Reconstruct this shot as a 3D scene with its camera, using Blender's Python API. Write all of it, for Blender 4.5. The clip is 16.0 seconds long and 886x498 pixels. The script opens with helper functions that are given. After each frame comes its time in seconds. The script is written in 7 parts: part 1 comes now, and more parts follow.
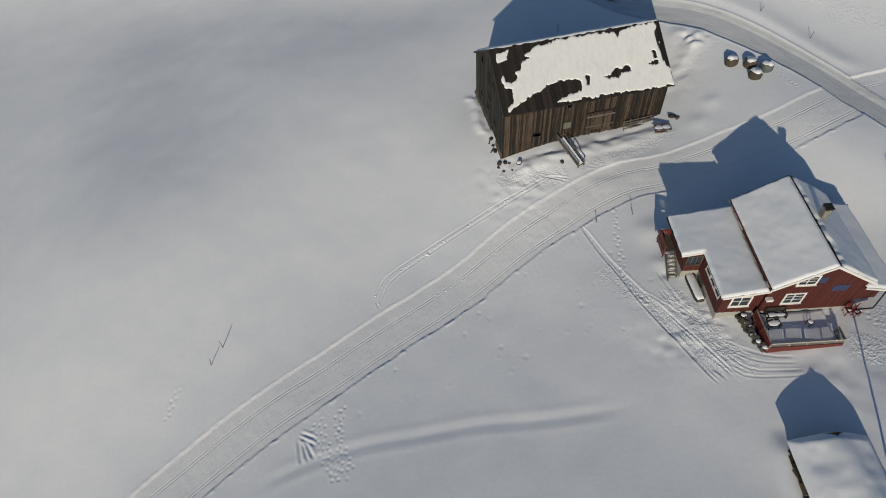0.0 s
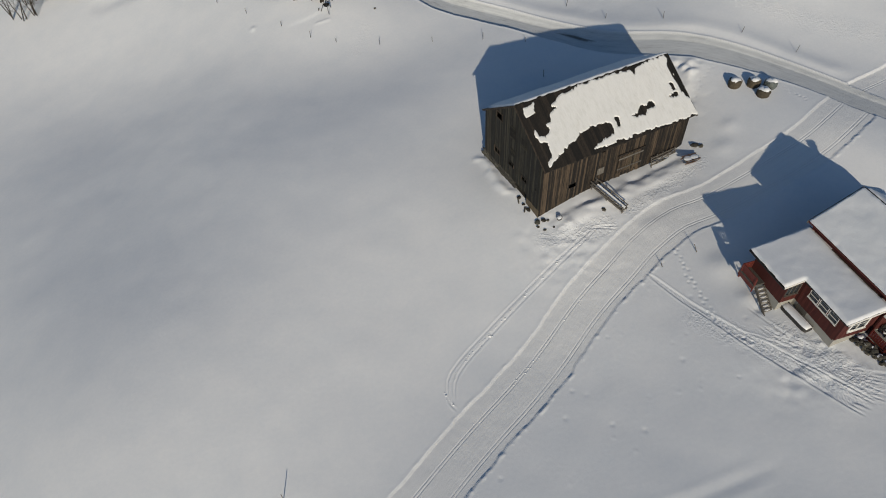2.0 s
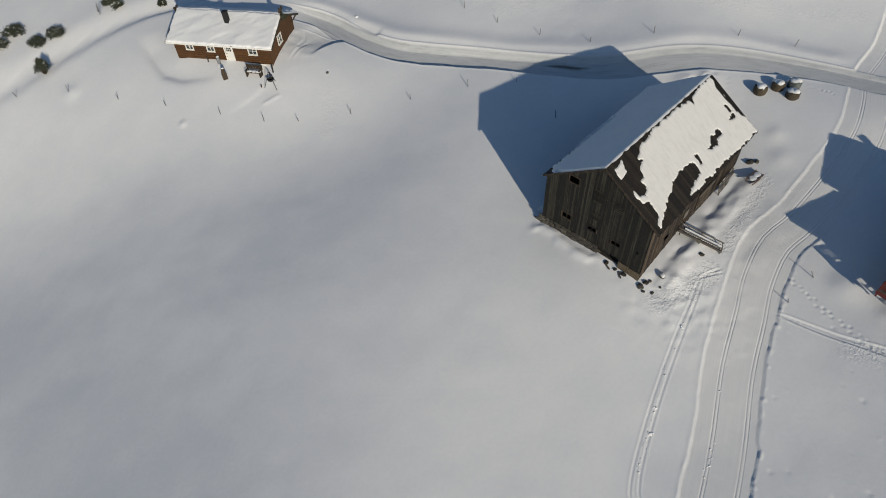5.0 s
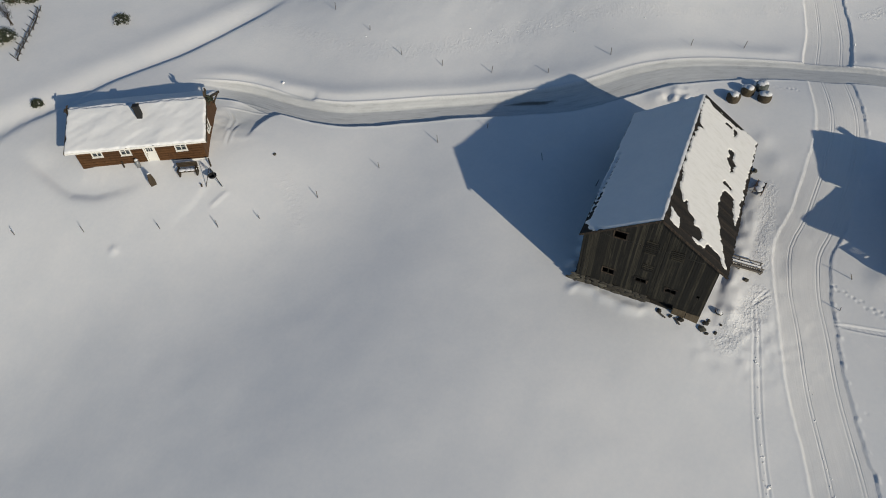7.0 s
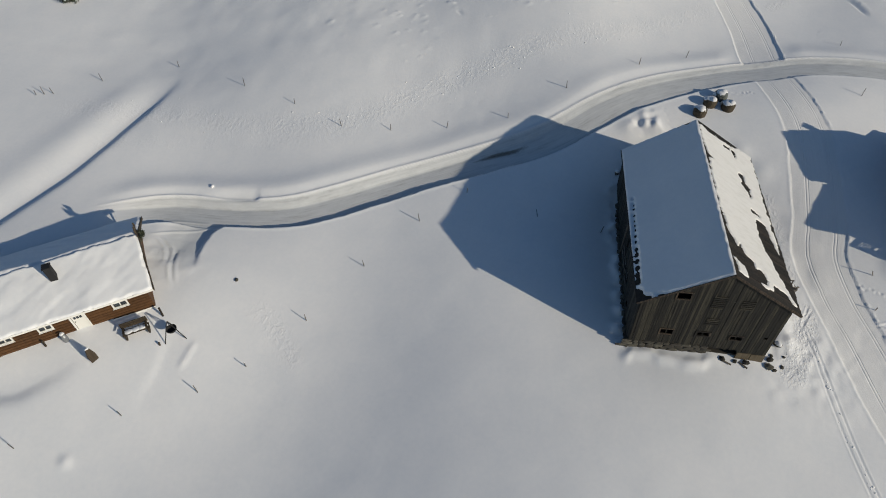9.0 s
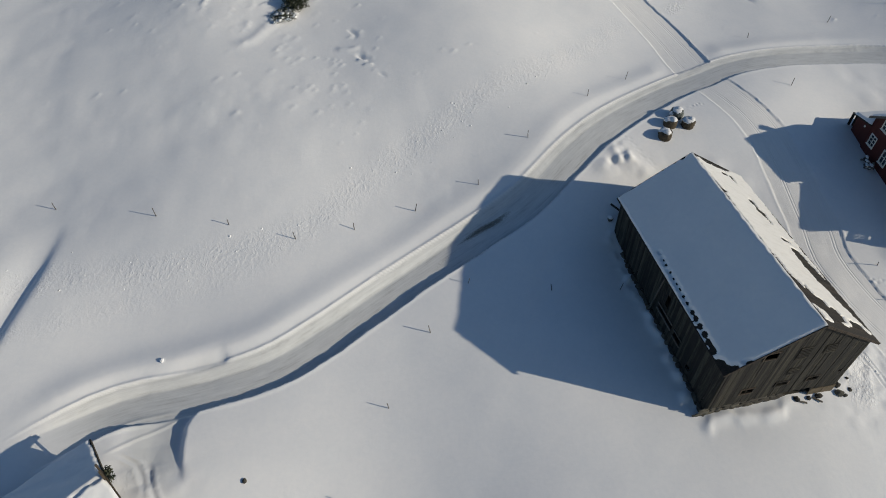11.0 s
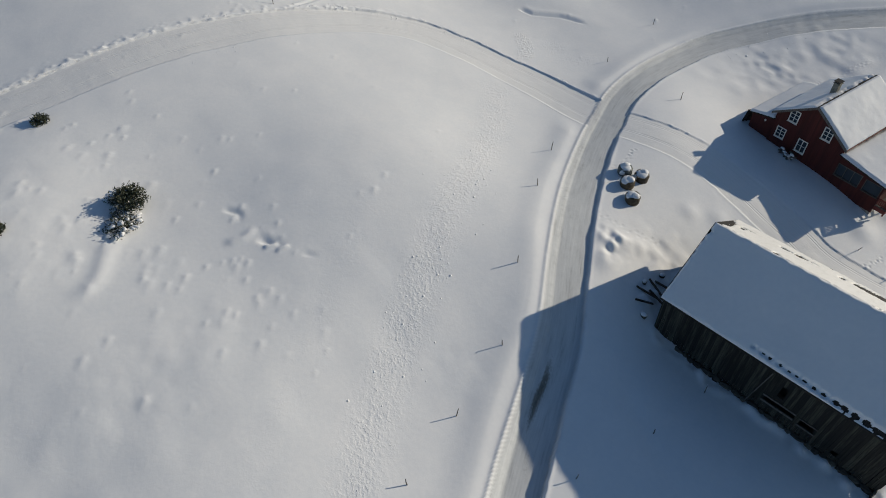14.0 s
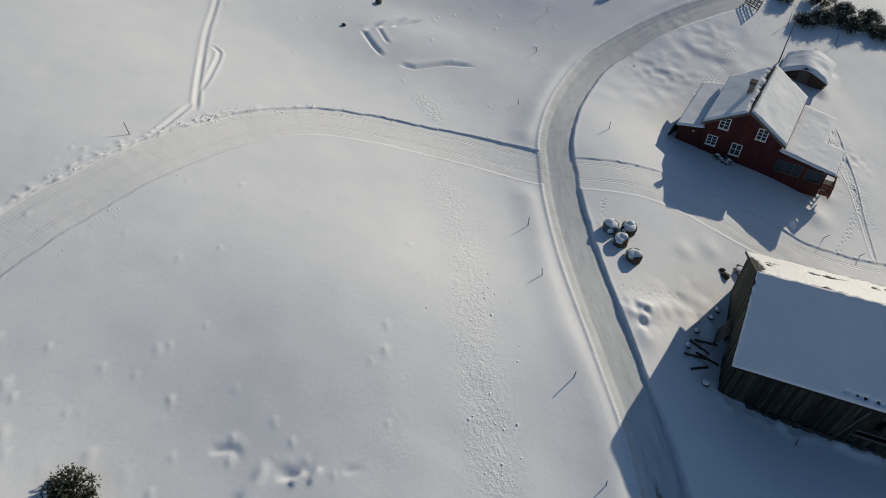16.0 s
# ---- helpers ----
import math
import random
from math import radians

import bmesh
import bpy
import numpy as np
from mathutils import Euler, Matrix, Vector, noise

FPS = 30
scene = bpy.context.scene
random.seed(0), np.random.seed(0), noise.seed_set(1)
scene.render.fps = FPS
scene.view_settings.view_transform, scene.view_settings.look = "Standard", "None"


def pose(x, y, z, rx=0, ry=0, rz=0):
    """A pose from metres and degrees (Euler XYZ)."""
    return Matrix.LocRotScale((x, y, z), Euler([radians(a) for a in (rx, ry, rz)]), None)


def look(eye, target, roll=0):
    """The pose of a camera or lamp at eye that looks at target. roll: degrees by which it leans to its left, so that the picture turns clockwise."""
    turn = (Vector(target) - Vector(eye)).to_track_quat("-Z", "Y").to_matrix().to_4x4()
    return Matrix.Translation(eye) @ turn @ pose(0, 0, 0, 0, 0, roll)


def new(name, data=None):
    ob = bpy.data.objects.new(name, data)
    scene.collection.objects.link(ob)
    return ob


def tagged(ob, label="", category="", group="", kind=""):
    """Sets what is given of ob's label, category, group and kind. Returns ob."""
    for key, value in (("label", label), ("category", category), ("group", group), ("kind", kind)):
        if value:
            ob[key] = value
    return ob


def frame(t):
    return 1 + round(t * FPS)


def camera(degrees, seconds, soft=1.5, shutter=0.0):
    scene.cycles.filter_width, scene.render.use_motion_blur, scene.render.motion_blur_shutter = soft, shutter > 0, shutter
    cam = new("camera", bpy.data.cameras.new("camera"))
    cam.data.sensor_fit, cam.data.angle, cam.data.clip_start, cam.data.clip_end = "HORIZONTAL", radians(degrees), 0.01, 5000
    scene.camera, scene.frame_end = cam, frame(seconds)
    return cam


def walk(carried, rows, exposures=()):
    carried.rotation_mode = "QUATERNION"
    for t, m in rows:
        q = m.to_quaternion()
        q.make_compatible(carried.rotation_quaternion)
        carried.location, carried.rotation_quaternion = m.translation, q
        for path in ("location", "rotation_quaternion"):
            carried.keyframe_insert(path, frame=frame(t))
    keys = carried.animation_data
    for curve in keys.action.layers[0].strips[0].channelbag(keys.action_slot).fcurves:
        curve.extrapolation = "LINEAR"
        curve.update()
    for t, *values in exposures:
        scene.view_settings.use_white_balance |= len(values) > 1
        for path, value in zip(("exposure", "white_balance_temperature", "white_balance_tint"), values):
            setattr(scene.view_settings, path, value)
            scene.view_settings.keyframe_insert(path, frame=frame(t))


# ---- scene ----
cam = camera(72.1, 16.0, 1.0)
PATH = [
    (0, (-12.023, -37.554, 36.877), (-11.818, -36.322, 35.315), -4.3),
    (0.5, (-14.365, -35.428, 36.46), (-14.056, -34.123, 34.977), -4.2),
    (1, (-16.732, -33.382, 35.863), (-16.338, -32.069, 34.406), -4.0),
    (1.5, (-19.181, -31.092, 35.288), (-18.707, -29.816, 33.823), -3.9),
    (2, (-21.686, -28.457, 34.863), (-21.121, -27.227, 33.39), -3.4),
    (2.5, (-23.886, -25.537, 34.618), (-23.287, -24.319, 33.149), -3.4),
    (3, (-25.632, -22.413, 34.505), (-24.984, -21.219, 33.037), -3.3),
    (3.5, (-26.943, -19.216, 34.467), (-26.211, -18.072, 32.999), -3.1),
    (4, (-27.969, -16.101, 34.487), (-27.152, -15.014, 33.02), -3.0),
    (4.2, (-28.256, -14.838, 34.498), (-27.41, -13.776, 33.029), -3.0),
    (6.3, (-29.818, -0.766, 34.48), (-28.698, -0.011, 33.005), -2.7),
    (6.5, (-29.711, 0.629, 34.467), (-28.563, 1.348, 32.996), -2.6),
    (7, (-29.026, 4.016, 34.457), (-27.825, 4.644, 32.986), -2.6),
    (7.5, (-28.048, 7.311, 34.507), (-26.803, 7.841, 33.034), -2.6),
    (8, (-26.875, 10.505, 34.52), (-25.59, 10.934, 33.049), -2.6),
    (8.5, (-25.489, 13.576, 34.478), (-24.172, 13.9, 33.009), -2.5),
    (9, (-23.81, 16.558, 34.491), (-22.47, 16.78, 33.023), -2.5),
    (9.5, (-21.775, 19.356, 34.512), (-20.421, 19.469, 33.044), -2.7),
    (10, (-19.442, 21.914, 34.554), (-18.083, 21.914, 33.087), -2.9),
    (10.2, (-18.434, 22.822, 34.568), (-17.076, 22.779, 33.101), -3.0),
    (12.3, (-6.532, 30.858, 34.575), (-5.269, 30.337, 33.115), -3.1),
    (12.5, (-5.173, 31.442, 34.577), (-3.927, 30.877, 33.118), -3.2),
    (13, (-1.563, 32.535, 34.729), (-0.375, 31.861, 33.268), -3.3),
    (13.5, (2.2, 33.195, 34.939), (3.314, 32.414, 33.474), -3.4),
    (14, (5.94, 33.468, 35.196), (6.969, 32.584, 33.726), -3.6),
    (14.5, (9.721, 33.381, 35.388), (10.655, 32.402, 33.915), -3.5),
    (15, (13.55, 33.119, 35.575), (14.375, 32.051, 34.098), -3.5),
    (15.5, (17.427, 32.509, 35.736), (18.135, 31.365, 34.256), -3.4),
    (16, (21.31, 31.542, 35.849), (21.888, 30.33, 34.367), -3.3),
]
walk(cam, [(t, look(eye, target, roll)) for t, eye, target, roll in PATH], [(0, -0.83, 6590, 7.0), (8, -0.79, 6590, 7.0), (12.5, -0.64, 6590, 7.0), (16, -0.70, 6590, 7.0)])

# ---- sun, sky ----
SUN_AZ, SUN_EL = -114.8, 17.5
world = bpy.data.worlds.new("sky")
scene.world = world
world.use_nodes = True
wn = world.node_tree.nodes
sky = wn.new("ShaderNodeTexSky")
sky.sky_type, sky.sun_disc = "NISHITA", False
sky.sun_elevation, sky.sun_rotation = radians(SUN_EL), radians(90 - SUN_AZ)
sky.air_density, sky.dust_density, sky.ozone_density = 1.0, 0.3, 3.6
wn["Background"].inputs["Strength"].default_value = 0.113
world.node_tree.links.new(sky.outputs[0], wn["Background"].inputs["Color"])
sun_data = bpy.data.lights.new("sun", "SUN")
sun_data.energy, sun_data.angle, sun_data.color = 5.0, radians(0.55), (1.0, 0.89, 0.73)
sun = new("sun", sun_data)
toward = Vector((math.cos(radians(SUN_EL)) * math.cos(radians(SUN_AZ)), math.cos(radians(SUN_EL)) * math.sin(radians(SUN_AZ)), math.sin(radians(SUN_EL))))
sun.matrix_world = look(toward * 200, (0, 0, 0))


# ---- materials ----
def material(name, colour, rough=0.7, metal=0.0):
    m = bpy.data.materials.new(name)
    m.use_nodes = True
    b = m.node_tree.nodes["Principled BSDF"]
    b.inputs["Base Color"].default_value = (*colour, 1)
    b.inputs["Roughness"].default_value = rough
    b.inputs["Metallic"].default_value = metal
    return m


class Tree:
    """Short hand for the nodes of one material."""

    def __init__(self, m):
        self.t = m.node_tree
        self.b = self.t.nodes["Principled BSDF"]

    def node(self, kind, ins=(), **settings):
        n = self.t.nodes.new(kind)
        for key, value in settings.items():
            setattr(n, key, value)
        for key, value in dict(ins).items():
            if isinstance(value, bpy.types.NodeSocket):
                self.t.links.new(value, n.inputs[key])
            else:
                n.inputs[key].default_value = value
        return n

    def where(self, scale=(1, 1, 1)):
        c = self.node("ShaderNodeTexCoord")
        return self.node("ShaderNodeMapping", {"Vector": c.outputs["Object"], "Scale": scale}).outputs[0]

    def noise(self, vector, scale, detail=4, rough=0.6):
        return self.node("ShaderNodeTexNoise", {"Vector": vector, "Scale": scale, "Detail": detail, "Roughness": rough}).outputs["Fac"]

    def ramp(self, fac, stops):
        n = self.node("ShaderNodeValToRGB", {"Fac": fac})
        el = n.color_ramp.elements
        while len(el) < len(stops):
            el.new(0.5)
        for e, (p, c) in zip(el, stops):
            e.position, e.color = p, (*c, 1) if len(c) == 3 else c
        return n.outputs["Color"]

    def mix(self, fac, a, b, mode="MIX"):
        n = self.node("ShaderNodeMix", data_type="RGBA", blend_type=mode)
        for i, v in ((0, fac), (6, a), (7, b)):
            if isinstance(v, bpy.types.NodeSocket):
                self.t.links.new(v, n.inputs[i])
            else:
                n.inputs[i].default_value = v if i == 0 else (*v, 1)
        return n.outputs[2]

    def sums(self, op, a, b):
        return self.node("ShaderNodeMath", {0: a, 1: b}, operation=op).outputs[0]

    def bump(self, height, strength, distance):
        n = self.node("ShaderNodeBump", {"Height": height, "Strength": strength, "Distance": distance})
        self.t.links.new(n.outputs[0], self.b.inputs["Normal"])

    def put(self, socket, value):
        self.t.links.new(value, self.b.inputs[socket])


def snow_material(name, packed=False):
    m = material(name, (0.86, 0.87, 0.89), 0.7)
    m.node_tree.nodes["Principled BSDF"].inputs["Specular IOR Level"].default_value = 0.15
    k = Tree(m)
    w = k.where()
    broad, fine, grain = k.noise(w, 0.35, 3), k.noise(w, 3.5, 4), k.noise(w, 22, 3, 0.7)
    colour = k.ramp(broad, [(0.3, (0.82, 0.835, 0.86)), (0.7, (0.89, 0.89, 0.90))])
    colour = k.mix(0.25, colour, k.ramp(fine, [(0.3, (0.78, 0.80, 0.83)), (0.7, (0.92, 0.92, 0.92))]))
    height = k.sums("ADD", k.sums("MULTIPLY", fine, 0.009), k.sums("MULTIPLY", grain, 0.0035))
    if packed:
        reads = {key: k.node("ShaderNodeAttribute", attribute_name=key).outputs["Fac"] for key in ("ice", "soil", "tread", "across", "along", "crust")}
        # tyre lines run along the track, fine and wavering
        course = k.node("ShaderNodeCombineXYZ", {0: k.sums("MULTIPLY", reads["across"], 9.0), 1: k.sums("MULTIPLY", reads["along"], 0.12)}).outputs[0]
        streak = k.noise(course, 1.0, 5, 0.65)
        short = k.noise(k.node("ShaderNodeCombineXYZ", {0: k.sums("MULTIPLY", reads["across"], 2.2), 1: k.sums("MULTIPLY", reads["along"], 0.45)}).outputs[0], 1.0, 6, 0.7)
        worn = k.sums("MAXIMUM", reads["tread"], reads["ice"])
        height = k.sums("ADD", height, k.sums("MULTIPLY", k.sums("MULTIPLY", k.sums("ADD", streak, k.sums("MULTIPLY", grain, 0.6)), worn), 0.008))
        unit = k.sums("ADD", k.sums("MULTIPLY", reads["across"], 1 / 4.4), 0.5)
        low, top = (0, 0, 0), (1, 1, 1)
        ruts = []
        for o, depth in ((-1.26, 0.0), (-1.05, 0.1), (0.66, 0.05), (0.86, 0.0)):
            c = 0.5 + o / 4.4
            ruts += [(c - 0.0135, (0.8,) * 3), (c - 0.006, (depth,) * 3), (c + 0.006, (depth,) * 3), (c + 0.0135, (0.8,) * 3)]
        rut = k.ramp(unit, ruts)
        fade = k.ramp(k.noise(k.node("ShaderNodeCombineXYZ", {0: k.sums("MULTIPLY", reads["along"], 0.22)}).outputs[0], 1.0, 4, 0.7), [(0.35, (0.3,) * 3), (0.6, (1,) * 3)])
        height = k.sums("ADD", height, k.sums("MULTIPLY", k.sums("MULTIPLY", k.sums("MULTIPLY", rut, fade), reads["tread"]), 0.026))
        # crust: clods and wrinkles where the snow has broken and been thrown
        clods = k.ramp(k.noise(w, 3.4, 3, 0.55), [(0.42, (0,) * 3), (0.62, (1,) * 3)])
        flecks = k.ramp(k.noise(w, 7.5, 2, 0.5), [(0.5, (0,) * 3), (0.68, (1,) * 3)])
        sown = k.ramp(k.sums("MULTIPLY", reads["crust"], k.sums("ADD", k.noise(w, 0.9, 3, 0.6), 0.35)), [(0.30, (0,) * 3), (0.80, (1,) * 3)])
        broken = k.sums("ADD", k.sums("MULTIPLY", clods, 0.014), k.sums("MULTIPLY", flecks, 0.012))
        height = k.sums("ADD", height, k.sums("MULTIPLY", k.sums("MULTIPLY", broken, sown), reads["crust"]))
        colour = k.mix(k.sums("MULTIPLY", reads["tread"], 0.5), colour, k.ramp(streak, [(0.3, (0.78, 0.77, 0.76)), (0.7, (0.90, 0.89, 0.87))]))
        dirty = k.ramp(k.sums("ADD", k.sums("MULTIPLY", short, 0.6), k.sums("MULTIPLY", streak, 0.4)), [(0.30, (0.40, 0.405, 0.41)), (0.45, (0.59, 0.605, 0.615)), (0.7, (0.73, 0.745, 0.755))])
        colour = k.mix(reads["ice"], colour, dirty)
        speck = k.noise(w, 5.5, 4, 0.7)
        patch = k.ramp(k.sums("MULTIPLY", reads["soil"], k.sums("ADD", k.sums("MULTIPLY", streak, 0.55), k.sums("MULTIPLY", speck, 0.6))), [(0.36, (0, 0, 0)), (0.52, (1, 1, 1))])
        colour = k.mix(patch, colour, k.ramp(speck, [(0.35, (0.10, 0.09, 0.08)), (0.65, (0.30, 0.28, 0.25))]))
    k.put("Base Color", colour)
    k.bump(height, 1.0, 1.0)
    return m


SNOW = snow_material("snow")
OLD_SNOW = material("thin_old_snow", (0.76, 0.75, 0.73), 0.5)
k = Tree(OLD_SNOW)
k.put("Base Color", k.ramp(k.noise(k.where((2.0, 0.7, 0.7)), 1.6, 6, 0.7), [(0.3, (0.76, 0.75, 0.72)), (0.5, (0.84, 0.83, 0.81)), (0.75, (0.88, 0.87, 0.85))]))
k.bump(k.noise(k.where((3, 1.2, 1.2)), 2.0, 6, 0.65), 0.6, 0.03)
GROUND_SNOW = snow_material("field_snow", True)


def wood_material(name, dark, mid, light, along="Z", scale=1.0, bump=0.4, each_board=0.22):
    """Weathered boards: each board a little different, grain along one axis."""
    m = material(name, mid, 0.85)
    k = Tree(m)
    stretch = {"X": (0.55, 11, 11), "Y": (11, 0.55, 11), "Z": (11, 11, 0.55)}[along]
    w = k.where(tuple(s * scale for s in stretch))
    each = k.node("ShaderNodeObjectInfo").outputs["Random"]
    isl = k.node("ShaderNodeNewGeometry").outputs["Random Per Island"]
    pick = k.sums("FRACT", k.sums("ADD", each, isl), 0.0)
    shift = k.node("ShaderNodeVectorMath", {0: w, 1: k.node("ShaderNodeCombineXYZ", {0: k.sums("MULTIPLY", pick, 37.0), 1: k.sums("MULTIPLY", pick, 91.0)}).outputs[0]}, operation="ADD").outputs[0]
    grain = k.noise(shift, 1.2, 7, 0.72)
    stain = k.noise(k.where((1, 1, 0.5)), 0.7, 4)
    colour = k.ramp(k.sums("ADD", k.sums("MULTIPLY", grain, 0.9), k.sums("MULTIPLY", pick, each_board)), [(0.36, dark), (0.56, mid), (0.78, light)])
    colour = k.mix(k.sums("MULTIPLY", stain, 0.6), colour, dark)
    k.put("Base Color", colour)
    k.bump(grain, bump, 0.02)
    return m


# barn board in three tones: south brown, west darkest, north and east grey-green
BARN_WOOD = wood_material("weathered_barn_board", (0.004, 0.0031, 0.0025), (0.012, 0.0082, 0.0055), (0.14, 0.097, 0.062), "Z", 1.3, 0.6, 0.30)
BARN_GREY = wood_material("darkest_barn_board", (0.0024, 0.0024, 0.0018), (0.0062, 0.0058, 0.0040), (0.07, 0.062, 0.042), "Z", 1.3, 0.6, 0.26)
BARN_GREEN_GREY = wood_material("green_grey_barn_board", (0.005, 0.005, 0.004), (0.014, 0.014, 0.010), (0.11, 0.108, 0.078), "Z", 1.3, 0.6, 0.26)
ROOF_WOOD = wood_material("dark_roof_board", (0.005, 0.004, 0.0035), (0.010, 0.0078, 0.006), (0.045, 0.033, 0.024), "Y", 1.0, 0.6, 0.3)
RED_WOOD = wood_material("red_painted_board", (0.052, 0.008, 0.006), (0.084, 0.0135, 0.0095), (0.12, 0.023, 0.016), "Z", 0.6, 0.2)
OCHRE_WOOD = wood_material("ochre_stained_board", (0.050, 0.021, 0.006), (0.092, 0.039, 0.010), (0.14, 0.062, 0.018), "Z", 0.6, 0.2)
GREY_WOOD = wood_material("grey_weathered_wood", (0.05, 0.045, 0.04), (0.13, 0.115, 0.10), (0.26, 0.24, 0.21))
WHITE_PAINT = material("white_painted_wood", (0.78, 0.77, 0.73), 0.6)
# near-black for the panels added inside the barn, in place of shade
SHADE_BLACK = material("shade_black", (0.012, 0.011, 0.010), 0.95)
CONCRETE = material("whitewashed_plinth", (0.36, 0.345, 0.31), 0.9)
CHIMNEY = material("dark_chimney_metal", (0.014, 0.014, 0.015), 0.85)
GLASS = material("window_glass", (0.04, 0.05, 0.06), 0.06)
TAN_WOOD = wood_material("pale_tan_board", (0.05, 0.037, 0.023), (0.10, 0.076, 0.048), (0.20, 0.16, 0.105))
RUST = material("rusty_brown_rail", (0.10, 0.06, 0.045), 0.7)


# ---- making things ----
def part(name, bm, mat, parent=None, label=""):
    me = bpy.data.meshes.new(name)
    bm.to_mesh(me)
    bm.free()
    for m in mat if isinstance(mat, (list, tuple)) else (mat,):
        me.materials.append(m)
    ob = new(name, me)
    ob.parent = parent
    if label:
        ob["label"] = label
    return ob


def box(bm, lo, hi, m=None, bevel=0.0):
    """A box from corner to corner, moved by m, with its edges taken off."""
    made = bmesh.ops.create_cube(bm, size=1.0)["verts"]
    size = [b - a for a, b in zip(lo, hi)]
    mid = [(a + b) / 2 for a, b in zip(lo, hi)]
    bmesh.ops.transform(bm, verts=made, matrix=Matrix.Translation(mid) @ Matrix.Diagonal((*size, 1)))
    if bevel:
        edges = list({e for v in made for e in v.link_edges})
        out = bmesh.ops.bevel(bm, geom=edges, offset=bevel, segments=1, affect="EDGES")
        made = list({v for f in out["faces"] for v in f.verts} | {v for v in made if v.is_valid})
    if m is not None:
        bmesh.ops.transform(bm, verts=[v for v in made if v.is_valid], matrix=m)
    return made


def slab(name, lo, hi, mat, parent=None, bevel=0.0, m=None, label=""):
    bm = bmesh.new()
    box(bm, lo, hi, m, bevel)
    return part(name, bm, mat, parent, label)


def prism(bm, outline, depth):
    """A flat outline in 3D thickened by the vector depth."""
    a = [bm.verts.new(p) for p in outline]
    b = [bm.verts.new(Vector(p) + Vector(depth)) for p in outline]
    bm.faces.new(a)
    bm.faces.new(b[::-1])
    n = len(a)
    for i in range(n):
        bm.faces.new((a[i], b[i], b[(i + 1) % n], a[(i + 1) % n]))
    bmesh.ops.recalc_face_normals(bm, faces=bm.faces)


def thing(name, m, label, category, group="", kind=""):
    ob = new(name)
    ob.matrix_world = m
    return tagged(ob, label, category, group, kind)


# ---- the land ----
# the lie of the land: a tilted sheet and broad swells on a 15 m lattice
LEVEL, RISE_EAST, RISE_NORTH = 0.366, 5.696, 0.511
SWELLS = [  # one row for each x from -45 to 75, along y from -45 to 75
    (-0.01, -0.12, -0.39, -0.48, -0.32, -0.36, -0.42, -0.18, -0.01),
    (0.07, 0.03, -0.44, -0.80, -0.49, -0.53, -0.52, 0.03, 0.18),
    (0.20, 0.08, -0.30, -0.63, -0.16, 0.28, 0.88, 1.28, 0.69),
    (0.45, -0.53, -0.58, -0.07, 0.02, 0.30, 1.38, 1.53, 0.63),
    (0.96, -0.54, -0.28, 0.85, -0.01, -0.82, -0.12, -0.04, -0.20),
    (0.79, -0.41, -0.62, 0.42, 0.37, -0.12, 0.26, -0.29, -0.46),
    (0.15, -0.79, -1.74, -0.64, 0.72, 0.43, 0.68, 0.28, -0.12),
    (-0.08, -0.68, -1.35, -0.12, 0.94, -0.36, -0.52, -0.07, -0.03),
    (-0.05, -0.26, -0.39, 0.39, 0.74, -0.36, -0.66, -0.23, -0.03),
]
KNOLLS = [  # x, y, height; 6 m broad
    (12, 9, -1.00), (18, 23, -1.11), (14, 0, -1.62), (7, -8, -0.95), (2, 0, 0.51), (20, -4, 1.26), (9, 41, -1.63), (26, -13, 1.58), (21, -15, -1.51), (12, -13, 0.84), (4, 27, -0.70), (43, 36, 1.29), (29, 2, -0.74), (39, 31, -0.80), (19, 7, 1.06), (5, 0, 0.90), (-2, 39, 0.71), (12, -21, 0.58), (23, 48, -0.94), (17, 44, 0.49), (20, 16, -0.06), (14, 9, -0.87), (32, 32, 0.47), (31, -7, -0.38), (33, 18, 0.61), (8, 21, 0.14),
]


# long low waves in the western field: x, y, height, breadth
DRIFTS = [(-20, 6, 0.9, 17, 10), (-20, 24, -0.9, 17, 10), (-42, 2, 0.6, 14, 12), (36, 12, 0.25, 9, 5), (33, 26, -0.2, 9, 5), (47, -18.5, 0.7, 8, 5)]

# the same on a grid of ten metres, west to east
WAVES = [
    [1.28, 0.86, 1.16, 0.83, 0.58, 0.17, -0.01],
    [0.63, 1.41, 0.85, 0.82, 0.34, -0.29, -0.6],
    [0.19, 0.82, 0.59, 1.37, 0.87, -0.38, -0.24],
    [-0.12, -0.11, 0.36, 0.75, -0.34, -0.25, 0.33],
    [0.1, -0.1, -0.22, 0.12, -0.48, 0.3, -0.09],
    [-0.01, 0.06, -0.02, 0.08, 0.02, 0.06, -0.24],
]


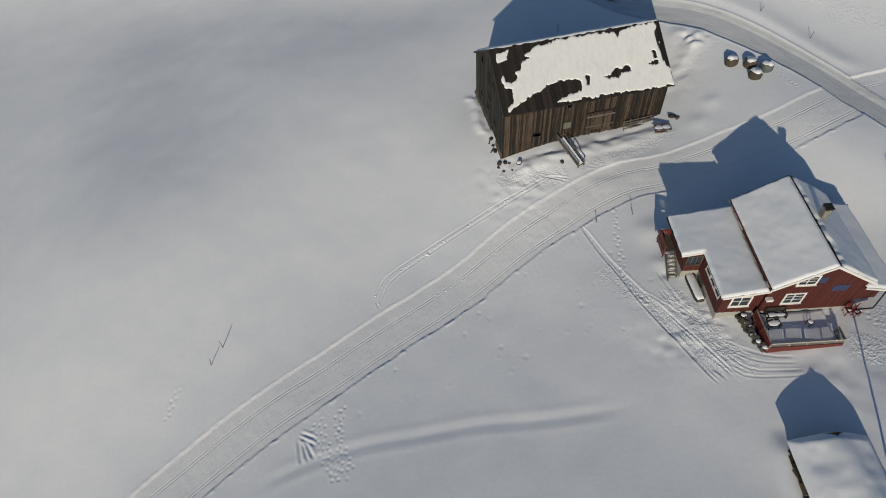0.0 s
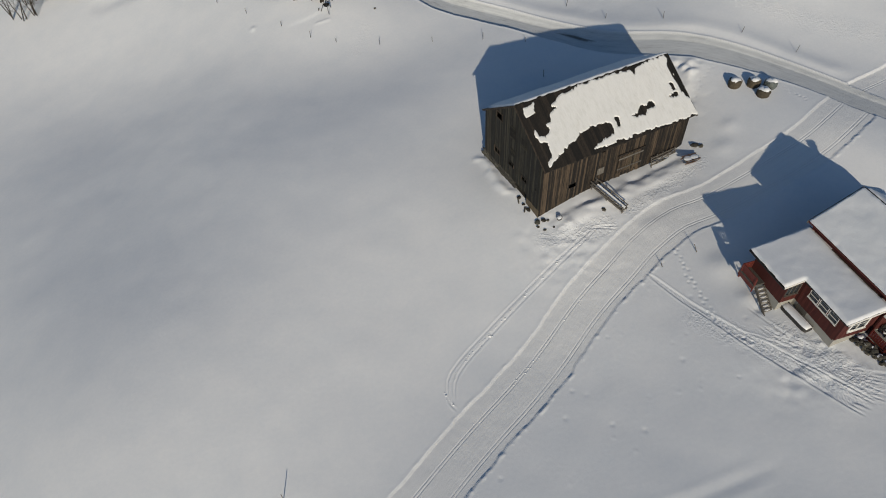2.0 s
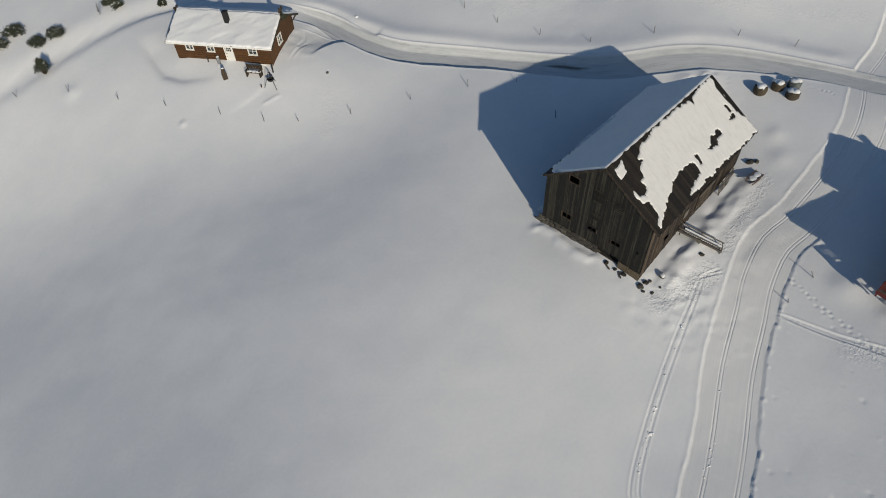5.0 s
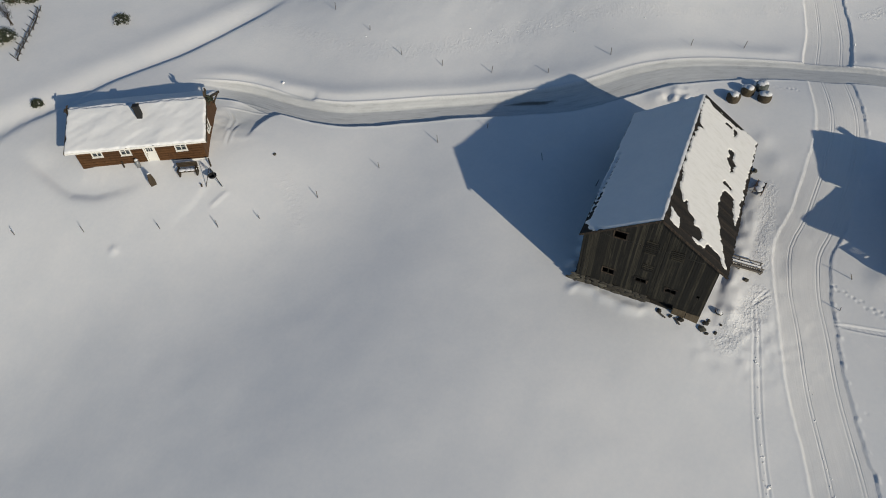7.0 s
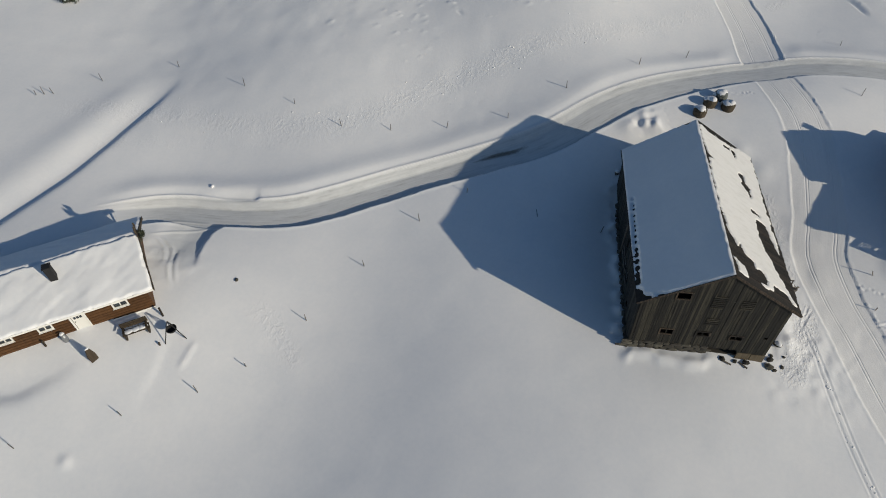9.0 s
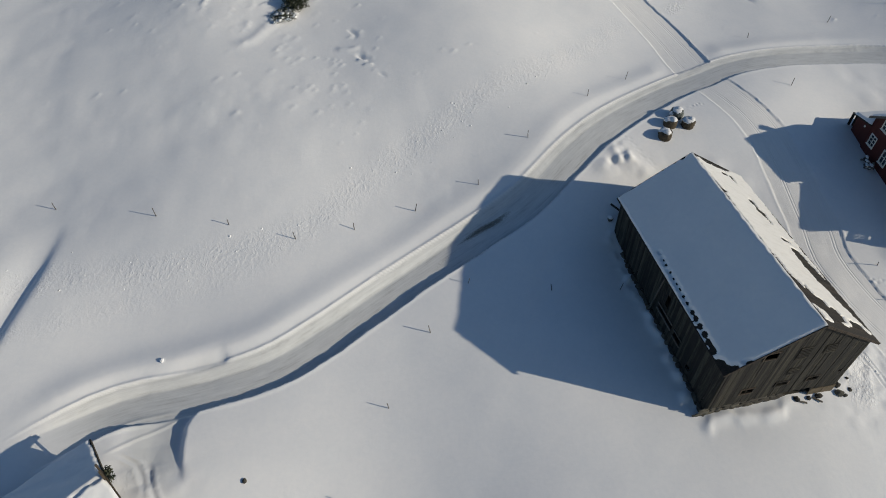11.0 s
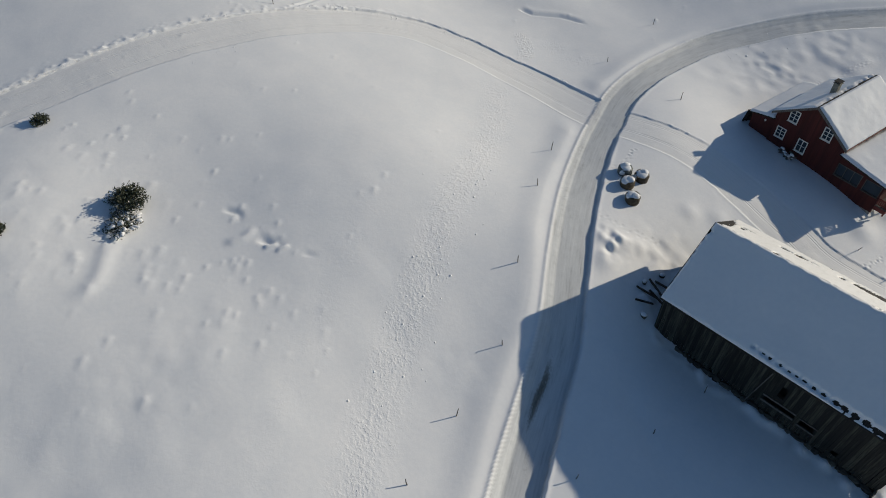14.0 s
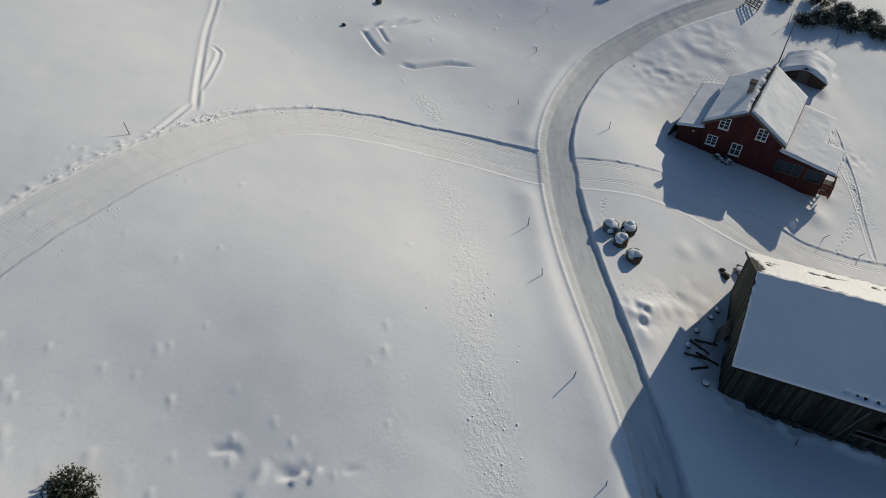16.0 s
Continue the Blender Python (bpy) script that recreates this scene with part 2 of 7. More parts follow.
def lie(x, y):
    """Height of the smooth ground."""
    x, y = np.asarray(x, float), np.asarray(y, float)
    z = LEVEL + 4 * RISE_EAST * np.tanh(x / 120) + 4 * RISE_NORTH * np.tanh(y / 120)
    for i, row in enumerate(SWELLS):
        gx = np.exp(-((x + 45 - 15 * i) ** 2) / 578.0)
        for j, h in enumerate(row):
            z = z + h * gx * np.exp(-((y + 45 - 15 * j) ** 2) / 578.0)
    for a, b, h in KNOLLS:
        z = z + h * np.exp(-((x - a) ** 2 + (y - b) ** 2) / 72.0)
    for a, b, h, wx, wy in DRIFTS:
        z = z + h * np.exp(-((x - a) / wx) ** 2 - ((y - b) / wy) ** 2)
    for i, row in enumerate(WAVES):
        gx = np.exp(-((x + 40 - 10 * i) / 11) ** 2)
        for j, h in enumerate(row):
            z = z + 1.35 * h * gx * np.exp(-((y + 10 - 10 * j) / 11) ** 2)
    # the hillside below the northern wood
    t = np.clip((y - 52) / 36, 0, 1)
    return z + 4.0 * t * t * (3 - 2 * t)


def lumps(x, y, size, seed):
    """Smooth random relief between -1 and 1, with knots size metres apart."""
    table = np.random.RandomState(seed).uniform(-1, 1, (256, 256))
    u, v = x / size, y / size
    i, j = np.floor(u).astype(int), np.floor(v).astype(int)
    f, g = u - i, v - j
    f, g = f * f * f * (f * (6 * f - 15) + 10), g * g * g * (g * (6 * g - 15) + 10)
    t = lambda a, b: table[a % 256, b % 256]
    return (t(i, j) * (1 - f) + t(i + 1, j) * f) * (1 - g) + (t(i, j + 1) * (1 - f) + t(i + 1, j + 1) * f) * g


def smooth(points, step=1.0):
    """A line through the points, rounded, with a knot about every step."""
    p = np.array(points, float)
    p = np.vstack([2 * p[0] - p[1], p, 2 * p[-1] - p[-2]])
    out = []
    for a, b, c, d in zip(p, p[1:], p[2:], p[3:]):
        n = max(1, int(np.hypot(*(c - b)) / step))
        for t in np.arange(n) / n:
            out.append(0.5 * (2 * b + (c - a) * t + (2 * a - 5 * b + 4 * c - d) * t * t + (3 * b - a - 3 * c + d) * t ** 3))
    return np.array(out + [p[-2]])


def beside(x, y, line):
    """Distance from a line (plus on its left), and how far along it, for every x, y."""
    best = np.full(x.shape, 1e9)
    side, along = np.zeros(x.shape), np.zeros(x.shape)
    run = 0.0
    for a, b in zip(line, line[1:]):
        d = b - a
        n = np.hypot(*d)
        t = np.clip(((x - a[0]) * d[0] + (y - a[1]) * d[1]) / n ** 2, 0, 1)
        ex, ey = x - a[0] - t * d[0], y - a[1] - t * d[1]
        r = np.hypot(ex, ey)
        near = r < best
        best[near] = r[near]
        side[near] = np.where(d[0] * ey - d[1] * ex < 0, -1.0, 1.0)[near]
        along[near] = (run + t * n)[near]
        run += n
    return best * side, along


def rise(v, lo, hi):
    t = np.clip((v - lo) / (hi - lo), 0, 1)
    return t * t * (3 - 2 * t)


ROAD = smooth([(1, 50), (4.6, 45.3), (6.3, 42), (6.7, 38.2), (7.5, 33.8), (9.3, 30), (11.6, 26), (13.9, 21.8), (15.5, 18.5), (17.8, 14), (20.9, 9.5), (24, 4.5), (26.8, -1.2), (28.5, -5.5), (29.8, -9.5), (30.4, -15.6), (29.8, -23), (27.5, -28.4), (24, -34.1), (19, -40), (8, -52)])
TRACK_WEST = smooth([(-75, -44), (-45, -28.5), (-30, -20), (-23.5, -16.7), (-17.7, -14.4), (-12.7, -12.5), (-6.1, -10.4), (-1, -8.2), (3, -7), (6, -6.2), (9.2, -5.8), (12.4, -6.4), (17.5, -6.7), (21.5, -6.6), (26.8, -5.4)])
TRACK_EAST = smooth([(29.5, -5), (34.8, -4.8), (40.8, -3.6), (45, -2.3), (48, -0.5), (50.3, 2.5), (51.6, 5.7), (53, 10.8), (53.8, 15.1), (54.4, 19), (54.7, 24), (55, 40), (57, 70)])

YARD = smooth([(6.2, 35.2), (5.65, 37.3), (4.5, 38.3), (2.4, 38.3), (0.5, 37.8), (-0.4, 37.6)], 0.4)

# narrow marks in the snow: points, half width, depth, height of the lips
MARKS = [
    ([(0.6, 39.8), (1.8, 40.2), (2.6, 40.6), (3.35, 41.8)], 0.09, 0.05, 0.05),
    ([(-0.8, 38.7), (0.8, 39.5), (2.9, 40.05)], 0.09, 0.05, 0.05),
    ([(4.7, 43.4), (5.5, 41.5), (5.8, 38.7)], 0.10, -0.05, 0.0),
    ([(3.2, 42.5), (4.4, 40.4), (5.4, 38.2)], 0.10, -0.05, 0.0),
    ([(-6.3, 36.5), (-3.96, 36.0)], 0.2, -0.06, 0.0),
    ([(9.0, -27.6), (8.2, -30.4), (7.6, -33.6)], 0.55, -0.3, 0.0),
    ([(39.2, 30.9), (37.9, 32.4), (36.7, 33.5), (36.2, 35.4)], 0.5, -0.11, 0.0),
    ([(43.4, 37.4), (42.3, 37.0), (41.3, 37.6)], 0.25, -0.10, 0.0),
    ([(34.9, 26.6), (34.4, 25.4), (34.6, 24.2)], 0.28, -0.10, 0.0),
    ([(33.0, 24.9), (32.7, 23.9)], 0.16, -0.12, 0.0),
    ([(32.3, 24.5), (32.1, 23.5)], 0.14, -0.10, 0.0),
    ([(3.0, -3.2), (1.0, -3.7), (-1.6, -4.2), (-4.8, -5.0), (-7.9, -5.9), (-11.1, -7.0), (-12.5, -7.9), (-13.1, -9.4), (-12.9, -10.3)], 0.055, 0.03, 0.022),
    ([(3.1, -3.5), (1.1, -4.0), (-1.5, -4.6), (-4.7, -5.4), (-7.7, -6.3), (-10.8, -7.4), (-12.1, -8.3), (-12.7, -9.5)], 0.055, 0.03, 0.022),
    ([(3.0, -3.2), (4.9, -4.1)], 0.06, 0.045, 0.035),
    ([(2.6, -3.0), (4.6, -4.3)], 0.06, 0.045, 0.035),
    ([(54.4, 4.0), (56.6, 1.1), (59.5, -3.0), (62.6, -7.6), (65.8, -13.2), (72, -24)], 0.14, 0.08, 0.06),
    ([(55.5, 2.7), (54.9, 6.0), (54.6, 8.5)], 0.13, 0.07, 0.05),
    ([(56.2, 1.4), (57.7, -1.9), (59.6, -5.3), (61.3, -5.7)], 0.13, 0.06, 0.05),
    ([(-24.4, -21.4), (-20.2, -20.7), (-16.0, -20.6), (-12.0, -21.1), (-7.7, -21.7), (-4.1, -22.6), (-0.5, -23.3), (2.2, -23.7)], 0.3, 0.03, 0.014),
    ([(-20.5, -18.4), (-19.1, -19.6)], 0.09, 0.06, 0.04),
    ([(-20.3, -18.2), (-19.0, -19.1)], 0.09, 0.06, 0.04),
    ([(-20.4, -18.5), (-20.4, -20.8)], 0.09, 0.06, 0.04),
    ([(-20.2, -18.8), (-19.8, -20.8)], 0.09, 0.06, 0.04),
    ([(-20.0, -18.8), (-19.4, -20.6)], 0.10, 0.08, 0.05),
]
# trails of single steps
TRAILS = [
    [(21.9, 5.1), (20.7, 4.7), (19.4, 4.0), (17.5, 3.0)],
    [(24.4, -2.9), (24.0, -0.8), (24.2, 0.3)],
    [(18.9, -25.6), (18.0, -29.7), (17.1, -32.8), (15.4, -38.0)],
    [(-17.0, -17.3), (-17.4, -19.5), (-16.9, -21.7), (-17.9, -22.7)],
    [(-17.4, -17.5), (-17.5, -20.3), (-17.7, -22.3)],
    [(-18.7, -17.7), (-18.3, -20.0), (-18.1, -22.5)],
    [(-19.4, -18.0), (-18.9, -20.0), (-18.4, -21.8), (-17.9, -22.7)],
    [(6.9, -8.2), (6.0, -11.6), (5.3, -14.8), (5.8, -17.5)],
    [(-29.2, -12.4), (-30.2, -14.8)],
    [(17.3, -17.5), (18.9, -25.6)],
]
# old cuts and hollows: points, half width, depth
CUTS = [
    ([(-29.89, 63.84), (-18.12, 60.05), (-7.72, 56.8), (-3.35, 54.7), (1.69, 53.18), (6.8, 51.3), (12.9, 49.6), (18.4, 47.9), (21.5, 47.2)], 1.3, 0.42),
    ([(-8.2, 53.5), (-9.2, 50), (-9.6, 47), (-9.0, 45.2), (-7.4, 43.2), (-5.6, 41.6)], 1.5, 0.34),
    ([(-3.0, 37.5), (-6.6, 37.5), (-8.6, 37.9), (-10.2, 37.2)], 0.9, 0.06),
    ([(50, -19.5), (48, -23.0)], 0.35, 0.22),
    ([(51, -18.6), (49.4, -22.4)], 0.35, 0.22),
    ([(52, -17.5), (51, -20.5)], 0.35, 0.2),
    ([(52.4, -17.5), (50, -15.4), (48.2, -14.2)], 0.28, 0.14),
    ([(51.3, -18.8), (49.4, -16.9), (48.6, -16.4)], 0.22, 0.10),
    ([(46.6, -13.9), (44.9, -14.2), (42.8, -16.2), (39.9, -17.4)], 0.34, 0.15),
    ([(37.2, 25.2), (36.2, 24.6), (35.4, 24.9)], 0.22, 0.09),
    ([(33.9, 24.9), (33.0, 24.4), (32.3, 23.6)], 0.3, 0.17),
    ([(31.2, 23.4), (30.2, 22.6)], 0.2, 0.06),
]


# broken crust: points along a band, half width, how thick it lies
CRUST = [
    ([(15.5, 54), (15.9, 46.4), (15.6, 41), (16.0, 36), (17.3, 31.3), (20.3, 27.3), (22.8, 23.3), (25.2, 19), (27.8, 14.5), (30.2, 9.5), (33.6, 3.5), (37, -0.3)], 2.3, 0.9),
    ([(12, 50), (13.5, 42), (14.4, 36), (16.2, 31.6), (19.4, 27)], 1.7, 0.75),
    ([(22, 33), (28, 24), (33, 15)], 3.0, 0.5),
    ([(42.5, -9.9), (41, -8.9), (39.9, -7.6)], 0.9, 1.6),
    ([(39.8, -11.5), (37.5, -10.5), (35.5, -12.5)], 2.0, 0.7),
    ([(33.8, -5.5), (37, -6.2), (42, -5.0)], 0.9, 0.75),
    ([(-0.9, 33.0), (-2.2, 31.6), (-4.0, 30.0)], 1.5, 0.9),
    ([(4.5, -13.5), (5.8, -17), (7.4, -21), (9.5, -23.6)], 1.3, 1.1),
    ([(7.6, -17.5), (8.3, -20.0), (8.6, -22.4)], 1.2, 1.7),
    ([(16.5, -24.5), (18.5, -25.5), (19.5, -23)], 1.2, 1.8),
    ([(-0.5, -2.0), (1.5, -3.0), (4, -3.6)], 1.1, 1.6),
    ([(6.5, -3.2), (10, -3.0), (14, -2.6)], 0.9, 1.2),
    ([(40, 26), (47, 30), (54, 32)], 5.0, 0.35),
    ([(-1.0, 43.6), (0.6, 41.4), (3.0, 40.3)], 1.0, 0.7),
]


def relief(x, y):
    """The snow's surface, with what is ploughed, worn and blown into it; also how icy and soiled it is, and the way across and along the tracks."""
    z = lie(x, y)
    north = rise(y - 0.7 * (x - 20), 4, 22) * rise(x, 14, 24)
    z = z + 0.06 * lumps(x, y, 9.0, 11) + 0.03 * lumps(x, y, 4.0, 1) + 0.010 * lumps(x, y, 1.5, 2) * (1 + north)
    z = z + 0.014 * north * lumps(x, y, 0.7, 12) * np.clip(0.1 + lumps(x, y, 5.0, 14), 0, 1) + 0.03 * north * lumps(x, y, 2.4, 15) + 0.09 * north * lumps(x, y, 6.5, 16)
    more = {key: np.zeros(x.shape) for key in ("ice", "soil", "tread", "across", "along", "crust")}
    wob = 0.05 * lumps(x, y, 1.3, 3) + 0.03 * lumps(x, y, 0.4, 4)
    clod = np.clip(lumps(x, y, 0.30, 21), 0.0, 1) + 0.6 * np.clip(lumps(x, y, 0.5, 22), 0.1, 1)
    worn, lips, on_track, on_road, by_track = (np.zeros(x.shape) for k in range(5))
    for line, half, deep in ((TRACK_WEST, 1.95, 0.07), (TRACK_EAST, 2.1, 0.12)):
        far = (x > line[:, 0].min() - 8) & (x < line[:, 0].max() + 8) & (y > line[:, 1].min() - 8) & (y < line[:, 1].max() + 8)
        if not far.any():
            continue
        d, s = beside(x[far], y[far], line)
        r = np.abs(d) + wob[far] * np.where(d < 0, 1.6, 0.8)
        bed = 1 - np.where(d > 0, rise(r, half - 0.10, half + 0.02), rise(r, half - 0.12, half + 0.02))
        worn[far] = np.minimum(worn[far], -deep * bed)
        edge = np.exp(-((r - half - 0.10) / 0.10) ** 2)
        lips[far] = np.maximum(lips[far], edge * np.where(d > 0, 0.008 + 0.02 * clod[far], 0.004 + 0.035 * clod[far] * rise(clod[far], 0.3, 0.7)))
        if line is TRACK_EAST:
            lips[far] = np.maximum(lips[far], 0.11 * clod[far] * np.exp(-((d + half - 0.1) / 0.7) ** 2) * rise(s, 14, 24))
        by_track[far] = np.maximum(by_track[far], 1 - rise(np.abs(d), half, half + 2.2))
        mine = bed > on_track[far]
        for key, value in (("across", d - 0.10 * lumps(s, s * 0, 6.0, 8)), ("along", s), ("tread", bed)):
            more[key][far] = np.where(mine, value, more[key][far])
        on_track[far] = np.maximum(on_track[far], bed)
    far = (x > -8) & (x < 40) & (y > -60) & (y < 58)
    if far.any():
        d, s = beside(x[far], y[far], ROAD)
        half = 1.35
        end = rise(s, 4, 9)
        cut = (1 - rise(-d + wob[far], half - 0.10, half + 0.04)) * (1 - rise(d + 0.3 * wob[far], half - 0.02, half + 0.10)) * end
        bank = 0.20 + 0.32 * (1 - rise(s, 28, 48))
        z[far] += -bank * cut * (1 - 0.72 * rise(d + 0.12 * wob[far], half - 0.62, half - 0.05)) + worn[far] * (1 - cut * rise(half + 0.3 - np.abs(d), 0, 0.15))
        teeth = lumps(s, d * 0.15, 0.17, 61)
        crest = (0.085 + 0.02 * teeth) * np.exp(-((d - half - 0.12) / 0.12) ** 2) * end + (0.018 * teeth + 0.035) * np.exp(-((d - half + 0.42) / 0.10) ** 2) * end
        upper = 0.03 * np.exp(-((d + half + 0.14) / 0.12) ** 2) * end
        blown = (0.24 - 0.10 * rise(s, 14, 32)) * np.exp(-((d - 2.5 - 0.3 * lumps(s, s * 0 + 3, 7.0, 13)) / np.where(d > 2.5, 1.1, 0.65)) ** 2) * end
        z[far] += crest + (upper + blown) * (1 - by_track[far])
        more["ice"][far] = cut
        more["soil"][far] = cut * np.maximum(np.exp(-((d - 0.28 - 0.15 * lumps(s, s * 0, 2.5, 9)) / 0.40) ** 2) * np.exp(-((s - 36.0) / 3.6) ** 2), 0.68 * np.exp(-((d + 0.1) / 0.6) ** 2) * np.clip(lumps(s, s * 0 + 5, 4.0, 77), 0, 1))
        for key, value in (("across", d), ("along", s), ("tread", 0.0)):
            more[key][far] = np.where(cut > 0.2, value, more[key][far])
        lips[far] *= 1 - np.maximum(cut, rise(half + 0.4 - np.abs(d), 0, 0.2) * end)
        on_road[far] = cut
    z[~far] += worn[~far]
    z = z + lips * (1 - on_track) * (1 - on_road)
    z = z + 0.005 * lumps(x, y, 0.5, 7) * np.maximum(on_track, on_road)
    # the cleared yard between the road and the cabin, its bank a sharp arc
    near = (np.abs(x - 2) < 8) & (np.abs(y - 40) < 8)
    if near.any():
        d, s = beside(x[near], y[near], YARD)
        r = -d + wob[near]
        more["ice"][near] = np.maximum(more["ice"][near], 0.75 * rise(r, 0.1, 0.5) * (1 - rise(r, 2.2, 3.4)) * rise(s, 0.3, 1.5) * (1 - rise(s, 5.0, 8.0)) * (np.abs(d) < 8))
        z[near] -= 0.42 * rise(r, -0.12, 0.25) * (1 - rise(r, 1.2, 4.0)) * rise(s, 0.0, 1.0) * (1 - rise(s, 4.2, 7.6)) * (1 - on_road[near])
    fit = lambda pts, m: (x > min(p[0] for p in pts) - m) & (x < max(p[0] for p in pts) + m) & (y > min(p[1] for p in pts) - m) & (y < max(p[1] for p in pts) + m)
    for pts, half, deep in CUTS:
        near = fit(pts, 4 * half)
        if near.any():
            d, s = beside(x[near], y[near], smooth(pts))
            full = np.hypot(*(np.array(pts)[1:] - np.array(pts)[:-1]).T).sum()
            fade = rise(s, -0.01, 2.5 * half) * (1 - rise(s, full - 5 * half, full))
            z[near] += fade * (-deep * np.where(d < 0, np.exp(-(d / (0.42 * half)) ** 2), np.exp(-(d / (1.1 * half)) ** 2)) + 0.2 * deep * np.exp(-((d - 2.2 * half) / half) ** 2))
    for pts, half, thick in CRUST:
        near = fit(pts, 2.2 * half)
        if near.any():
            d, s = beside(x[near], y[near], smooth(pts))
            more["crust"][near] = np.maximum(more["crust"][near], thick * np.exp(-(d / half) ** 2))
    more["crust"] *= (1 - on_track) * (1 - on_road)
    # sledge and ski tracks on the way to the farmhouse
    ways = list(MARKS)
    dice = random.Random(5)
    stem = [(4.1, -8.8), (4.6, -11.1), (5.1, -13.8), (5.7, -16.6), (6.4, -19.4), (7.1, -22.0), (7.7, -23.8)]
    for k in range(15):
        o, w = dice.uniform(-0.55, 0.55), dice.uniform(-0.25, 0.25)
        lo = dice.choice((0, 0, 0, 2, 3))
        ways.append(([(a + o * (0.25 + 0.13 * i) + w * i * 0.2 + dice.uniform(-0.1, 0.1), b + dice.uniform(-0.4, 0.4)) for i, (a, b) in enumerate(stem)][lo:], 0.055, 0.05, 0.035))
    for k in range(14):
        a = dice.uniform(-0.9, 0.9)
        ways.append(([(6.8 + a + dice.uniform(-0.4, 0.4), -14.6 - dice.uniform(0, 2)), (7.2 + a * 0.6, -17.6), (7.9 + 0.4 * a + dice.uniform(-0.3, 0.3), -19.6), (8.4 + dice.uniform(-0.3, 0.3), -21.6 + 0.6 * a), (9.8 + a, -23.6 + 0.5 * a), (12.5, -24.6 + 0.8 * a)][k % 3: 4 + k % 4], 0.055, 0.022, 0.016))
    groove, raised = np.zeros(x.shape), np.zeros(x.shape)
    for pts, half, deep, lip in ways:
        near = fit(pts, 4 * half + 0.5)
        if near.any():
            d, s = beside(x[near], y[near], smooth(pts, 0.6))
            full = np.hypot(*(np.array(pts)[1:] - np.array(pts)[:-1]).T).sum()
            ease = min(0.3 * full, 12 * half)
            taper = rise(s, -0.01, ease) * (1 - rise(s, full - ease, full))
            if deep > 0:
                groove[near] = np.maximum(groove[near], taper * deep * np.exp(-(d / half) ** 2))
            raised[near] = np.maximum(raised[near], taper * np.maximum(lip, -deep) * np.exp(-((np.abs(d) - (2.2 * half if deep > 0 else 0)) / half) ** 2))
    z = z - groove + raised * np.exp(-groove / 0.01)
    dice_t = random.Random(19)
    for pts in TRAILS:
        line = smooth(pts, 0.3) + np.random.RandomState(len(pts)).uniform(-0.1, 0.1, (len(smooth(pts, 0.3)), 2))
        for k, ((ax, ay), (bx, by)) in enumerate(zip(line, line[1:])):
            o = 0.13 * (-1) ** k
            n = math.hypot(bx - ax, by - ay)
            px, py = ax - o * (by - ay) / n, ay + o * (bx - ax) / n
            near = (np.abs(x - px) < 0.7) & (np.abs(y - py) < 0.7)
            if near.any():
                r2 = (x[near] - px) ** 2 + (y[near] - py) ** 2
                z[near] += dice_t.uniform(-0.05, -0.02) * np.exp(-r2 / 0.008) + 0.006 * np.exp(-((np.sqrt(r2) - 0.2) / 0.07) ** 2)
    # hummocks with a wind tail, over stones and tufts on the hill
    dice = random.Random(11)
    for k in range(230):
        px, py = dice.uniform(26, 60), dice.uniform(8, 50)
        r, h = dice.uniform(0.10, 0.2), dice.uniform(0.01, 0.045)
        if k > 190:
            px, py = dice.uniform(34, 66), dice.uniform(-34, -9)
        elif k > 100:
            # wind-carved tufts on the open side of the bushes
            px, py = dice.gauss(43, 6.5), dice.gauss(33, 5)
            r, h = dice.uniform(0.13, 0.27), dice.uniform(0.015, 0.05)
        elif k < 30:
            px, py = dice.gauss(31, 3.5), dice.gauss(25.5, 2.5)
        near = (np.abs(x - px) < 5 * r) & (np.abs(y - py) < 5 * r)
        if near.any():
            a, b = (x[near] - px), (y[near] - py)
            u, v = 0.62 * a - 0.78 * b, 0.78 * a + 0.62 * b
            z[near] += h * np.exp(-(v / r) ** 2 - np.where(u > 0, (u / (0.8 * r)) ** 2, (u / (2.4 * r)) ** 2))
    for px, py, r, h in ((19.9, 6.2, 1.0, 0.34), (19.3, 5.4, 0.6, 0.22), (19.2, 7.7, 0.8, 0.2), (18.6, 4.6, 0.6, 0.12), (20.2, 6.0, 0.4, -0.28), (19.5, 6.9, 0.45, -0.22), (-12.2, 41.0, 0.35, 0.10), (1.6, -2.1, 0.5, 0.2), (4.2, -2.7, 0.9, 0.10), (7.8, -3.0, 1.0, 0.07), (16.2, -2.6, 0.8, 0.09), (18.0, -1.2, 0.7, 0.1), (8.6, -11.2, 1.1, 0.2), (7.9, -14.2, 0.6, 0.1), (7.8, -15.3, 0.3, -0.08), (-16.8, 54.2, 0.8, 0.18)):
        z = z + h * np.exp(-((x - px) ** 2 + (y - py) ** 2) / r ** 2)
    # small pits where clods have sunk in
    dice = random.Random(77)
    for k in range(60):
        px, py, r = dice.uniform(-16, 7), dice.uniform(-19, -9.5), dice.uniform(0.09, 0.16)
        near = (np.abs(x - px) < 0.8) & (np.abs(y - py) < 0.8) & (on_track < 0.1)
        z[near] += dice.uniform(-0.03, 0.015) * np.exp(-((x[near] - px) ** 2 + (y[near] - py) ** 2) / r ** 2)
    # a ledge under the barn's eave, a trough along it and the heap slid off the roof
    along = rise(x, 0.2, 1.2) * (1 - rise(x, 12.6, 14.2))
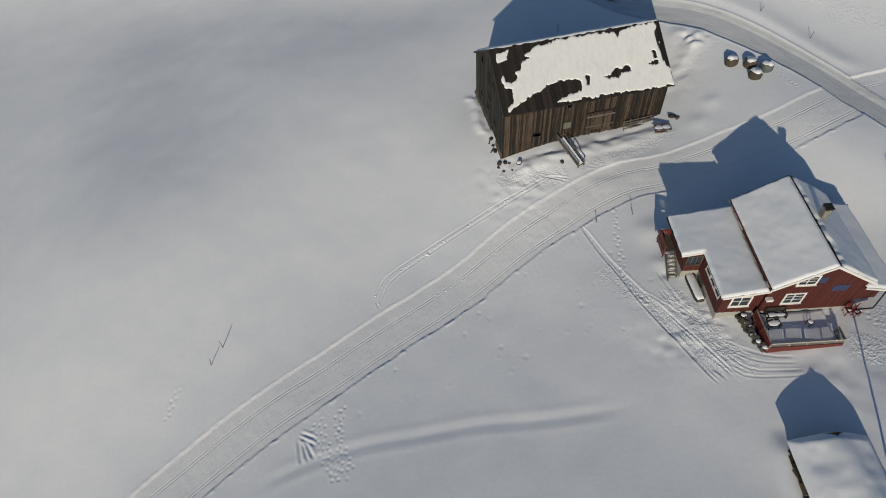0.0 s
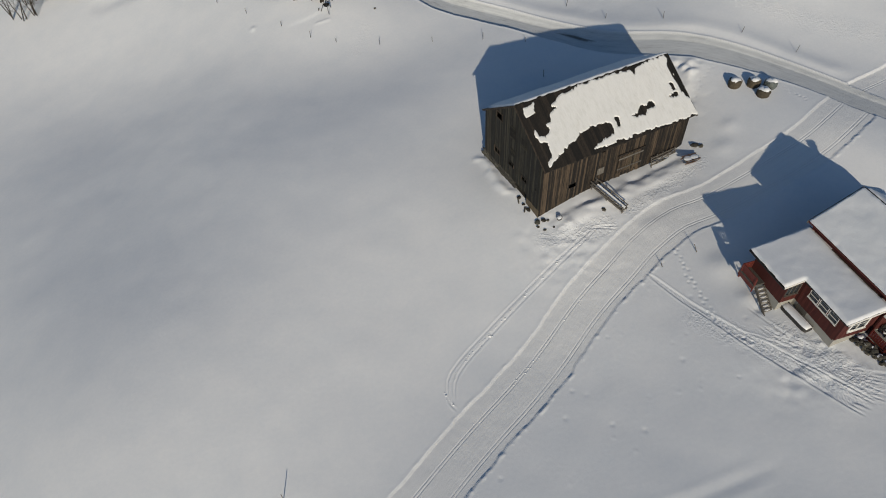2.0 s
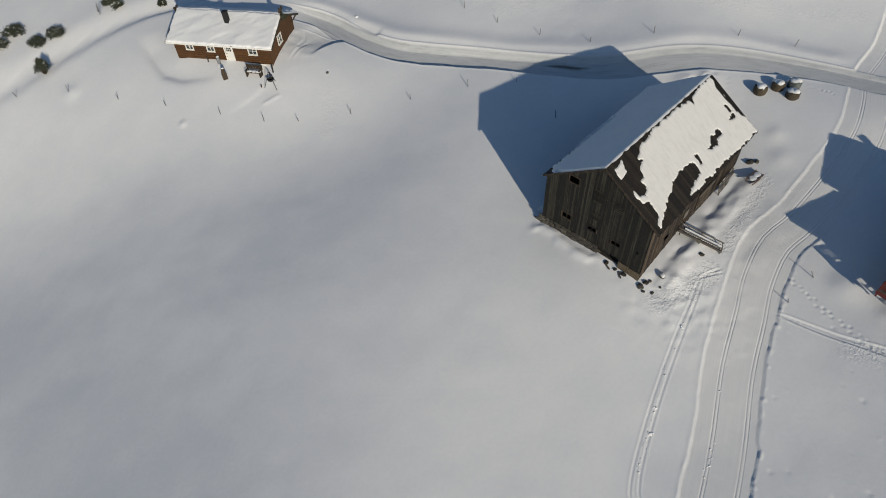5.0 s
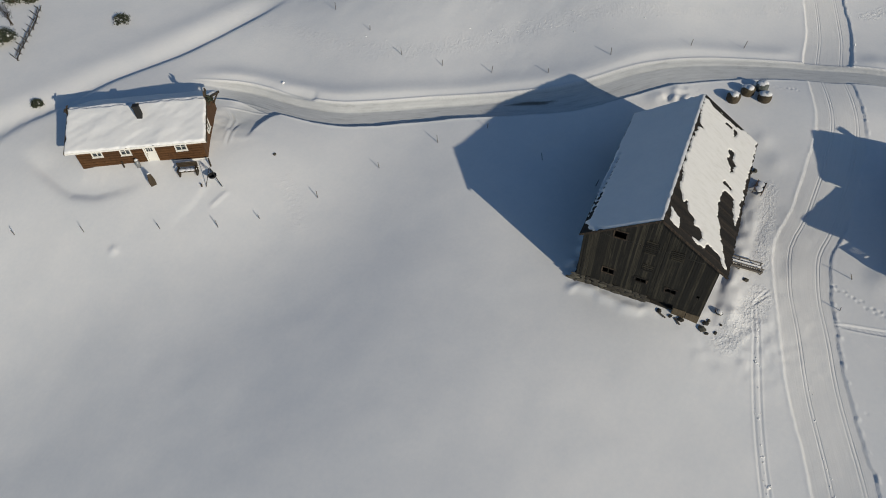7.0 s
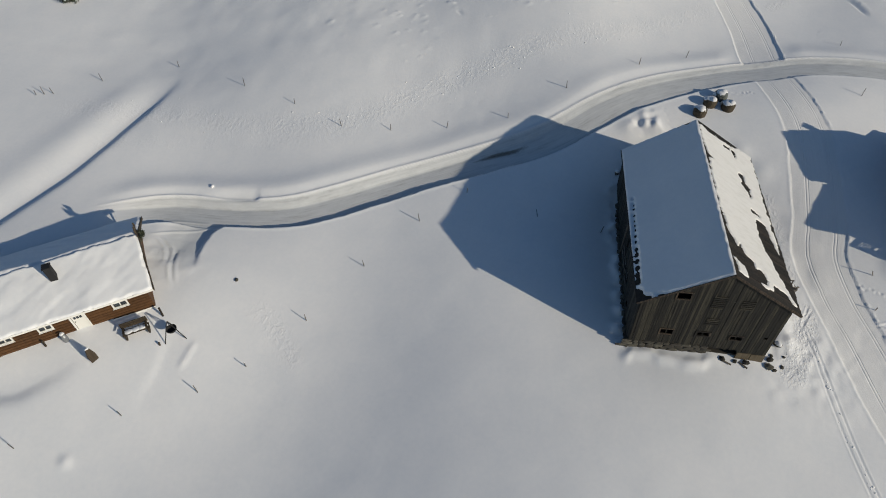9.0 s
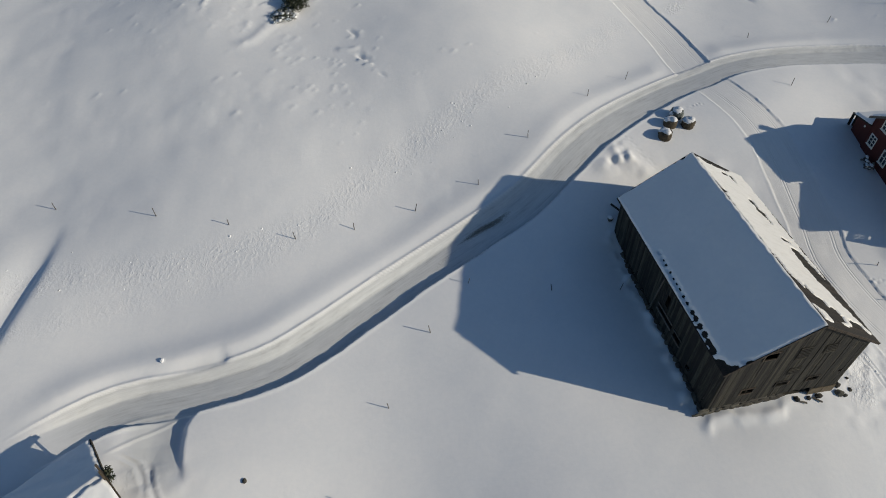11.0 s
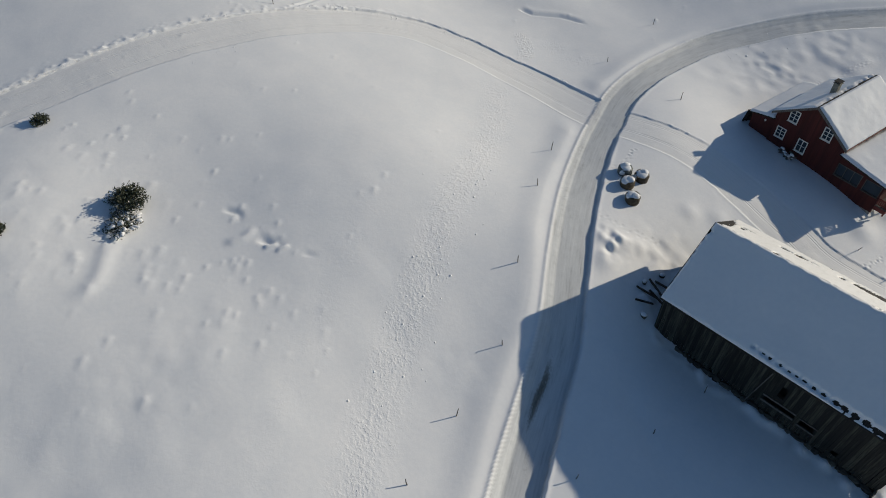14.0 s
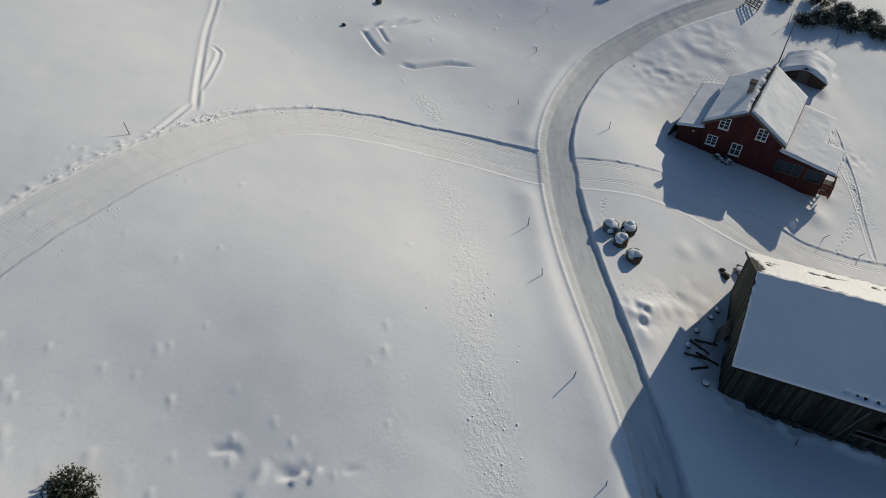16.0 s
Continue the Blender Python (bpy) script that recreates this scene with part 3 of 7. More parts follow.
    z = z + (0.13 * rise(x, 0.3, 1.5) * (1 - rise(x, 3.8, 5.2)) + 0.11 * rise(x, 6.2, 7.4) * (1 - rise(x, 10.5, 12.5))) * np.exp(-((y + 1.35 + 0.2 * lumps(x, x * 0, 1.1, 47)) / 0.36) ** 2) * (1 + 0.5 * lumps(x, y, 0.8, 48))
    # drifts blown up against the stone footing, west and north
    foot = np.exp(-((x + 0.55 + 0.25 * lumps(y, y * 0, 0.8, 51)) / 0.42) ** 2) * rise(y, 2.2, 3.8) * (1 - rise(y, 8.4, 9.2))
    z = z + foot * (0.15 + 0.04 * lumps(x, y, 0.9, 52))
    foot = np.exp(-((y - 9.0 - 0.2 * lumps(x, x * 0, 0.9, 53)) / 0.38) ** 2) * rise(x, -0.2, 0.6) * (1 - rise(x, 13.8, 14.6))
    z = z + foot * (0.10 + 0.16 * lumps(x, y * 0.6, 0.65, 54))
    # a wind scoop and its lip behind the barn
    z = z - 0.10 * np.exp(-((np.hypot(x - 6.5, (y - 8.0) * 1.05) - 8.6) / 0.7) ** 2) * rise(y, 11.5, 14.5) * rise(x, 6, 10)
    # timbers under snow at the gable
    near = (np.abs(x - 15.9) < 4) & (np.abs(y - 6.6) < 4)
    if near.any():
        z[near] += np.exp(-((x[near] - 15.8) / 0.9) ** 2 - ((y[near] - 6.7) / 1.5) ** 2) * (0.16 + 0.22 * lumps(x[near], y[near], 0.5, 55))
    z = z + along * (0.13 * np.exp(-((y + 1.75 + 0.3 * lumps(x, x * 0, 1.6, 44)) / 0.5) ** 2) * (1 + 0.7 * lumps(x, y, 1.0, 45)) - 0.05 * np.exp(-((y + 0.95) / 0.3) ** 2) * (1 + 0.8 * lumps(x, y, 0.8, 46)))
    # churned snow: by the buildings, and pushed up along the road behind the farmhouse
    for px, py, r, size, h in ((24.5, -22, 4.5, 1.5, 0.06), (21.5, -31, 4.0, 1.3, 0.09), (6.5, -19.5, 2.6, 0.7, 0.05), (13.5, -25, 3.5, 0.9, 0.05), (8, -2.5, 5, 1.1, 0.06), (0, -2.5, 2.5, 0.7, 0.07), (1.5, 40.5, 2.5, 0.8, 0.06), (16.5, 4, 2.2, 0.8, 0.12), (19.7, 6.3, 1.1, 0.5, 0.16), (23.3, -25, 3.2, 0.8, 0.06), (21.0, -33, 3.0, 0.8, 0.06), (18, -30, 4.5, 1.6, 0.10), (8.2, -20, 2.4, 0.42, 0.05), (1.0, -3.5, 3.5, 0.45, 0.03)):
        near = (np.abs(x - px) < 2.5 * r) & (np.abs(y - py) < 2.5 * r)
        if near.any():
            z[near] += h * lumps(x[near], y[near], size, 31) * np.exp(-((x[near] - px) ** 2 + (y[near] - py) ** 2) / r ** 2)
    return z, more


def ground_at(x, y):
    return float(relief(np.array([float(x)]), np.array([float(y)]))[0][0])


def lines(parts, step, far):
    """Grid lines: fine in each (from, to, step), then ever wider out to far."""
    out = [parts[0][0]]
    for lo, hi, fine in parts:
        out += list(np.linspace(lo, hi, int(round((hi - lo) / fine)) + 1))[1:]
    a = step
    while out[-1] < far:
        a *= 1.13
        out.append(out[-1] + a)
    a = step
    while out[0] > -far:
        a *= 1.13
        out.insert(0, out[0] - a)
    return np.array(out)


def land():
    gx = lines([(-32, -23, 0.16), (-23, -14, 0.1), (-14, 13, 0.075), (13, 60, 0.125), (60, 72, 0.24)], 0.26, 2500)
    gy = lines([(-42, -32, 0.24), (-32, -26, 0.16), (-26, -2, 0.08), (-2, 52, 0.13)], 0.14, 2500)
    x, y = np.meshgrid(gx, gy)
    nx, ny = len(gx), len(gy)
    z, more = relief(x.ravel(), y.ravel())
    co = np.stack([x.ravel(), y.ravel(), z], 1)
    zz = z.reshape(ny, nx)
    dy, dx = np.gradient(zz, gy, gx)
    nor = np.stack([-dx.ravel(), -dy.ravel(), np.ones(nx * ny)], 1)
    nor /= np.linalg.norm(nor, axis=1)[:, None]
    i = (np.arange(ny - 1)[:, None] * nx + np.arange(nx - 1)[None, :]).ravel()
    quads = np.stack([i, i + 1, i + nx + 1, i + nx], 1)
    mid = co[quads].mean(1)
    kind = np.zeros(len(quads), int)
    for k, line, half in ((2, TRACK_WEST, 1.95), (2, TRACK_EAST, 2.1), (1, ROAD, 1.35)):
        near = np.flatnonzero((mid[:, :2] > line.min(0) - 3).all(1) & (mid[:, :2] < line.max(0) + 3).all(1))
        kind[near[np.abs(beside(mid[near, 0], mid[near, 1], line)[0]) < half]] = k
    names = [("ground", "rolling snow-covered fields with drifts and tracks", "snowfield"), ("road", "ploughed road of grey packed snow and ice", "road"), ("farm_track", "ploughed snowy farm track with wheel ruts", "track")]
    for k, (name, label, category) in enumerate(names):
        mine = quads[kind == k]
        used, flat = np.unique(mine, return_inverse=True)
        me = bpy.data.meshes.new(name)
        me.vertices.add(len(used))
        me.vertices.foreach_set("co", co[used].ravel())
        me.loops.add(mine.size)
        me.loops.foreach_set("vertex_index", flat.ravel().astype(np.int32))
        me.polygons.add(len(mine))
        me.polygons.foreach_set("loop_start", np.arange(0, mine.size, 4, dtype=np.int32))
        me.polygons.foreach_set("use_smooth", np.ones(len(mine), bool))
        for key, values in more.items():
            me.attributes.new(key, "FLOAT", "POINT").data.foreach_set("value", values[used].astype(np.float32))
        me.update()
        me.validate()
        me.normals_split_custom_set_from_vertices(nor[used].tolist())
        me.materials.append(GROUND_SNOW)
        tagged(new(name, me), label, category, kind="structure")


land()


# loose lumps off the plough: x, y points of a band, half width, crumbs a metre
CRUMBS = [
    ([(15.5, 52), (15.6, 41), (17.3, 31.3), (22.8, 23.3), (27.8, 14.5), (33.6, 3.5)], 2.0, 6),
    ([(34.5, -7.1), (40, -6.0), (44.2, -4.8)], 0.3, 7),
    ([(44.5, -4.6), (48.6, -2.6), (51.6, 1.0), (53.6, 4.8), (54.7, 8.5), (56.0, 15)], 0.55, 12),
    ([(52.0, 1.5), (54, 5), (55.2, 9)], 0.9, 8),
    ([(49.2, 8), (50.9, 14), (51.8, 20)], 0.5, 5),
    ([(27.2, -22), (26.5, -27), (22.5, -33)], 1.6, 5),
    ([(-14, -12.2), (-6, -9.6), (0, -7.2)], 0.25, 3),
    ([(-12.9, -10.3), (-12.4, -8.0), (-4.8, -5.2), (2, -3.6)], 0.25, 7),
]


def crumb_mesh():
    dice = np.random.RandomState(41)
    spots = []
    for pts, half, per in CRUMBS:
        line = smooth(pts, 0.5)
        for (ax, ay), (bx, by) in zip(line, line[1:]):
            n = math.hypot(bx - ax, by - ay)
            for k in range(dice.poisson(per * n)):
                t, o = dice.uniform(), dice.normal() * 0.55 * half
                spots.append((ax + (bx - ax) * t - o * (by - ay) / n, ay + (by - ay) * t + o * (bx - ax) / n, min(0.17, dice.lognormal(-3.5, 0.34) * (1.6 if per < 20 else 1))))
    p = np.array(spots)
    keep = 0.9 * lumps(p[:, 0], p[:, 1], 3.1, 23) + 0.3 * lumps(p[:, 0], p[:, 1], 0.9, 25) + dice.uniform(-0.8, 0.8, len(p)) > 0
    p = p[keep]
    z = relief(p[:, 0].copy(), p[:, 1].copy())[0]
    base = np.array([(1, 0, 0), (0.3, 0.95, 0), (-0.8, 0.6, 0), (-0.8, -0.6, 0), (0.3, -0.95, 0), (0, 0, 1), (0, 0, -0.7)])
    faces = [(0, 1, 5), (1, 2, 5), (2, 3, 5), (3, 4, 5), (4, 0, 5), (1, 0, 6), (2, 1, 6), (3, 2, 6), (4, 3, 6), (0, 4, 6)]
    n = len(p)
    turn = dice.uniform(0, 6.3, n)
    shape = base[None] * dice.uniform(0.65, 1.35, (n, 7, 1)) * p[:, 2][:, None, None]
    c, s = np.cos(turn)[:, None], np.sin(turn)[:, None]
    co = np.stack([shape[:, :, 0] * c - shape[:, :, 1] * s + p[:, 0][:, None], shape[:, :, 0] * s + shape[:, :, 1] * c + p[:, 1][:, None], shape[:, :, 2] * 0.38 + z[:, None] + 0.15 * p[:, 2][:, None]], 2)
    tris = (np.array(faces)[None] + 7 * np.arange(n)[:, None, None]).reshape(-1, 3)
    me = bpy.data.meshes.new("snow_crumbs")
    me.from_pydata(co.reshape(-1, 3).tolist(), [], tris.tolist())
    me.polygons.foreach_set("use_smooth", np.ones(len(tris), bool))
    me.materials.append(SNOW)
    me.update()
    tagged(new("snow_crumbs", me), "loose crumbs of broken white snow crust beside the ploughed road", "snow crumbs", kind="stuff")


crumb_mesh()


# ---- snow lying on roofs and things ----
def in_outline(u, v, outline):
    """Signed distance to the edge of an outline, plus inside."""
    p = np.array(outline, float)
    best, odd = np.full(u.shape, 1e9), np.zeros(u.shape, bool)
    for (ax, ay), (bx, by) in zip(p, np.roll(p, -1, 0)):
        dx, dy = bx - ax, by - ay
        t = np.clip(((u - ax) * dx + (v - ay) * dy) / (dx * dx + dy * dy + 1e-9), 0, 1)
        best = np.minimum(best, np.hypot(u - ax - t * dx, v - ay - t * dy))
        cross = (ay > v) != (by > v)
        odd ^= cross & (u < (bx - ax) * (v - ay) / (by - ay + 1e-12) + ax)
    return np.where(odd, best, -best)


def snow_sheet(name, origin, eu, ev, lu, lv, thick, parent, inside=None, step=0.09, seed=1, ragged=0.05, label="", front=0.12, mat=None, folds=0.0):
    """Snow on a sloping rectangle: origin, unit vectors along it, its lengths; inside(u, v) says how far a place is within the snow."""
    eu, ev = Vector(eu).normalized(), Vector(ev).normalized()
    up = eu.cross(ev)
    if up.z < 0:
        up = -up
    nu, nv = max(2, int(lu / step)), max(2, int(lv / step))
    u, v = np.meshgrid(np.linspace(0, lu, nu + 1), np.linspace(0, lv, nv + 1))
    edge = np.minimum(np.minimum(u, lu - u), np.minimum(v, lv - v))
    d = edge if inside is None else np.minimum(inside(u, v), edge + 0.02)
    d = d + ragged * lumps(u + 31 * seed, v, 0.45, seed) + 0.5 * ragged * lumps(u, v + 17 * seed, 0.17, seed + 1)
    h = thick * rise(d, -0.02, front) * (1 + 0.16 * lumps(u, v + 9 * seed, 1.6, seed + 2) + 0.05 * lumps(u, v, 0.5, seed + 3) + folds * (lumps(0.30 * u + 0.25 * v, 0.9 * v - 0.55 * u, 0.75, seed + 5) + 0.4 * lumps(0.5 * u + 0.4 * v, 1.6 * v - 1.0 * u, 0.6, seed + 6)))
    co = np.array(origin)[None, :] + u.ravel()[:, None] * np.array(eu) + v.ravel()[:, None] * np.array(ev) + h.ravel()[:, None] * np.array(up)
    keep = (d > 0).ravel()
    i = (np.arange(nv)[:, None] * (nu + 1) + np.arange(nu)[None, :]).ravel()
    quads = np.stack([i, i + 1, i + nu + 2, i + nu + 1], 1)
    quads = quads[keep[quads].any(1)]
    if Vector(eu).cross(Vector(ev)).z < 0:
        quads = quads[:, ::-1]
    used, flat = np.unique(quads, return_inverse=True)
    me = bpy.data.meshes.new(name)
    me.from_pydata(co[used].tolist(), [], flat.reshape(-1, 4).tolist())
    me.polygons.foreach_set("use_smooth", np.ones(len(me.polygons), bool))
    me.materials.append(mat or SNOW)
    me.update()
    ob = new(name, me)
    ob.parent = parent
    if label:
        ob["label"] = label
    return ob


def snow_cap(bm, cx, cy, z, rx, ry, h, seed, turn=0.0):
    """A rounded, uneven heap of snow with a flat foot."""
    dice = random.Random(seed)
    rings, around = 5, 14
    rows = []
    wave = [dice.uniform(0.88, 1.1) for _ in range(around)]
    for k in range(rings):
        t = k / (rings - 1)
        r, zz = math.cos(t * 1.5), math.sin(t * 1.57)
        row = []
        for j in range(around):
            a = 2 * math.pi * j / around
            px, py = rx * r * wave[j] * math.cos(a), ry * r * wave[j] * math.sin(a)
            row.append(bm.verts.new((cx + px * math.cos(turn) - py * math.sin(turn), cy + px * math.sin(turn) + py * math.cos(turn), z + h * zz * dice.uniform(0.93, 1.07))))
        rows.append(row)
    for a, b in zip(rows, rows[1:]):
        for j in range(around):
            bm.faces.new((a[j], a[(j + 1) % around], b[(j + 1) % around], b[j]))
    bm.faces.new(rows[-1])
    bm.faces.new(rows[0][::-1])
    for f in bm.faces:
        f.smooth = True


def stone_mesh(bm, c, size, seed):
    dice = random.Random(seed)
    made = bmesh.ops.create_icosphere(bm, subdivisions=1, radius=0.5)["verts"]
    for v in made:
        v.co *= dice.uniform(0.8, 1.15)
        v.co = Vector((max(-0.42, min(0.42, v.co.x)) * size[0] * 1.15, max(-0.42, min(0.42, v.co.y)) * size[1] * 1.15, max(-0.42, min(0.42, v.co.z)) * size[2] * 1.15)) + Vector(c)


STONE = material("grey_field_stone", (0.2, 0.19, 0.17), 0.9)
k = Tree(STONE)
k.put("Base Color", k.ramp(k.sums("ADD", k.sums("MULTIPLY", k.noise(k.where(), 5, 5), 0.6), k.sums("MULTIPLY", k.node("ShaderNodeObjectInfo").outputs["Random"], 0.4)), [(0.25, (0.03, 0.027, 0.023)), (0.55, (0.07, 0.064, 0.052)), (0.8, (0.15, 0.14, 0.11))]))
k.bump(k.noise(k.where(), 14, 5), 0.5, 0.03)


# ---- the barn ----
BARN_LONG, BARN_DEEP, BARN_RIDGE_Y, BARN_RIDGE_Z = 14.3, 8.55, 4.11, 8.26
SOUTH_SLOPE, NORTH_SLOPE = 3.13 / 4.69, 3.13 / 4.74


def barn_top(y):
    return BARN_RIDGE_Z - 0.14 - (SOUTH_SLOPE * (BARN_RIDGE_Y - y) if y < BARN_RIDGE_Y else NORTH_SLOPE * (y - BARN_RIDGE_Y))


def board_wall(parent, along, across, length, foot, top, holes, seed, width=0.16, name="board", mat=None):
    """Upright boards: along gives (x, y) at a distance, across the outward way; foot and top are heights at a distance; holes are (from, to, low, high)."""
    dice = random.Random(seed)
    u = 0.0
    while u < length - 0.02:
        w = min(width * dice.uniform(0.8, 1.25), length - u)
        a, b = u + 0.006, u + w - 0.006
        mid = (a + b) / 2
        low, f = foot(mid) + dice.uniform(-0.06, 0.10), dice.uniform(0, 0.025)
        ta, tb = top(a), top(b)
        spans = [(low, ta, tb)]
        for h0, h1, z0, z1 in holes:
            if h0 < mid < h1:
                cut = []
                for s0, sa, sb in spans:
                    if s0 < z0 - 0.05:
                        cut.append((s0, min(sa, z0), min(sb, z0)))
                    if min(sa, sb) > z1 + 0.05:
                        cut.append((max(s0, z1), sa, sb))
                spans = cut
        for s0, sa, sb in spans:
            bm = bmesh.new()
            sway = dice.uniform(-0.012, 0.012)
            inner, outer = Vector((*across, 0)) * f, Vector((*across, 0)) * (f + 0.035)
            ring = []
            for off in (inner, outer):
                ring.append([bm.verts.new(Vector((*along(q), zz)) + off) for q, zz in ((a + sway, s0), (b + sway, s0), (b, sb), (a, sa))])
            p, q = ring
            bm.faces.new(p[::-1])
            bm.faces.new(q)
            for i in range(4):
                bm.faces.new((p[i], p[(i + 1) % 4], q[(i + 1) % 4], q[i]))
            bmesh.ops.recalc_face_normals(bm, faces=bm.faces)
            part(name, bm, mat or BARN_WOOD, parent)
        u += w


def beam(name, a, b, w, d, mat, parent, label="", turn=0.0):
    """A squared timber from a to b, w wide and d deep."""
    a, b = Vector(a), Vector(b)
    bm = bmesh.new()
    n = (b - a).length
    m = Matrix.Translation(a) @ (b - a).to_track_quat("Z", "Y").to_matrix().to_4x4() @ Matrix.Rotation(turn, 4, "Z")
    box(bm, (-w / 2, -d / 2, 0), (w / 2, d / 2, n), m, min(w, d) * 0.12)
    return part(name, bm, mat, parent, label)


def barn():
    root = thing("barn", pose(0, 0, 0), "tall weathered grey-brown plank barn, roof half bared of snow", "barn")
    g = lambda x, y: float(lie(x, y))
    # walls
    board_wall(root, lambda u: (u, 0), (0, -1), BARN_LONG, lambda u: 0.35 + 1.0 * min(1, u / 5) + 0.3 * max(0, (u - 12) / 2) - 0.35, lambda u: barn_top(0), [(2.75, 3.3, 1.9, 2.35), (5.5, 5.85, 4.35, 4.62)], 1)
    board_wall(root, lambda u: (u, BARN_DEEP), (0, 1), BARN_LONG, lambda u: 0.75 + 0.07 * u, lambda u: barn_top(BARN_DEEP), [(5.2, 6.95, 2.15, 2.55), (6.05, 6.4, 3.1, 4.1), (3.95, 4.75, 2.0, 2.5), (2.4, 2.75, 1.4, 1.75)], 2, mat=BARN_GREEN_GREY)
    west_foot = lambda y: 1.15 if y > 3.5 else (1.05 if y > 1.75 else 0.66)
    board_wall(root, lambda u: (0, u), (-1, 0), BARN_DEEP, west_foot, barn_top, [(5.9, 6.65, 5.75, 6.3), (6.1, 6.85, 2.2, 2.65), (3.9, 4.65, 2.3, 2.65), (1.9, 2.6, 2.15, 2.5), (0.4, 0.6, 2.45, 2.65)], 3, mat=BARN_GREY)
    board_wall(root, lambda u: (BARN_LONG, u), (1, 0), BARN_DEEP, lambda u: 1.5, barn_top, [(4.5, 5.9, 1.0, 3.2)], 4, mat=BARN_GREEN_GREY)
    # corner posts and sills
    for x, y, low in ((0, 0, 0.0), (0, BARN_DEEP, 0.4), (BARN_LONG, 0, 1.2), (BARN_LONG, BARN_DEEP, 1.3)):
        beam("corner_post", (x + (0.09 if x == 0 else -0.09), y + (0.09 if y == 0 else -0.09), low), (x + (0.09 if x == 0 else -0.09), y + (0.09 if y == 0 else -0.09), barn_top(y) - 0.02), 0.16, 0.16, BARN_WOOD, root)
    beam("sill", (0.1, 0.12, 0.55), (BARN_LONG - 0.1, 0.12, 1.55), 0.2, 0.2, GREY_WOOD, root)
    # pale boards low on the west gable, leaning in front of the foot
    dice = random.Random(8)
    for y0, y1 in ((-0.05, 0.82), (0.86, 1.72)):
        bm = bmesh.new()
        box(bm, (-0.09, y0, -0.35), (-0.03, y1, 0.78 + dice.uniform(-0.05, 0.03)), None, 0.01)
        part("foot_panel", bm, TAN_WOOD, root, "pale worn foot panel")
    # the drystone footing, west and north
    z = -0.7
    row = 0
    while z < 1.05:
        y, h = 3.55 - 0.25 * (row % 2), 0.24 + 0.05 * dice.random()
        while y < BARN_DEEP + 0.25:
            w = dice.uniform(0.3, 0.75)
            bm = bmesh.new()
            stone_mesh(bm, (0.02 + dice.uniform(-0.03, 0.03), y + w / 2, z + h / 2), (0.13, w * 1.16, h * 1.25), dice.random())
            if z + h > -0.3 + 0.09 * (y - 3.5):
                part("stone", bm, STONE, root)
            else:
                bm.free()
            y += w
        z += h * 0.93
        row += 1
    for row in range(3):
        x = 0.1 - 0.2 * (row % 2)
        while x < BARN_LONG:
            w = dice.uniform(0.35, 0.9)
            bm = bmesh.new()
            stone_mesh(bm, (x + w / 2, BARN_DEEP + 0.02 + dice.uniform(-0.05, 0.05), 0.1 + 0.26 * row + 0.06 * x), (w * 1.15, 0.45, 0.33), dice.random())
            part("stone", bm, STONE, root)
            x += w
    slab("footing", (0.12, 0.14, -1.2), (BARN_LONG - 0.12, BARN_DEEP - 0.2, 0.4), STONE, root)
    # window frames on the west gable and the north wall
    for y0, y1, z0, z1 in ((5.9, 6.65, 5.75, 6.3), (6.1, 6.85, 2.2, 2.65), (3.9, 4.65, 2.3, 2.65), (1.9, 2.6, 2.15, 2.5)):
        win = new("window")
        win.parent = root
        bm = bmesh.new()
        for a, b, c, d in ((y0 - 0.09, y1 + 0.09, z1, z1 + 0.09), (y0 - 0.09, y1 + 0.09, z0 - 0.09, z0), (y0 - 0.09, y0, z0, z1), (y1, y1 + 0.09, z0, z1)):
            box(bm, (-0.085, a, c), (-0.045, b, d))
        part("frame", bm, BARN_WOOD, win)
        if z0 < 3:
            slab("bar", (-0.03, (y0 + y1) / 2 - 0.025, z0 + 0.002), (0.0, (y0 + y1) / 2 + 0.025, z1 - 0.002), BARN_GREY, win)
    for a, b, c, d in ((5.1, 7.05, 2.55, 2.68), (5.1, 7.05, 2.0, 2.15), (3.85, 4.85, 2.5, 2.6), (3.85, 4.85, 1.88, 2.0)):
        slab("lintel", (a, BARN_DEEP + 0.065, c), (b, BARN_DEEP + 0.12, d), GREY_WOOD, root, 0.01)
    beam("brace", (7.75, BARN_DEEP + 0.1, 0.6), (7.2, BARN_DEEP + 0.1, 4.7), 0.1, 0.06, GREY_WOOD, root)
    # slatted hatches on the west gable
    for y0, z0, n in ((3.85, 5.1, 7), (2.2, 5.2, 5), (3.7, 3.5, 4)):
        for i in range(n):
            slab("slat", (-0.095, y0, z0 + 0.17 * i), (-0.065, y0 + 0.75, z0 + 0.17 * i + 0.10), BARN_GREY, root)
    # door in the south wall
    door = new("door")
    door.parent = root
    for i in range(12):
        slab("plank", (7.45 + 0.2 * i, -0.10, 1.5), (7.63 + 0.2 * i, -0.066, 3.25 - 0.02 * (i % 3)), TAN_WOOD if i in (5, 6, 8) else BARN_WOOD, door)
    for zz in (1.85, 2.9):
        slab("rail", (7.4, -0.135, zz), (9.9, -0.104, zz + 0.14), GREY_WOOD, door)
    slab("head", (7.3, -0.16, 3.3), (10.0, -0.066, 3.44), BARN_WOOD, door, 0.01)
    slab("hatch", (5.35, -0.11, 2.2), (6.0, -0.066, 2.85), GREY_WOOD, root, 0.008)
    # roof: planks on the south slope, the north side wholly under snow
    ys, zs = -0.58, BARN_RIDGE_Z - SOUTH_SLOPE * 4.69
    yn, zn = 8.85, BARN_RIDGE_Z - NORTH_SLOPE * 4.74
    roof = new("roof")
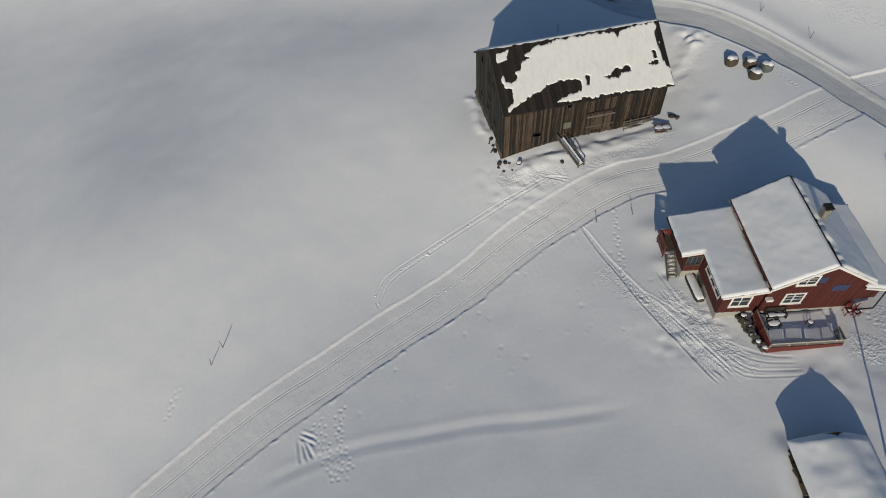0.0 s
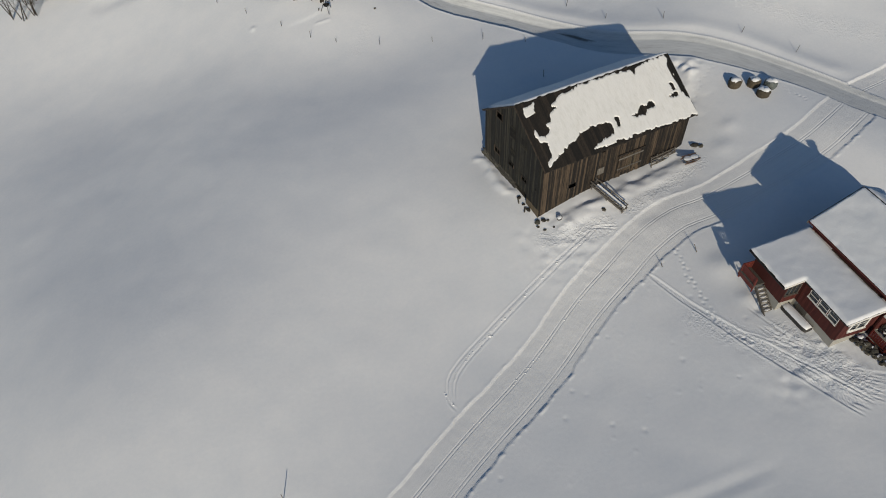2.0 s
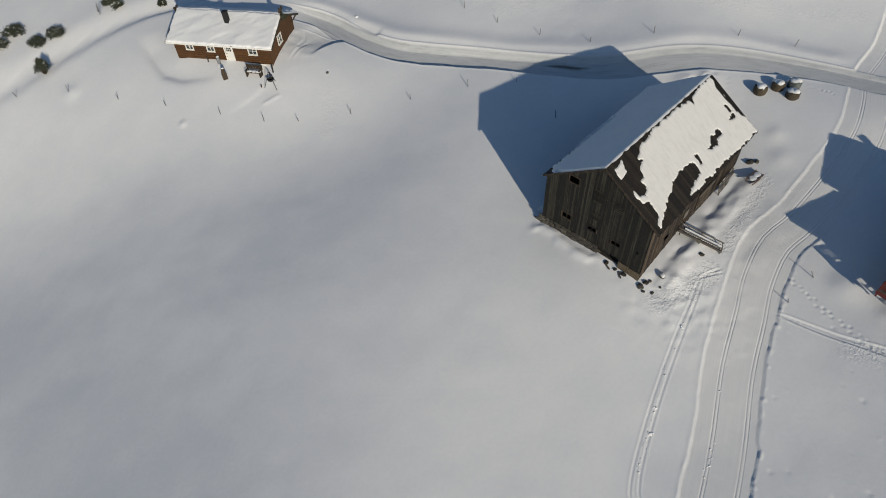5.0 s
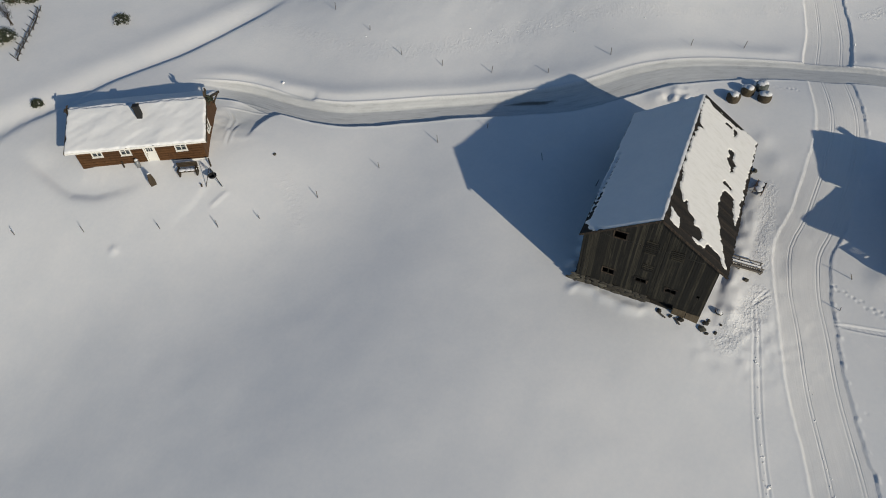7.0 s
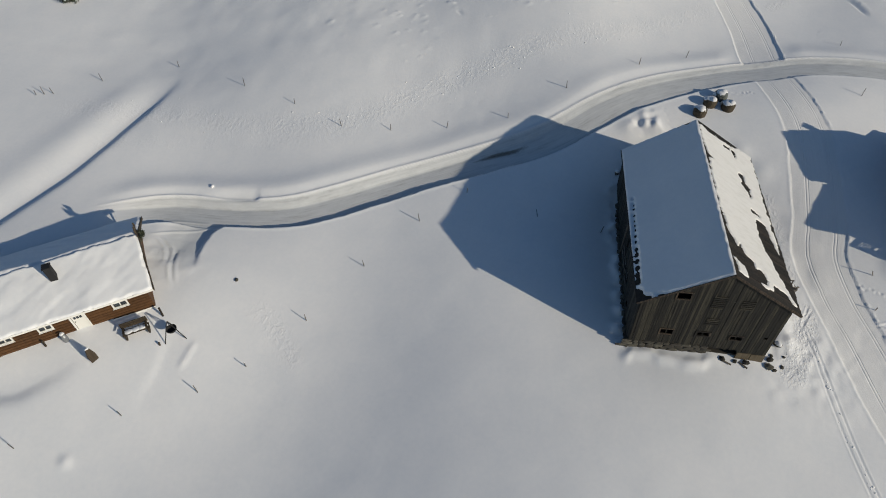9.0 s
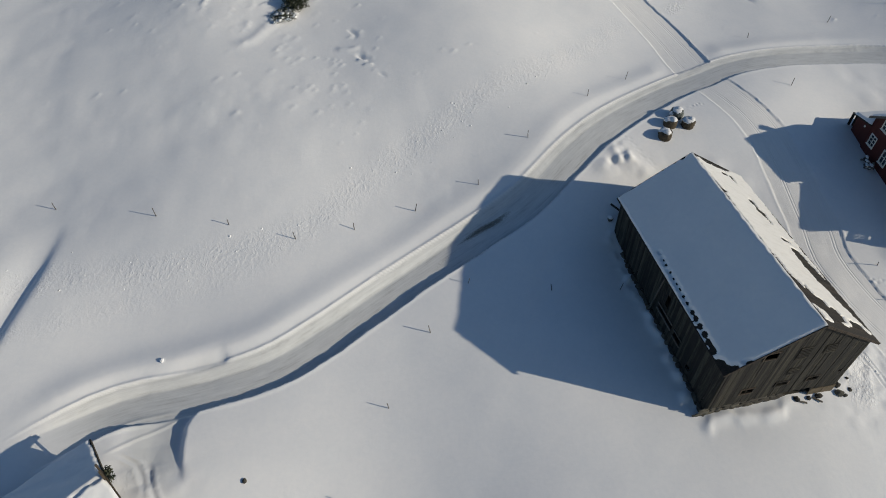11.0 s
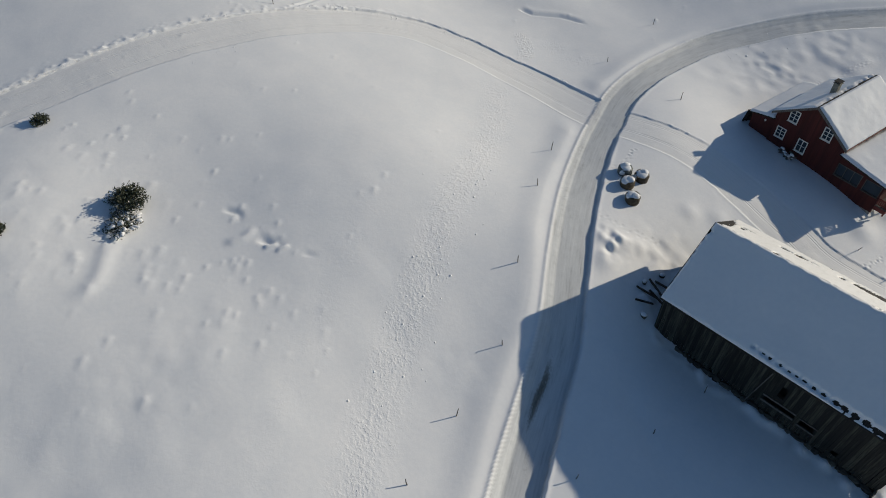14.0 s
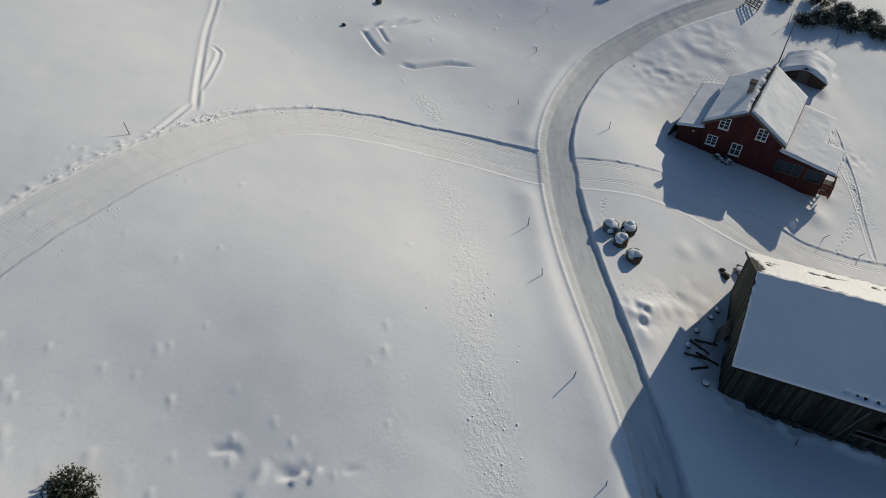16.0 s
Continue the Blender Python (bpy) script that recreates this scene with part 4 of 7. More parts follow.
    roof.parent = root
    x = -0.12
    while x < 14.46:
        w = min(dice.uniform(0.16, 0.26), 14.48 - x)
        e = dice.uniform(-0.05, 0.05)
        lift = dice.uniform(0, 0.03)
        bm = bmesh.new()
        prism(bm, [(x + 0.004, ys + e, zs + SOUTH_SLOPE * e + lift), (x + w - 0.004, ys + e, zs + SOUTH_SLOPE * e + lift), (x + w - 0.004, BARN_RIDGE_Y, BARN_RIDGE_Z + lift), (x + 0.004, BARN_RIDGE_Y, BARN_RIDGE_Z + lift)], (0, 0, -0.05))
        part("roof_plank", bm, ROOF_WOOD, roof)
        x += w
    bm = bmesh.new()
    prism(bm, [(-0.12, yn, zn), (14.48, yn, zn), (14.48, BARN_RIDGE_Y + 0.01, BARN_RIDGE_Z), (-0.12, BARN_RIDGE_Y + 0.01, BARN_RIDGE_Z)], (0, 0, -0.08))
    part("north_deck", bm, ROOF_WOOD, roof)
    bm = bmesh.new()
    prism(bm, [(-0.10, ys + 0.06, zs - 0.06), (14.46, ys + 0.06, zs - 0.06), (14.46, BARN_RIDGE_Y, BARN_RIDGE_Z - 0.07), (-0.10, BARN_RIDGE_Y, BARN_RIDGE_Z - 0.07)], (0, 0, -0.05))
    part("south_deck", bm, ROOF_WOOD, roof)
    for xx in (-0.155, 14.485):
        beam("bargeboard", (xx, ys, zs - 0.05), (xx, BARN_RIDGE_Y, BARN_RIDGE_Z - 0.05), 0.04, 0.16, BARN_WOOD, roof)
        beam("bargeboard", (xx, yn, zn - 0.05), (xx, BARN_RIDGE_Y, BARN_RIDGE_Z - 0.05), 0.04, 0.16, BARN_WOOD, roof)
    # snow: torn on the sunny side, whole on the other but for a row of holes
    main = [(2.73, 0.94), (3.49, 0.42), (4.57, 0.40), (5.26, 0.22), (7.03, 0.16), (8.76, 0.16), (10.48, 0.33), (10.66, 0.92), (11.03, 0.32), (12.0, 0.15), (13.89, 0.10), (14.1, 0.45), (13.97, 1.05), (13.91, 2.6), (14.05, 3.4), (14.5, 4.3), (14.58, 5.5), (12.1, 5.5), (9.69, 5.35), (6.65, 5.35), (4.19, 5.30), (5.0, 5.0), (6.6, 4.6), (6.9, 4.25), (6.86, 3.95), (6.42, 3.55), (4.92, 3.5), (4.13, 3.67), (2.83, 4.19), (1.42, 4.78), (0.36, 5.3), (0.69, 4.75), (1.08, 3.97), (1.09, 3.44), (0.48, 3.33), (0.25, 2.9), (0.3, 2.3), (0.61, 2.28), (0.7, 2.83), (1.14, 3.2), (1.61, 2.57), (1.6, 2.2), (2.03, 2.11), (2.28, 1.5), (3.05, 1.22)]
    patch = [(0.46, 0.43), (1.34, 0.3), (1.16, 1.09), (0.45, 1.14)]
    bare = [[(8.74, 3.86), (9.32, 3.7), (10.07, 3.33), (10.87, 3.22), (11.29, 3.49), (11.11, 3.85), (10.0, 4.08), (9.21, 4.16)], [(7.1, 3.5), (7.46, 3.3), (7.69, 3.67), (7.5, 4.28), (7.09, 4.38)], [(12.8, 3.42), (13.6, 3.35), (13.6, 3.52), (12.9, 3.58)], [(13.33, 2.45), (13.5, 2.45), (13.55, 2.98), (13.4, 3.0)]]

    def torn(u, v):
        d = np.maximum(in_outline(u - 0.12, v, main), in_outline(u - 0.12, v, patch))
        for b in bare:
            d = np.minimum(d, -in_outline(u - 0.12, v, b))
        drip = 0.10 * lumps(u * 2.0, v * 0.55, 0.5, 41) + 0.06 * lumps(u * 2.0, v * 0.6, 0.23, 42) + 0.05 * lumps(u, v, 0.9, 43)
        return d + drip

    flat = math.hypot(1, SOUTH_SLOPE)
    snow_sheet("roof_snow", (-0.12, BARN_RIDGE_Y, BARN_RIDGE_Z + 0.02), (1, 0, 0), (0, -1, -SOUTH_SLOPE), 14.6, 4.69 * flat, 0.055, root, torn, 0.045, 3, 0.065, "torn sheet of thin roof snow", 0.05, OLD_SNOW)

    def holed(u, v):
        x = u - 0.12
        d = np.minimum(np.minimum(u, 14.6 - u), np.minimum(v + 0.3, 5.68 - v))
        dice = random.Random(4)
        for i in range(15):
            hx = 8.8 - 0.52 * i + dice.uniform(-0.12, 0.12)
            r = 0.06 + 0.012 * i
            d = np.minimum(d, np.hypot((x - hx) * 0.7, v - 5.22 - 0.02 * i) - r)
        for hx, hv, r in ((0.05, 5.7, 0.5), (0.5, 5.75, 0.4), (-0.1, 5.1, 0.28), (-0.15, 4.3, 0.2), (14.5, 2.2, 0.1), (14.5, 0.7, 0.16), (14.52, 1.3, 0.12)):
            d = np.minimum(d, np.hypot(x - hx, (v - hv) * 0.8) - r)
        return d

    snow_sheet("roof_snow", (-0.12, BARN_RIDGE_Y - 0.05, BARN_RIDGE_Z + 0.03), (1, 0, 0), (0, 1, -NORTH_SLOPE), 14.6, 5.68, 0.17, root, holed, 0.08, 7, 0.035, "smooth blanket of roof snow")
    # unseen near-black panels added behind the openings, standing in for the shade within
    for name, lo, hi in (("shade_panel", (0.35, 0.4, -0.5), (0.4, 8.1, 5.2)), ("shade_panel", (0.45, 7.95, 0.2), (13.9, 8.0, 5.2)), ("shade_panel", (0.45, 0.4, 0.2), (13.9, 0.45, 5.0)), ("shade_deck", (0.45, 0.5, 5.21), (13.9, 7.9, 5.3)), ("shade_panel", (13.9, 0.5, 1.0), (13.95, 7.9, 5.2)), ("shade_panel", (0.5, 2.0, 5.31), (0.55, 6.9, 6.6))):
        slab(name, lo, hi, SHADE_BLACK, root)
    return root


barn_root = barn()


def stone(x, y, size, seed, label="dark boulder sticking out of the snow", flat=0.7, cap=False):
    bm = bmesh.new()
    stone_mesh(bm, (0, 0, 0), (size, size * 0.75, size * flat), seed)
    ob = part("stone", bm, STONE)
    ob.matrix_world = pose(x, y, ground_at(x, y) + size * 0.12, 0, 0, seed * 57 % 180)
    tagged(ob, label, "stone", "stones by the barn")
    if cap:
        bm = bmesh.new()
        snow_cap(bm, 0, 0, size * flat * 0.3, size * 0.42, size * 0.33, size * 0.22, seed)
        part("snow_cap", bm, SNOW, ob)


for i, (x, y, s) in enumerate(((-0.35, -0.45, 0.6), (0.15, -0.6, 0.45), (0.45, -0.75, 0.3), (1.2, -1.2, 0.6), (-0.5, -0.8, 0.3), (-0.2, -1.35, 0.3), (0.5, -1.55, 0.25), (-0.3, 1.0, 0.5), (-0.3, 1.7, 0.35), (-0.25, 2.5, 0.45), (4.6, -2.4, 0.45), (14.9, -0.9, 0.7), (15.2, -1.3, 0.5))):
    stone(x, y, s, i + 1, cap=i == 3, flat=0.5)


def plank_thing(name, a, b, w, d, label, category, mat=GREY_WOOD, group=""):
    ob = beam(name, a, b, w, d, mat, None)
    return tagged(ob, label, category, group)


for i, (x, y, r, n) in enumerate(((-0.45, 2.3, 20, 0.7), (-0.5, 1.2, 70, 0.6))):
    gz = ground_at(x, y)
    plank_thing("fallen_board", (x - 0.5 * n * math.cos(r), y - 0.5 * n * math.sin(r), gz + 0.02), (x + 0.5 * n * math.cos(r), y + 0.5 * n * math.sin(r), gz + 0.1), 0.12, 0.03, "loose grey board lying in the snow", "board", GREY_WOOD, "loose boards")


def gangway():
    """A plank ramp with rails from the barn's wall down to the snow."""
    root = thing("gangway", pose(0, 0, 0), "grey wooden plank ramp with low rails against the barn", "ramp")
    a, b = Vector((5.05, -0.12, 1.55)), Vector((6.0, -3.3, ground_at(6.0, -3.3) + 0.18))
    side = Vector((0.958, 0.286, 0)) * 0.28
    for s in (-1, 1):
        beam("bearer", a + s * side, b + s * side, 0.08, 0.14, GREY_WOOD, root)
    for i in range(20):
        c = a.lerp(b, (i + 0.5) / 20) + Vector((0, 0, 0.1))
        beam("tread", c - 1.15 * side, c + 1.15 * side, 0.03, 0.15, GREY_WOOD, root, turn=math.pi / 2)
    beam("snow", a.lerp(b, 0.12) + Vector((0, 0, 0.135)), a.lerp(b, 0.97) + Vector((0, 0, 0.135)), 0.05, 0.34, SNOW, root, turn=math.pi / 2 + 0.29)
    for s in (-1, 1):
        for t in (0.05, 0.5, 0.97):
            p = a.lerp(b, t) + s * side
            beam("post", p + Vector((0, 0, -0.35)), p + Vector((0, 0, 0.42)), 0.07, 0.07, GREY_WOOD, root)
        for h in (0.36,):
            beam("rail", a + s * side * 1.12 + Vector((0, 0, h)), b + s * side * 1.12 + Vector((0, 0, h)), 0.04, 0.09, GREY_WOOD, root)
    return root


gangway()


def hurdle(m, length, label, rails=4, height=0.85):
    root = thing("hurdle", m, label, "hurdle")
    n = 5
    for i in range(n):
        x = length * i / (n - 1)
        beam("stake", (x, 0, -0.3), (x, 0.02 * (i % 2), height + 0.06 * (i % 3)), 0.07, 0.06, GREY_WOOD, root)
    for j in range(rails):
        z = height * (j + 0.6) / rails
        beam("rail", (-0.12, -0.05, z), (length + 0.15, -0.05, z + 0.05 * (j % 2)), 0.035, 0.10, GREY_WOOD, root)
    return root


hurdle(pose(10.85, -0.5, ground_at(11.5, -0.5) + 0.02, -14, 0, 2), 2.5, "grey wooden hurdle leaning on the barn wall")


def sledge():
    x, y = 13.6, -1.9
    root = thing("sledge", pose(x, y, ground_at(x, y), 3, 0, -8), "snow-filled low sledge with brown wooden rails", "sledge")
    for s in (-0.33, 0.33):
        beam("runner", (-0.7, s, 0.06), (0.75, s, 0.06), 0.05, 0.10, RUST, root)
        for px in (-0.55, 0.0, 0.6):
            beam("stanchion", (px, s, 0.08), (px, s, 0.34), 0.05, 0.05, RUST, root)
        beam("side_rail", (-0.68, s, 0.34), (0.72, s, 0.34), 0.05, 0.05, RUST, root)
    slab("bed", (-0.66, -0.36, 0.26), (0.7, 0.36, 0.30), GREY_WOOD, root, 0.005)
    bm = bmesh.new()
    snow_cap(bm, -0.32, 0, 0.30, 0.36, 0.33, 0.08, 3)
    snow_cap(bm, 0.36, 0, 0.30, 0.36, 0.33, 0.07, 4)
    part("snow", bm, SNOW, root)


sledge()

# timbers and stones heaped at the barn's east end
for i, (x, y, n, r, h) in enumerate(((15.6, 5.6, 1.6, 12, 0.3), (15.9, 6.3, 1.4, -20, 0.25), (16.1, 7.2, 1.8, 8, 0.2), (15.7, 7.9, 1.2, 35, 0.3), (15.3, 6.9, 1.5, -8, 0.42))):
    gz = ground_at(x, y)
    a = math.radians(r)
    root = plank_thing("old_timber", (x - n / 2 * math.cos(a), y - n / 2 * math.sin(a), gz + h * 0.1), (x + n / 2 * math.cos(a), y + n / 2 * math.sin(a), gz + h), 0.13, 0.10, "dark old timber half buried in snow", "timber", BARN_WOOD, "timbers at the gable")
for i, (x, y, s) in enumerate(((15.1, 2.4, 0.5), (15.4, 3.3, 0.45), (16.2, 5.0, 0.5), (16.6, 6.6, 0.45), (15.2, 8.6, 0.6))):
    stone(x, y, s, i + 40, cap=True)
for i in range(9):
    gz = ground_at(15.0, 4.0)
    slab_ob = beam("leaning_rail", (14.9 + 0.03 * i, 4.0 + 0.16 * i, gz - 0.1), (14.47, 4.0 + 0.16 * i, gz + 1.5), 0.07, 0.04, GREY_WOOD, None)
    tagged(slab_ob, "grey rail leaning on the barn's gable", "rail", "rails on the gable")


# ---- the farmhouse ----
RED_ROOF_EDGE = material("white_painted_bargeboard", (0.72, 0.70, 0.66), 0.6)
RED_TRIM = material("red_painted_rail", (0.13, 0.021, 0.015), 0.65)
BLUE_BOARD = material("blue_painted_shutter", (0.035, 0.045, 0.11), 0.6)
ROOM = material("dim_room", (0.05, 0.045, 0.04), 0.9)
CURTAIN = material("white_curtain", (0.7, 0.68, 0.64), 0.9)


def boarding(parent, name, at, u0, u1, foot, top, holes, mat, width=0.17):
    """A wall of upright boards, every other one a little proud. at(u, o, z) is a place: o 0 on the inner face, 1 on the outer."""
    edges = sorted({u0, u1, *(h[0] for h in holes), *(h[1] for h in holes)})
    k = 0
    for lo, hi in zip(edges, edges[1:]):
        n = max(1, round((hi - lo) / width))
        for i in range(n):
            a, b = lo + (hi - lo) * i / n, lo + (hi - lo) * (i + 1) / n
            mid, k = (a + b) / 2, k + 1
            low, spans = foot, []
            for h in sorted((h for h in holes if h[0] < mid < h[1]), key=lambda h: h[2]):
                spans.append((low, h[2], h[2]))
                low = h[3]
            spans.append((low, top(a), top(b)))
            for z, za, zb in spans:
                if min(za, zb) < z + 0.02:
                    continue
                bm = bmesh.new()
                p, q = [[bm.verts.new(at(u, o, w)) for u, w in ((a, z), (b, z), (b, zb), (a, za))] for o in (0, 1 + 0.1 * (k % 2))]
                bm.faces.new(p[::-1])
                bm.faces.new(q)
                for j in range(4):
                    bm.faces.new((p[j], p[(j + 1) % 4], q[(j + 1) % 4], q[j]))
                bmesh.ops.recalc_face_normals(bm, faces=bm.faces)
                part("board", bm, mat, parent)


def window(parent, m, w, h, across=2, down=2, frame_mat=None, trim=0.11, depth=0.05):
    """A casement in the x-z plane of m, its outer face towards -y: casing, glazing bars, pane, sill."""
    root = new("window")
    root.parent = parent
    root.matrix_local = m
    fm = frame_mat or WHITE_PAINT
    bm = bmesh.new()
    for a, b, c, d in ((-trim, w + trim, h, h + trim), (-trim, w + trim, -trim, 0), (-trim, 0, 0, h), (w, w + trim, 0, h)):
        box(bm, (a, -depth, c), (b, 0.04, d))
    part("casing", bm, fm, root)
    slab("sill", (-trim - 0.03, -depth - 0.05, -trim - 0.03), (w + trim + 0.03, -depth + 0.002, -trim + 0.012), fm, root)
    for i in range(1, across):
        slab("mullion", (w * i / across - 0.026, -0.02, 0.002), (w * i / across + 0.026, 0.025, h - 0.002), fm, root)
    for j in range(1, down):
        for i in range(across):
            slab("glazing_bar", (w * i / across + 0.027, -0.012, h * j / down - 0.016), (w * (i + 1) / across - 0.027, 0.02, h * j / down + 0.016), fm, root)
    slab("pane", (0.002, 0.03, 0.002), (w - 0.002, 0.042, h - 0.002), GLASS, root)
    return root


def railing(parent, a, b, height, mat, gap=0.13, boards=False, cap=None):
    """A fence between two points: posts, rails and balusters."""
    a, b = Vector(a), Vector(b)
    n = max(1, round((b - a).length / 1.3))
    for i in range(n + 1):
        p = a.lerp(b, i / n)
        beam("post", p, p + Vector((0, 0, height + 0.05)), 0.09, 0.09, mat, parent)
    for h in (0.12, height - 0.08):
        beam("rail", a + Vector((0, 0, h)), b + Vector((0, 0, h)), 0.05, 0.08, mat, parent)
    beam("handrail", a + Vector((0, 0, height)), b + Vector((0, 0, height)), 0.12, 0.05, cap or mat, parent, turn=math.pi / 2)
    k = max(2, round((b - a).length / gap))
    for i in range(1, k):
        p = a.lerp(b, i / k)
        beam("baluster", p + Vector((0, 0, 0.08)), p + Vector((0, 0, height - 0.04)), gap * (0.82 if boards else 0.4), 0.025, mat, parent, turn=math.atan2((b - a).y, (b - a).x))


HOUSE = pose(14.39, -21.31, 0, 0, 0, -10.3)


def farmhouse():
    root = thing("farmhouse", HOUSE, "red timber farmhouse with white-framed windows and snowy roofs", "house")
    w, s, n = 2.95, 0.3, 7.25
    top = lambda u: 6.93 - 0.645 * abs(u)
    south = [(-1.72, -0.60, 2.8, 3.75), (-1.5, -0.45, 4.82, 5.6)]
    north = [(1.25, 1.92, 4.68, 5.62), (1.78, 2.48, 2.86, 3.7), (-0.24, 0.46, 2.58, 3.6), (-1.68, -1.02, 4.66, 5.6)]
    eave = top(w) - 0.04
    for name, y, out, holes in (("south_wall", s, -0.12, south), ("north_wall", n, 0.12, north)):
        wall = new(name)
        wall.parent = root
        for lo, hi in ((-w, 0.0), (0.0, w)):
            mine = [(max(lo, h[0]), min(hi, h[1]), h[2], h[3]) for h in holes if h[0] < hi and h[1] > lo]
            boarding(wall, name, lambda u, o, z: (u, y + out * (o - 1), z), lo, hi, 1.2, top, mine, RED_WOOD)
    for name, x0, x1 in (("west_wall", -w, -w + 0.15), ("east_wall", w - 0.15, w)):
        slab(name, (x0, s + 0.152, 1.2), (x1, n - 0.152, eave), RED_WOOD, root)
    slab("plinth", (-w + 0.03, s + 0.03, 0.2), (w - 0.03, n - 0.03, 1.98), CONCRETE, root)
    slab("plinth_band", (-w - 0.02, s - 0.025, 1.7), (w + 0.02, s - 0.003, 1.93), CONCRETE, root)
    slab("floor", (-w + 0.16, s + 0.16, 2.0), (w - 0.16, n - 0.16, 2.1), ROOM, root)
    for x in (-w, w):
        for y in (s, n):
            slab("corner_board", (x - 0.07 if x < 0 else x - 0.05, y - 0.03 if y == s else y - 0.09, 1.95), (x + 0.05 if x < 0 else x + 0.07, y + 0.09 if y == s else y + 0.03, eave - 0.05), RED_WOOD, root)
    for a, b, c, d in south:
        window(root, pose(a, s, c), b - a, d - c, 2 if c < 4 else 2, 3)
    for a, b, c, d in north:
        window(root, pose(b, n, c, 0, 0, 180), b - a, d - c, 2, 2 if c < 3.2 and d < 3.65 else 3, None, 0.075)
    slab("shutter", (0.95, s - 0.05, 3.88), (1.95, s - 0.003, 4.5), BLUE_BOARD, root, 0.01, None, "dark blue shutter board")
    slab("vent_panel", (-0.28, s - 0.04, 4.85), (0.2, s - 0.003, 5.45), BLUE_BOARD, root, 0.01)
    slab("meter_box", (-3.05, s - 0.30, 3.42), (-2.62, s - 0.002, 3.62), WHITE_PAINT, root, 0.02, None, "white box on the wall")
    # roof
    roof = new("roof")
    roof.parent = root
    for side in (-1, 1):
        bm = bmesh.new()
        prism(bm, [(0, -0.05, 7.0), (0, 7.6, 7.0), (side * 3.22, 7.6, 7.0 - 0.645 * 3.22), (side * 3.22, -0.05, 7.0 - 0.645 * 3.22)], (0, 0, -0.09))
        part("deck", bm, ROOF_WOOD, roof)
        for y in (-0.09, 7.6):
            bm = bmesh.new()
            prism(bm, [(0, y, 7.04), (side * 3.3, y, 7.04 - 0.645 * 3.3), (side * 3.3, y, 6.82 - 0.645 * 3.3), (0, y, 6.82)], (0, 0.045, 0))
            part("bargeboard", bm, RED_ROOF_EDGE if y < 0 else GREY_WOOD, roof)
        beam("gutter", (side * 3.26, -0.05, 4.86), (side * 3.26, 7.6, 4.86), 0.05, 0.07, RED_TRIM, roof)
    f = math.hypot(1, 0.645)
    snow_sheet("roof_snow", (0.02, -0.05, 7.0), (0, 1, 0), (-1, 0, -0.645), 7.65, 3.24 * f, 0.18, root, None, 0.1, 21, 0.03, "thick smooth roof snow", folds=0.06)

    def shaded(u, v):
        return np.minimum(np.minimum(u, 7.65 - u), np.minimum(v - 0.34 - 0.12 * lumps(u, u * 0, 0.9, 5) - 0.10 * lumps(u, u * 0 + 2, 0.3, 6), 3.22 * f - v))

    snow_sheet("roof_snow", (0.02, -0.05, 6.99), (0, 1, 0), (1, 0, -0.645), 7.65, 3.2 * f, 0.16, root, shaded, 0.1, 23, 0.03)
    beam("ridge_board", (0.05, -0.03, 6.96), (0.05, 7.58, 6.96), 0.16, 0.08, ROOF_WOOD, roof)
    # chimney with a slanting cover
    stack = new("chimney")
    stack.parent = root
    slab("shaft", (0.68, 3.92, 6.2), (1.12, 4.38, 7.42), CHIMNEY_STONE, stack, 0.02)
    slab("collar", (0.63, 3.87, 7.36), (1.17, 4.43, 7.46), CHIMNEY_STONE, stack, 0.02)
    slab("cover", (0.62, 3.86, 7.58), (1.18, 4.44, 7.61), CHIMNEY, stack, 0.01)
    for px in (0.68, 1.07):
        for py in (3.92, 4.33):
            slab("foot", (px, py, 7.46), (px + 0.05, py + 0.05, 7.58), CHIMNEY, stack)
    bm = bmesh.new()
    prism(bm, [(0.58, 3.6, 6.66), (1.3, 3.6, 6.2), (1.3, 4.7, 6.2), (0.58, 4.7, 6.66)], (0, 0, -0.12))
    part("flashing", bm, CHIMNEY, stack)
    # the low wing, west
    wing_top = lambda u: 4.22 + 0.165 * (u + 2.95)
    wing = new("wing")
    wing.parent = root
    for name, at, u0, u1, foot, high, holes in (
        ("south_wall", lambda u, o, z: (u, 0.62 - 0.12 * o, z), -5.6, -2.97, 1.72, wing_top, [(-4.92, -3.8, 2.5, 3.42)]),
        ("north_wall", lambda u, o, z: (u, 7.12 + 0.12 * o, z), -6.8, -2.97, 1.0, wing_top, [(-5.02, -3.14, 2.42, 3.42), (-6.62, -5.42, 2.42, 3.38)]),
        ("west_wall", lambda u, o, z: (-5.48 - 0.12 * o, u, z), 0.622, 4.15, 1.6, lambda u: 3.72, [(1.0, 1.7, 2.75, 3.35), (1.85, 2.55, 2.75, 3.35), (2.7, 3.4, 2.75, 3.35)]),
    ):
        wall = new(name)
        wall.parent = wing
        boarding(wall, name, at, u0, u1, foot, high, holes, RED_WOOD)
    for y in (1.0, 1.85, 2.7):
        window(wing, pose(-5.6, y + 0.7, 2.75, 0, 0, -90), 0.7, 0.6, 1, 2, None, 0.04, 0.02)
    wall = new("porch_wall")
    wall.parent = wing
    boarding(wall, "porch_wall", lambda u, o, z: (u, 4.27 - 0.12 * o, z), -6.8, -5.602, 1.6, lambda u: 3.5, [(-6.7, -5.75, 2.35, 3.2)], RED_WOOD)
    window(wing, pose(-6.7, 4.15, 2.35), 0.95, 0.85, 3, 1, GREY_WOOD, 0.05)
    slab("end_wall", (-6.8, 4.272, 1.6), (-6.68, 7.118, 3.5), RED_WOOD, wing)
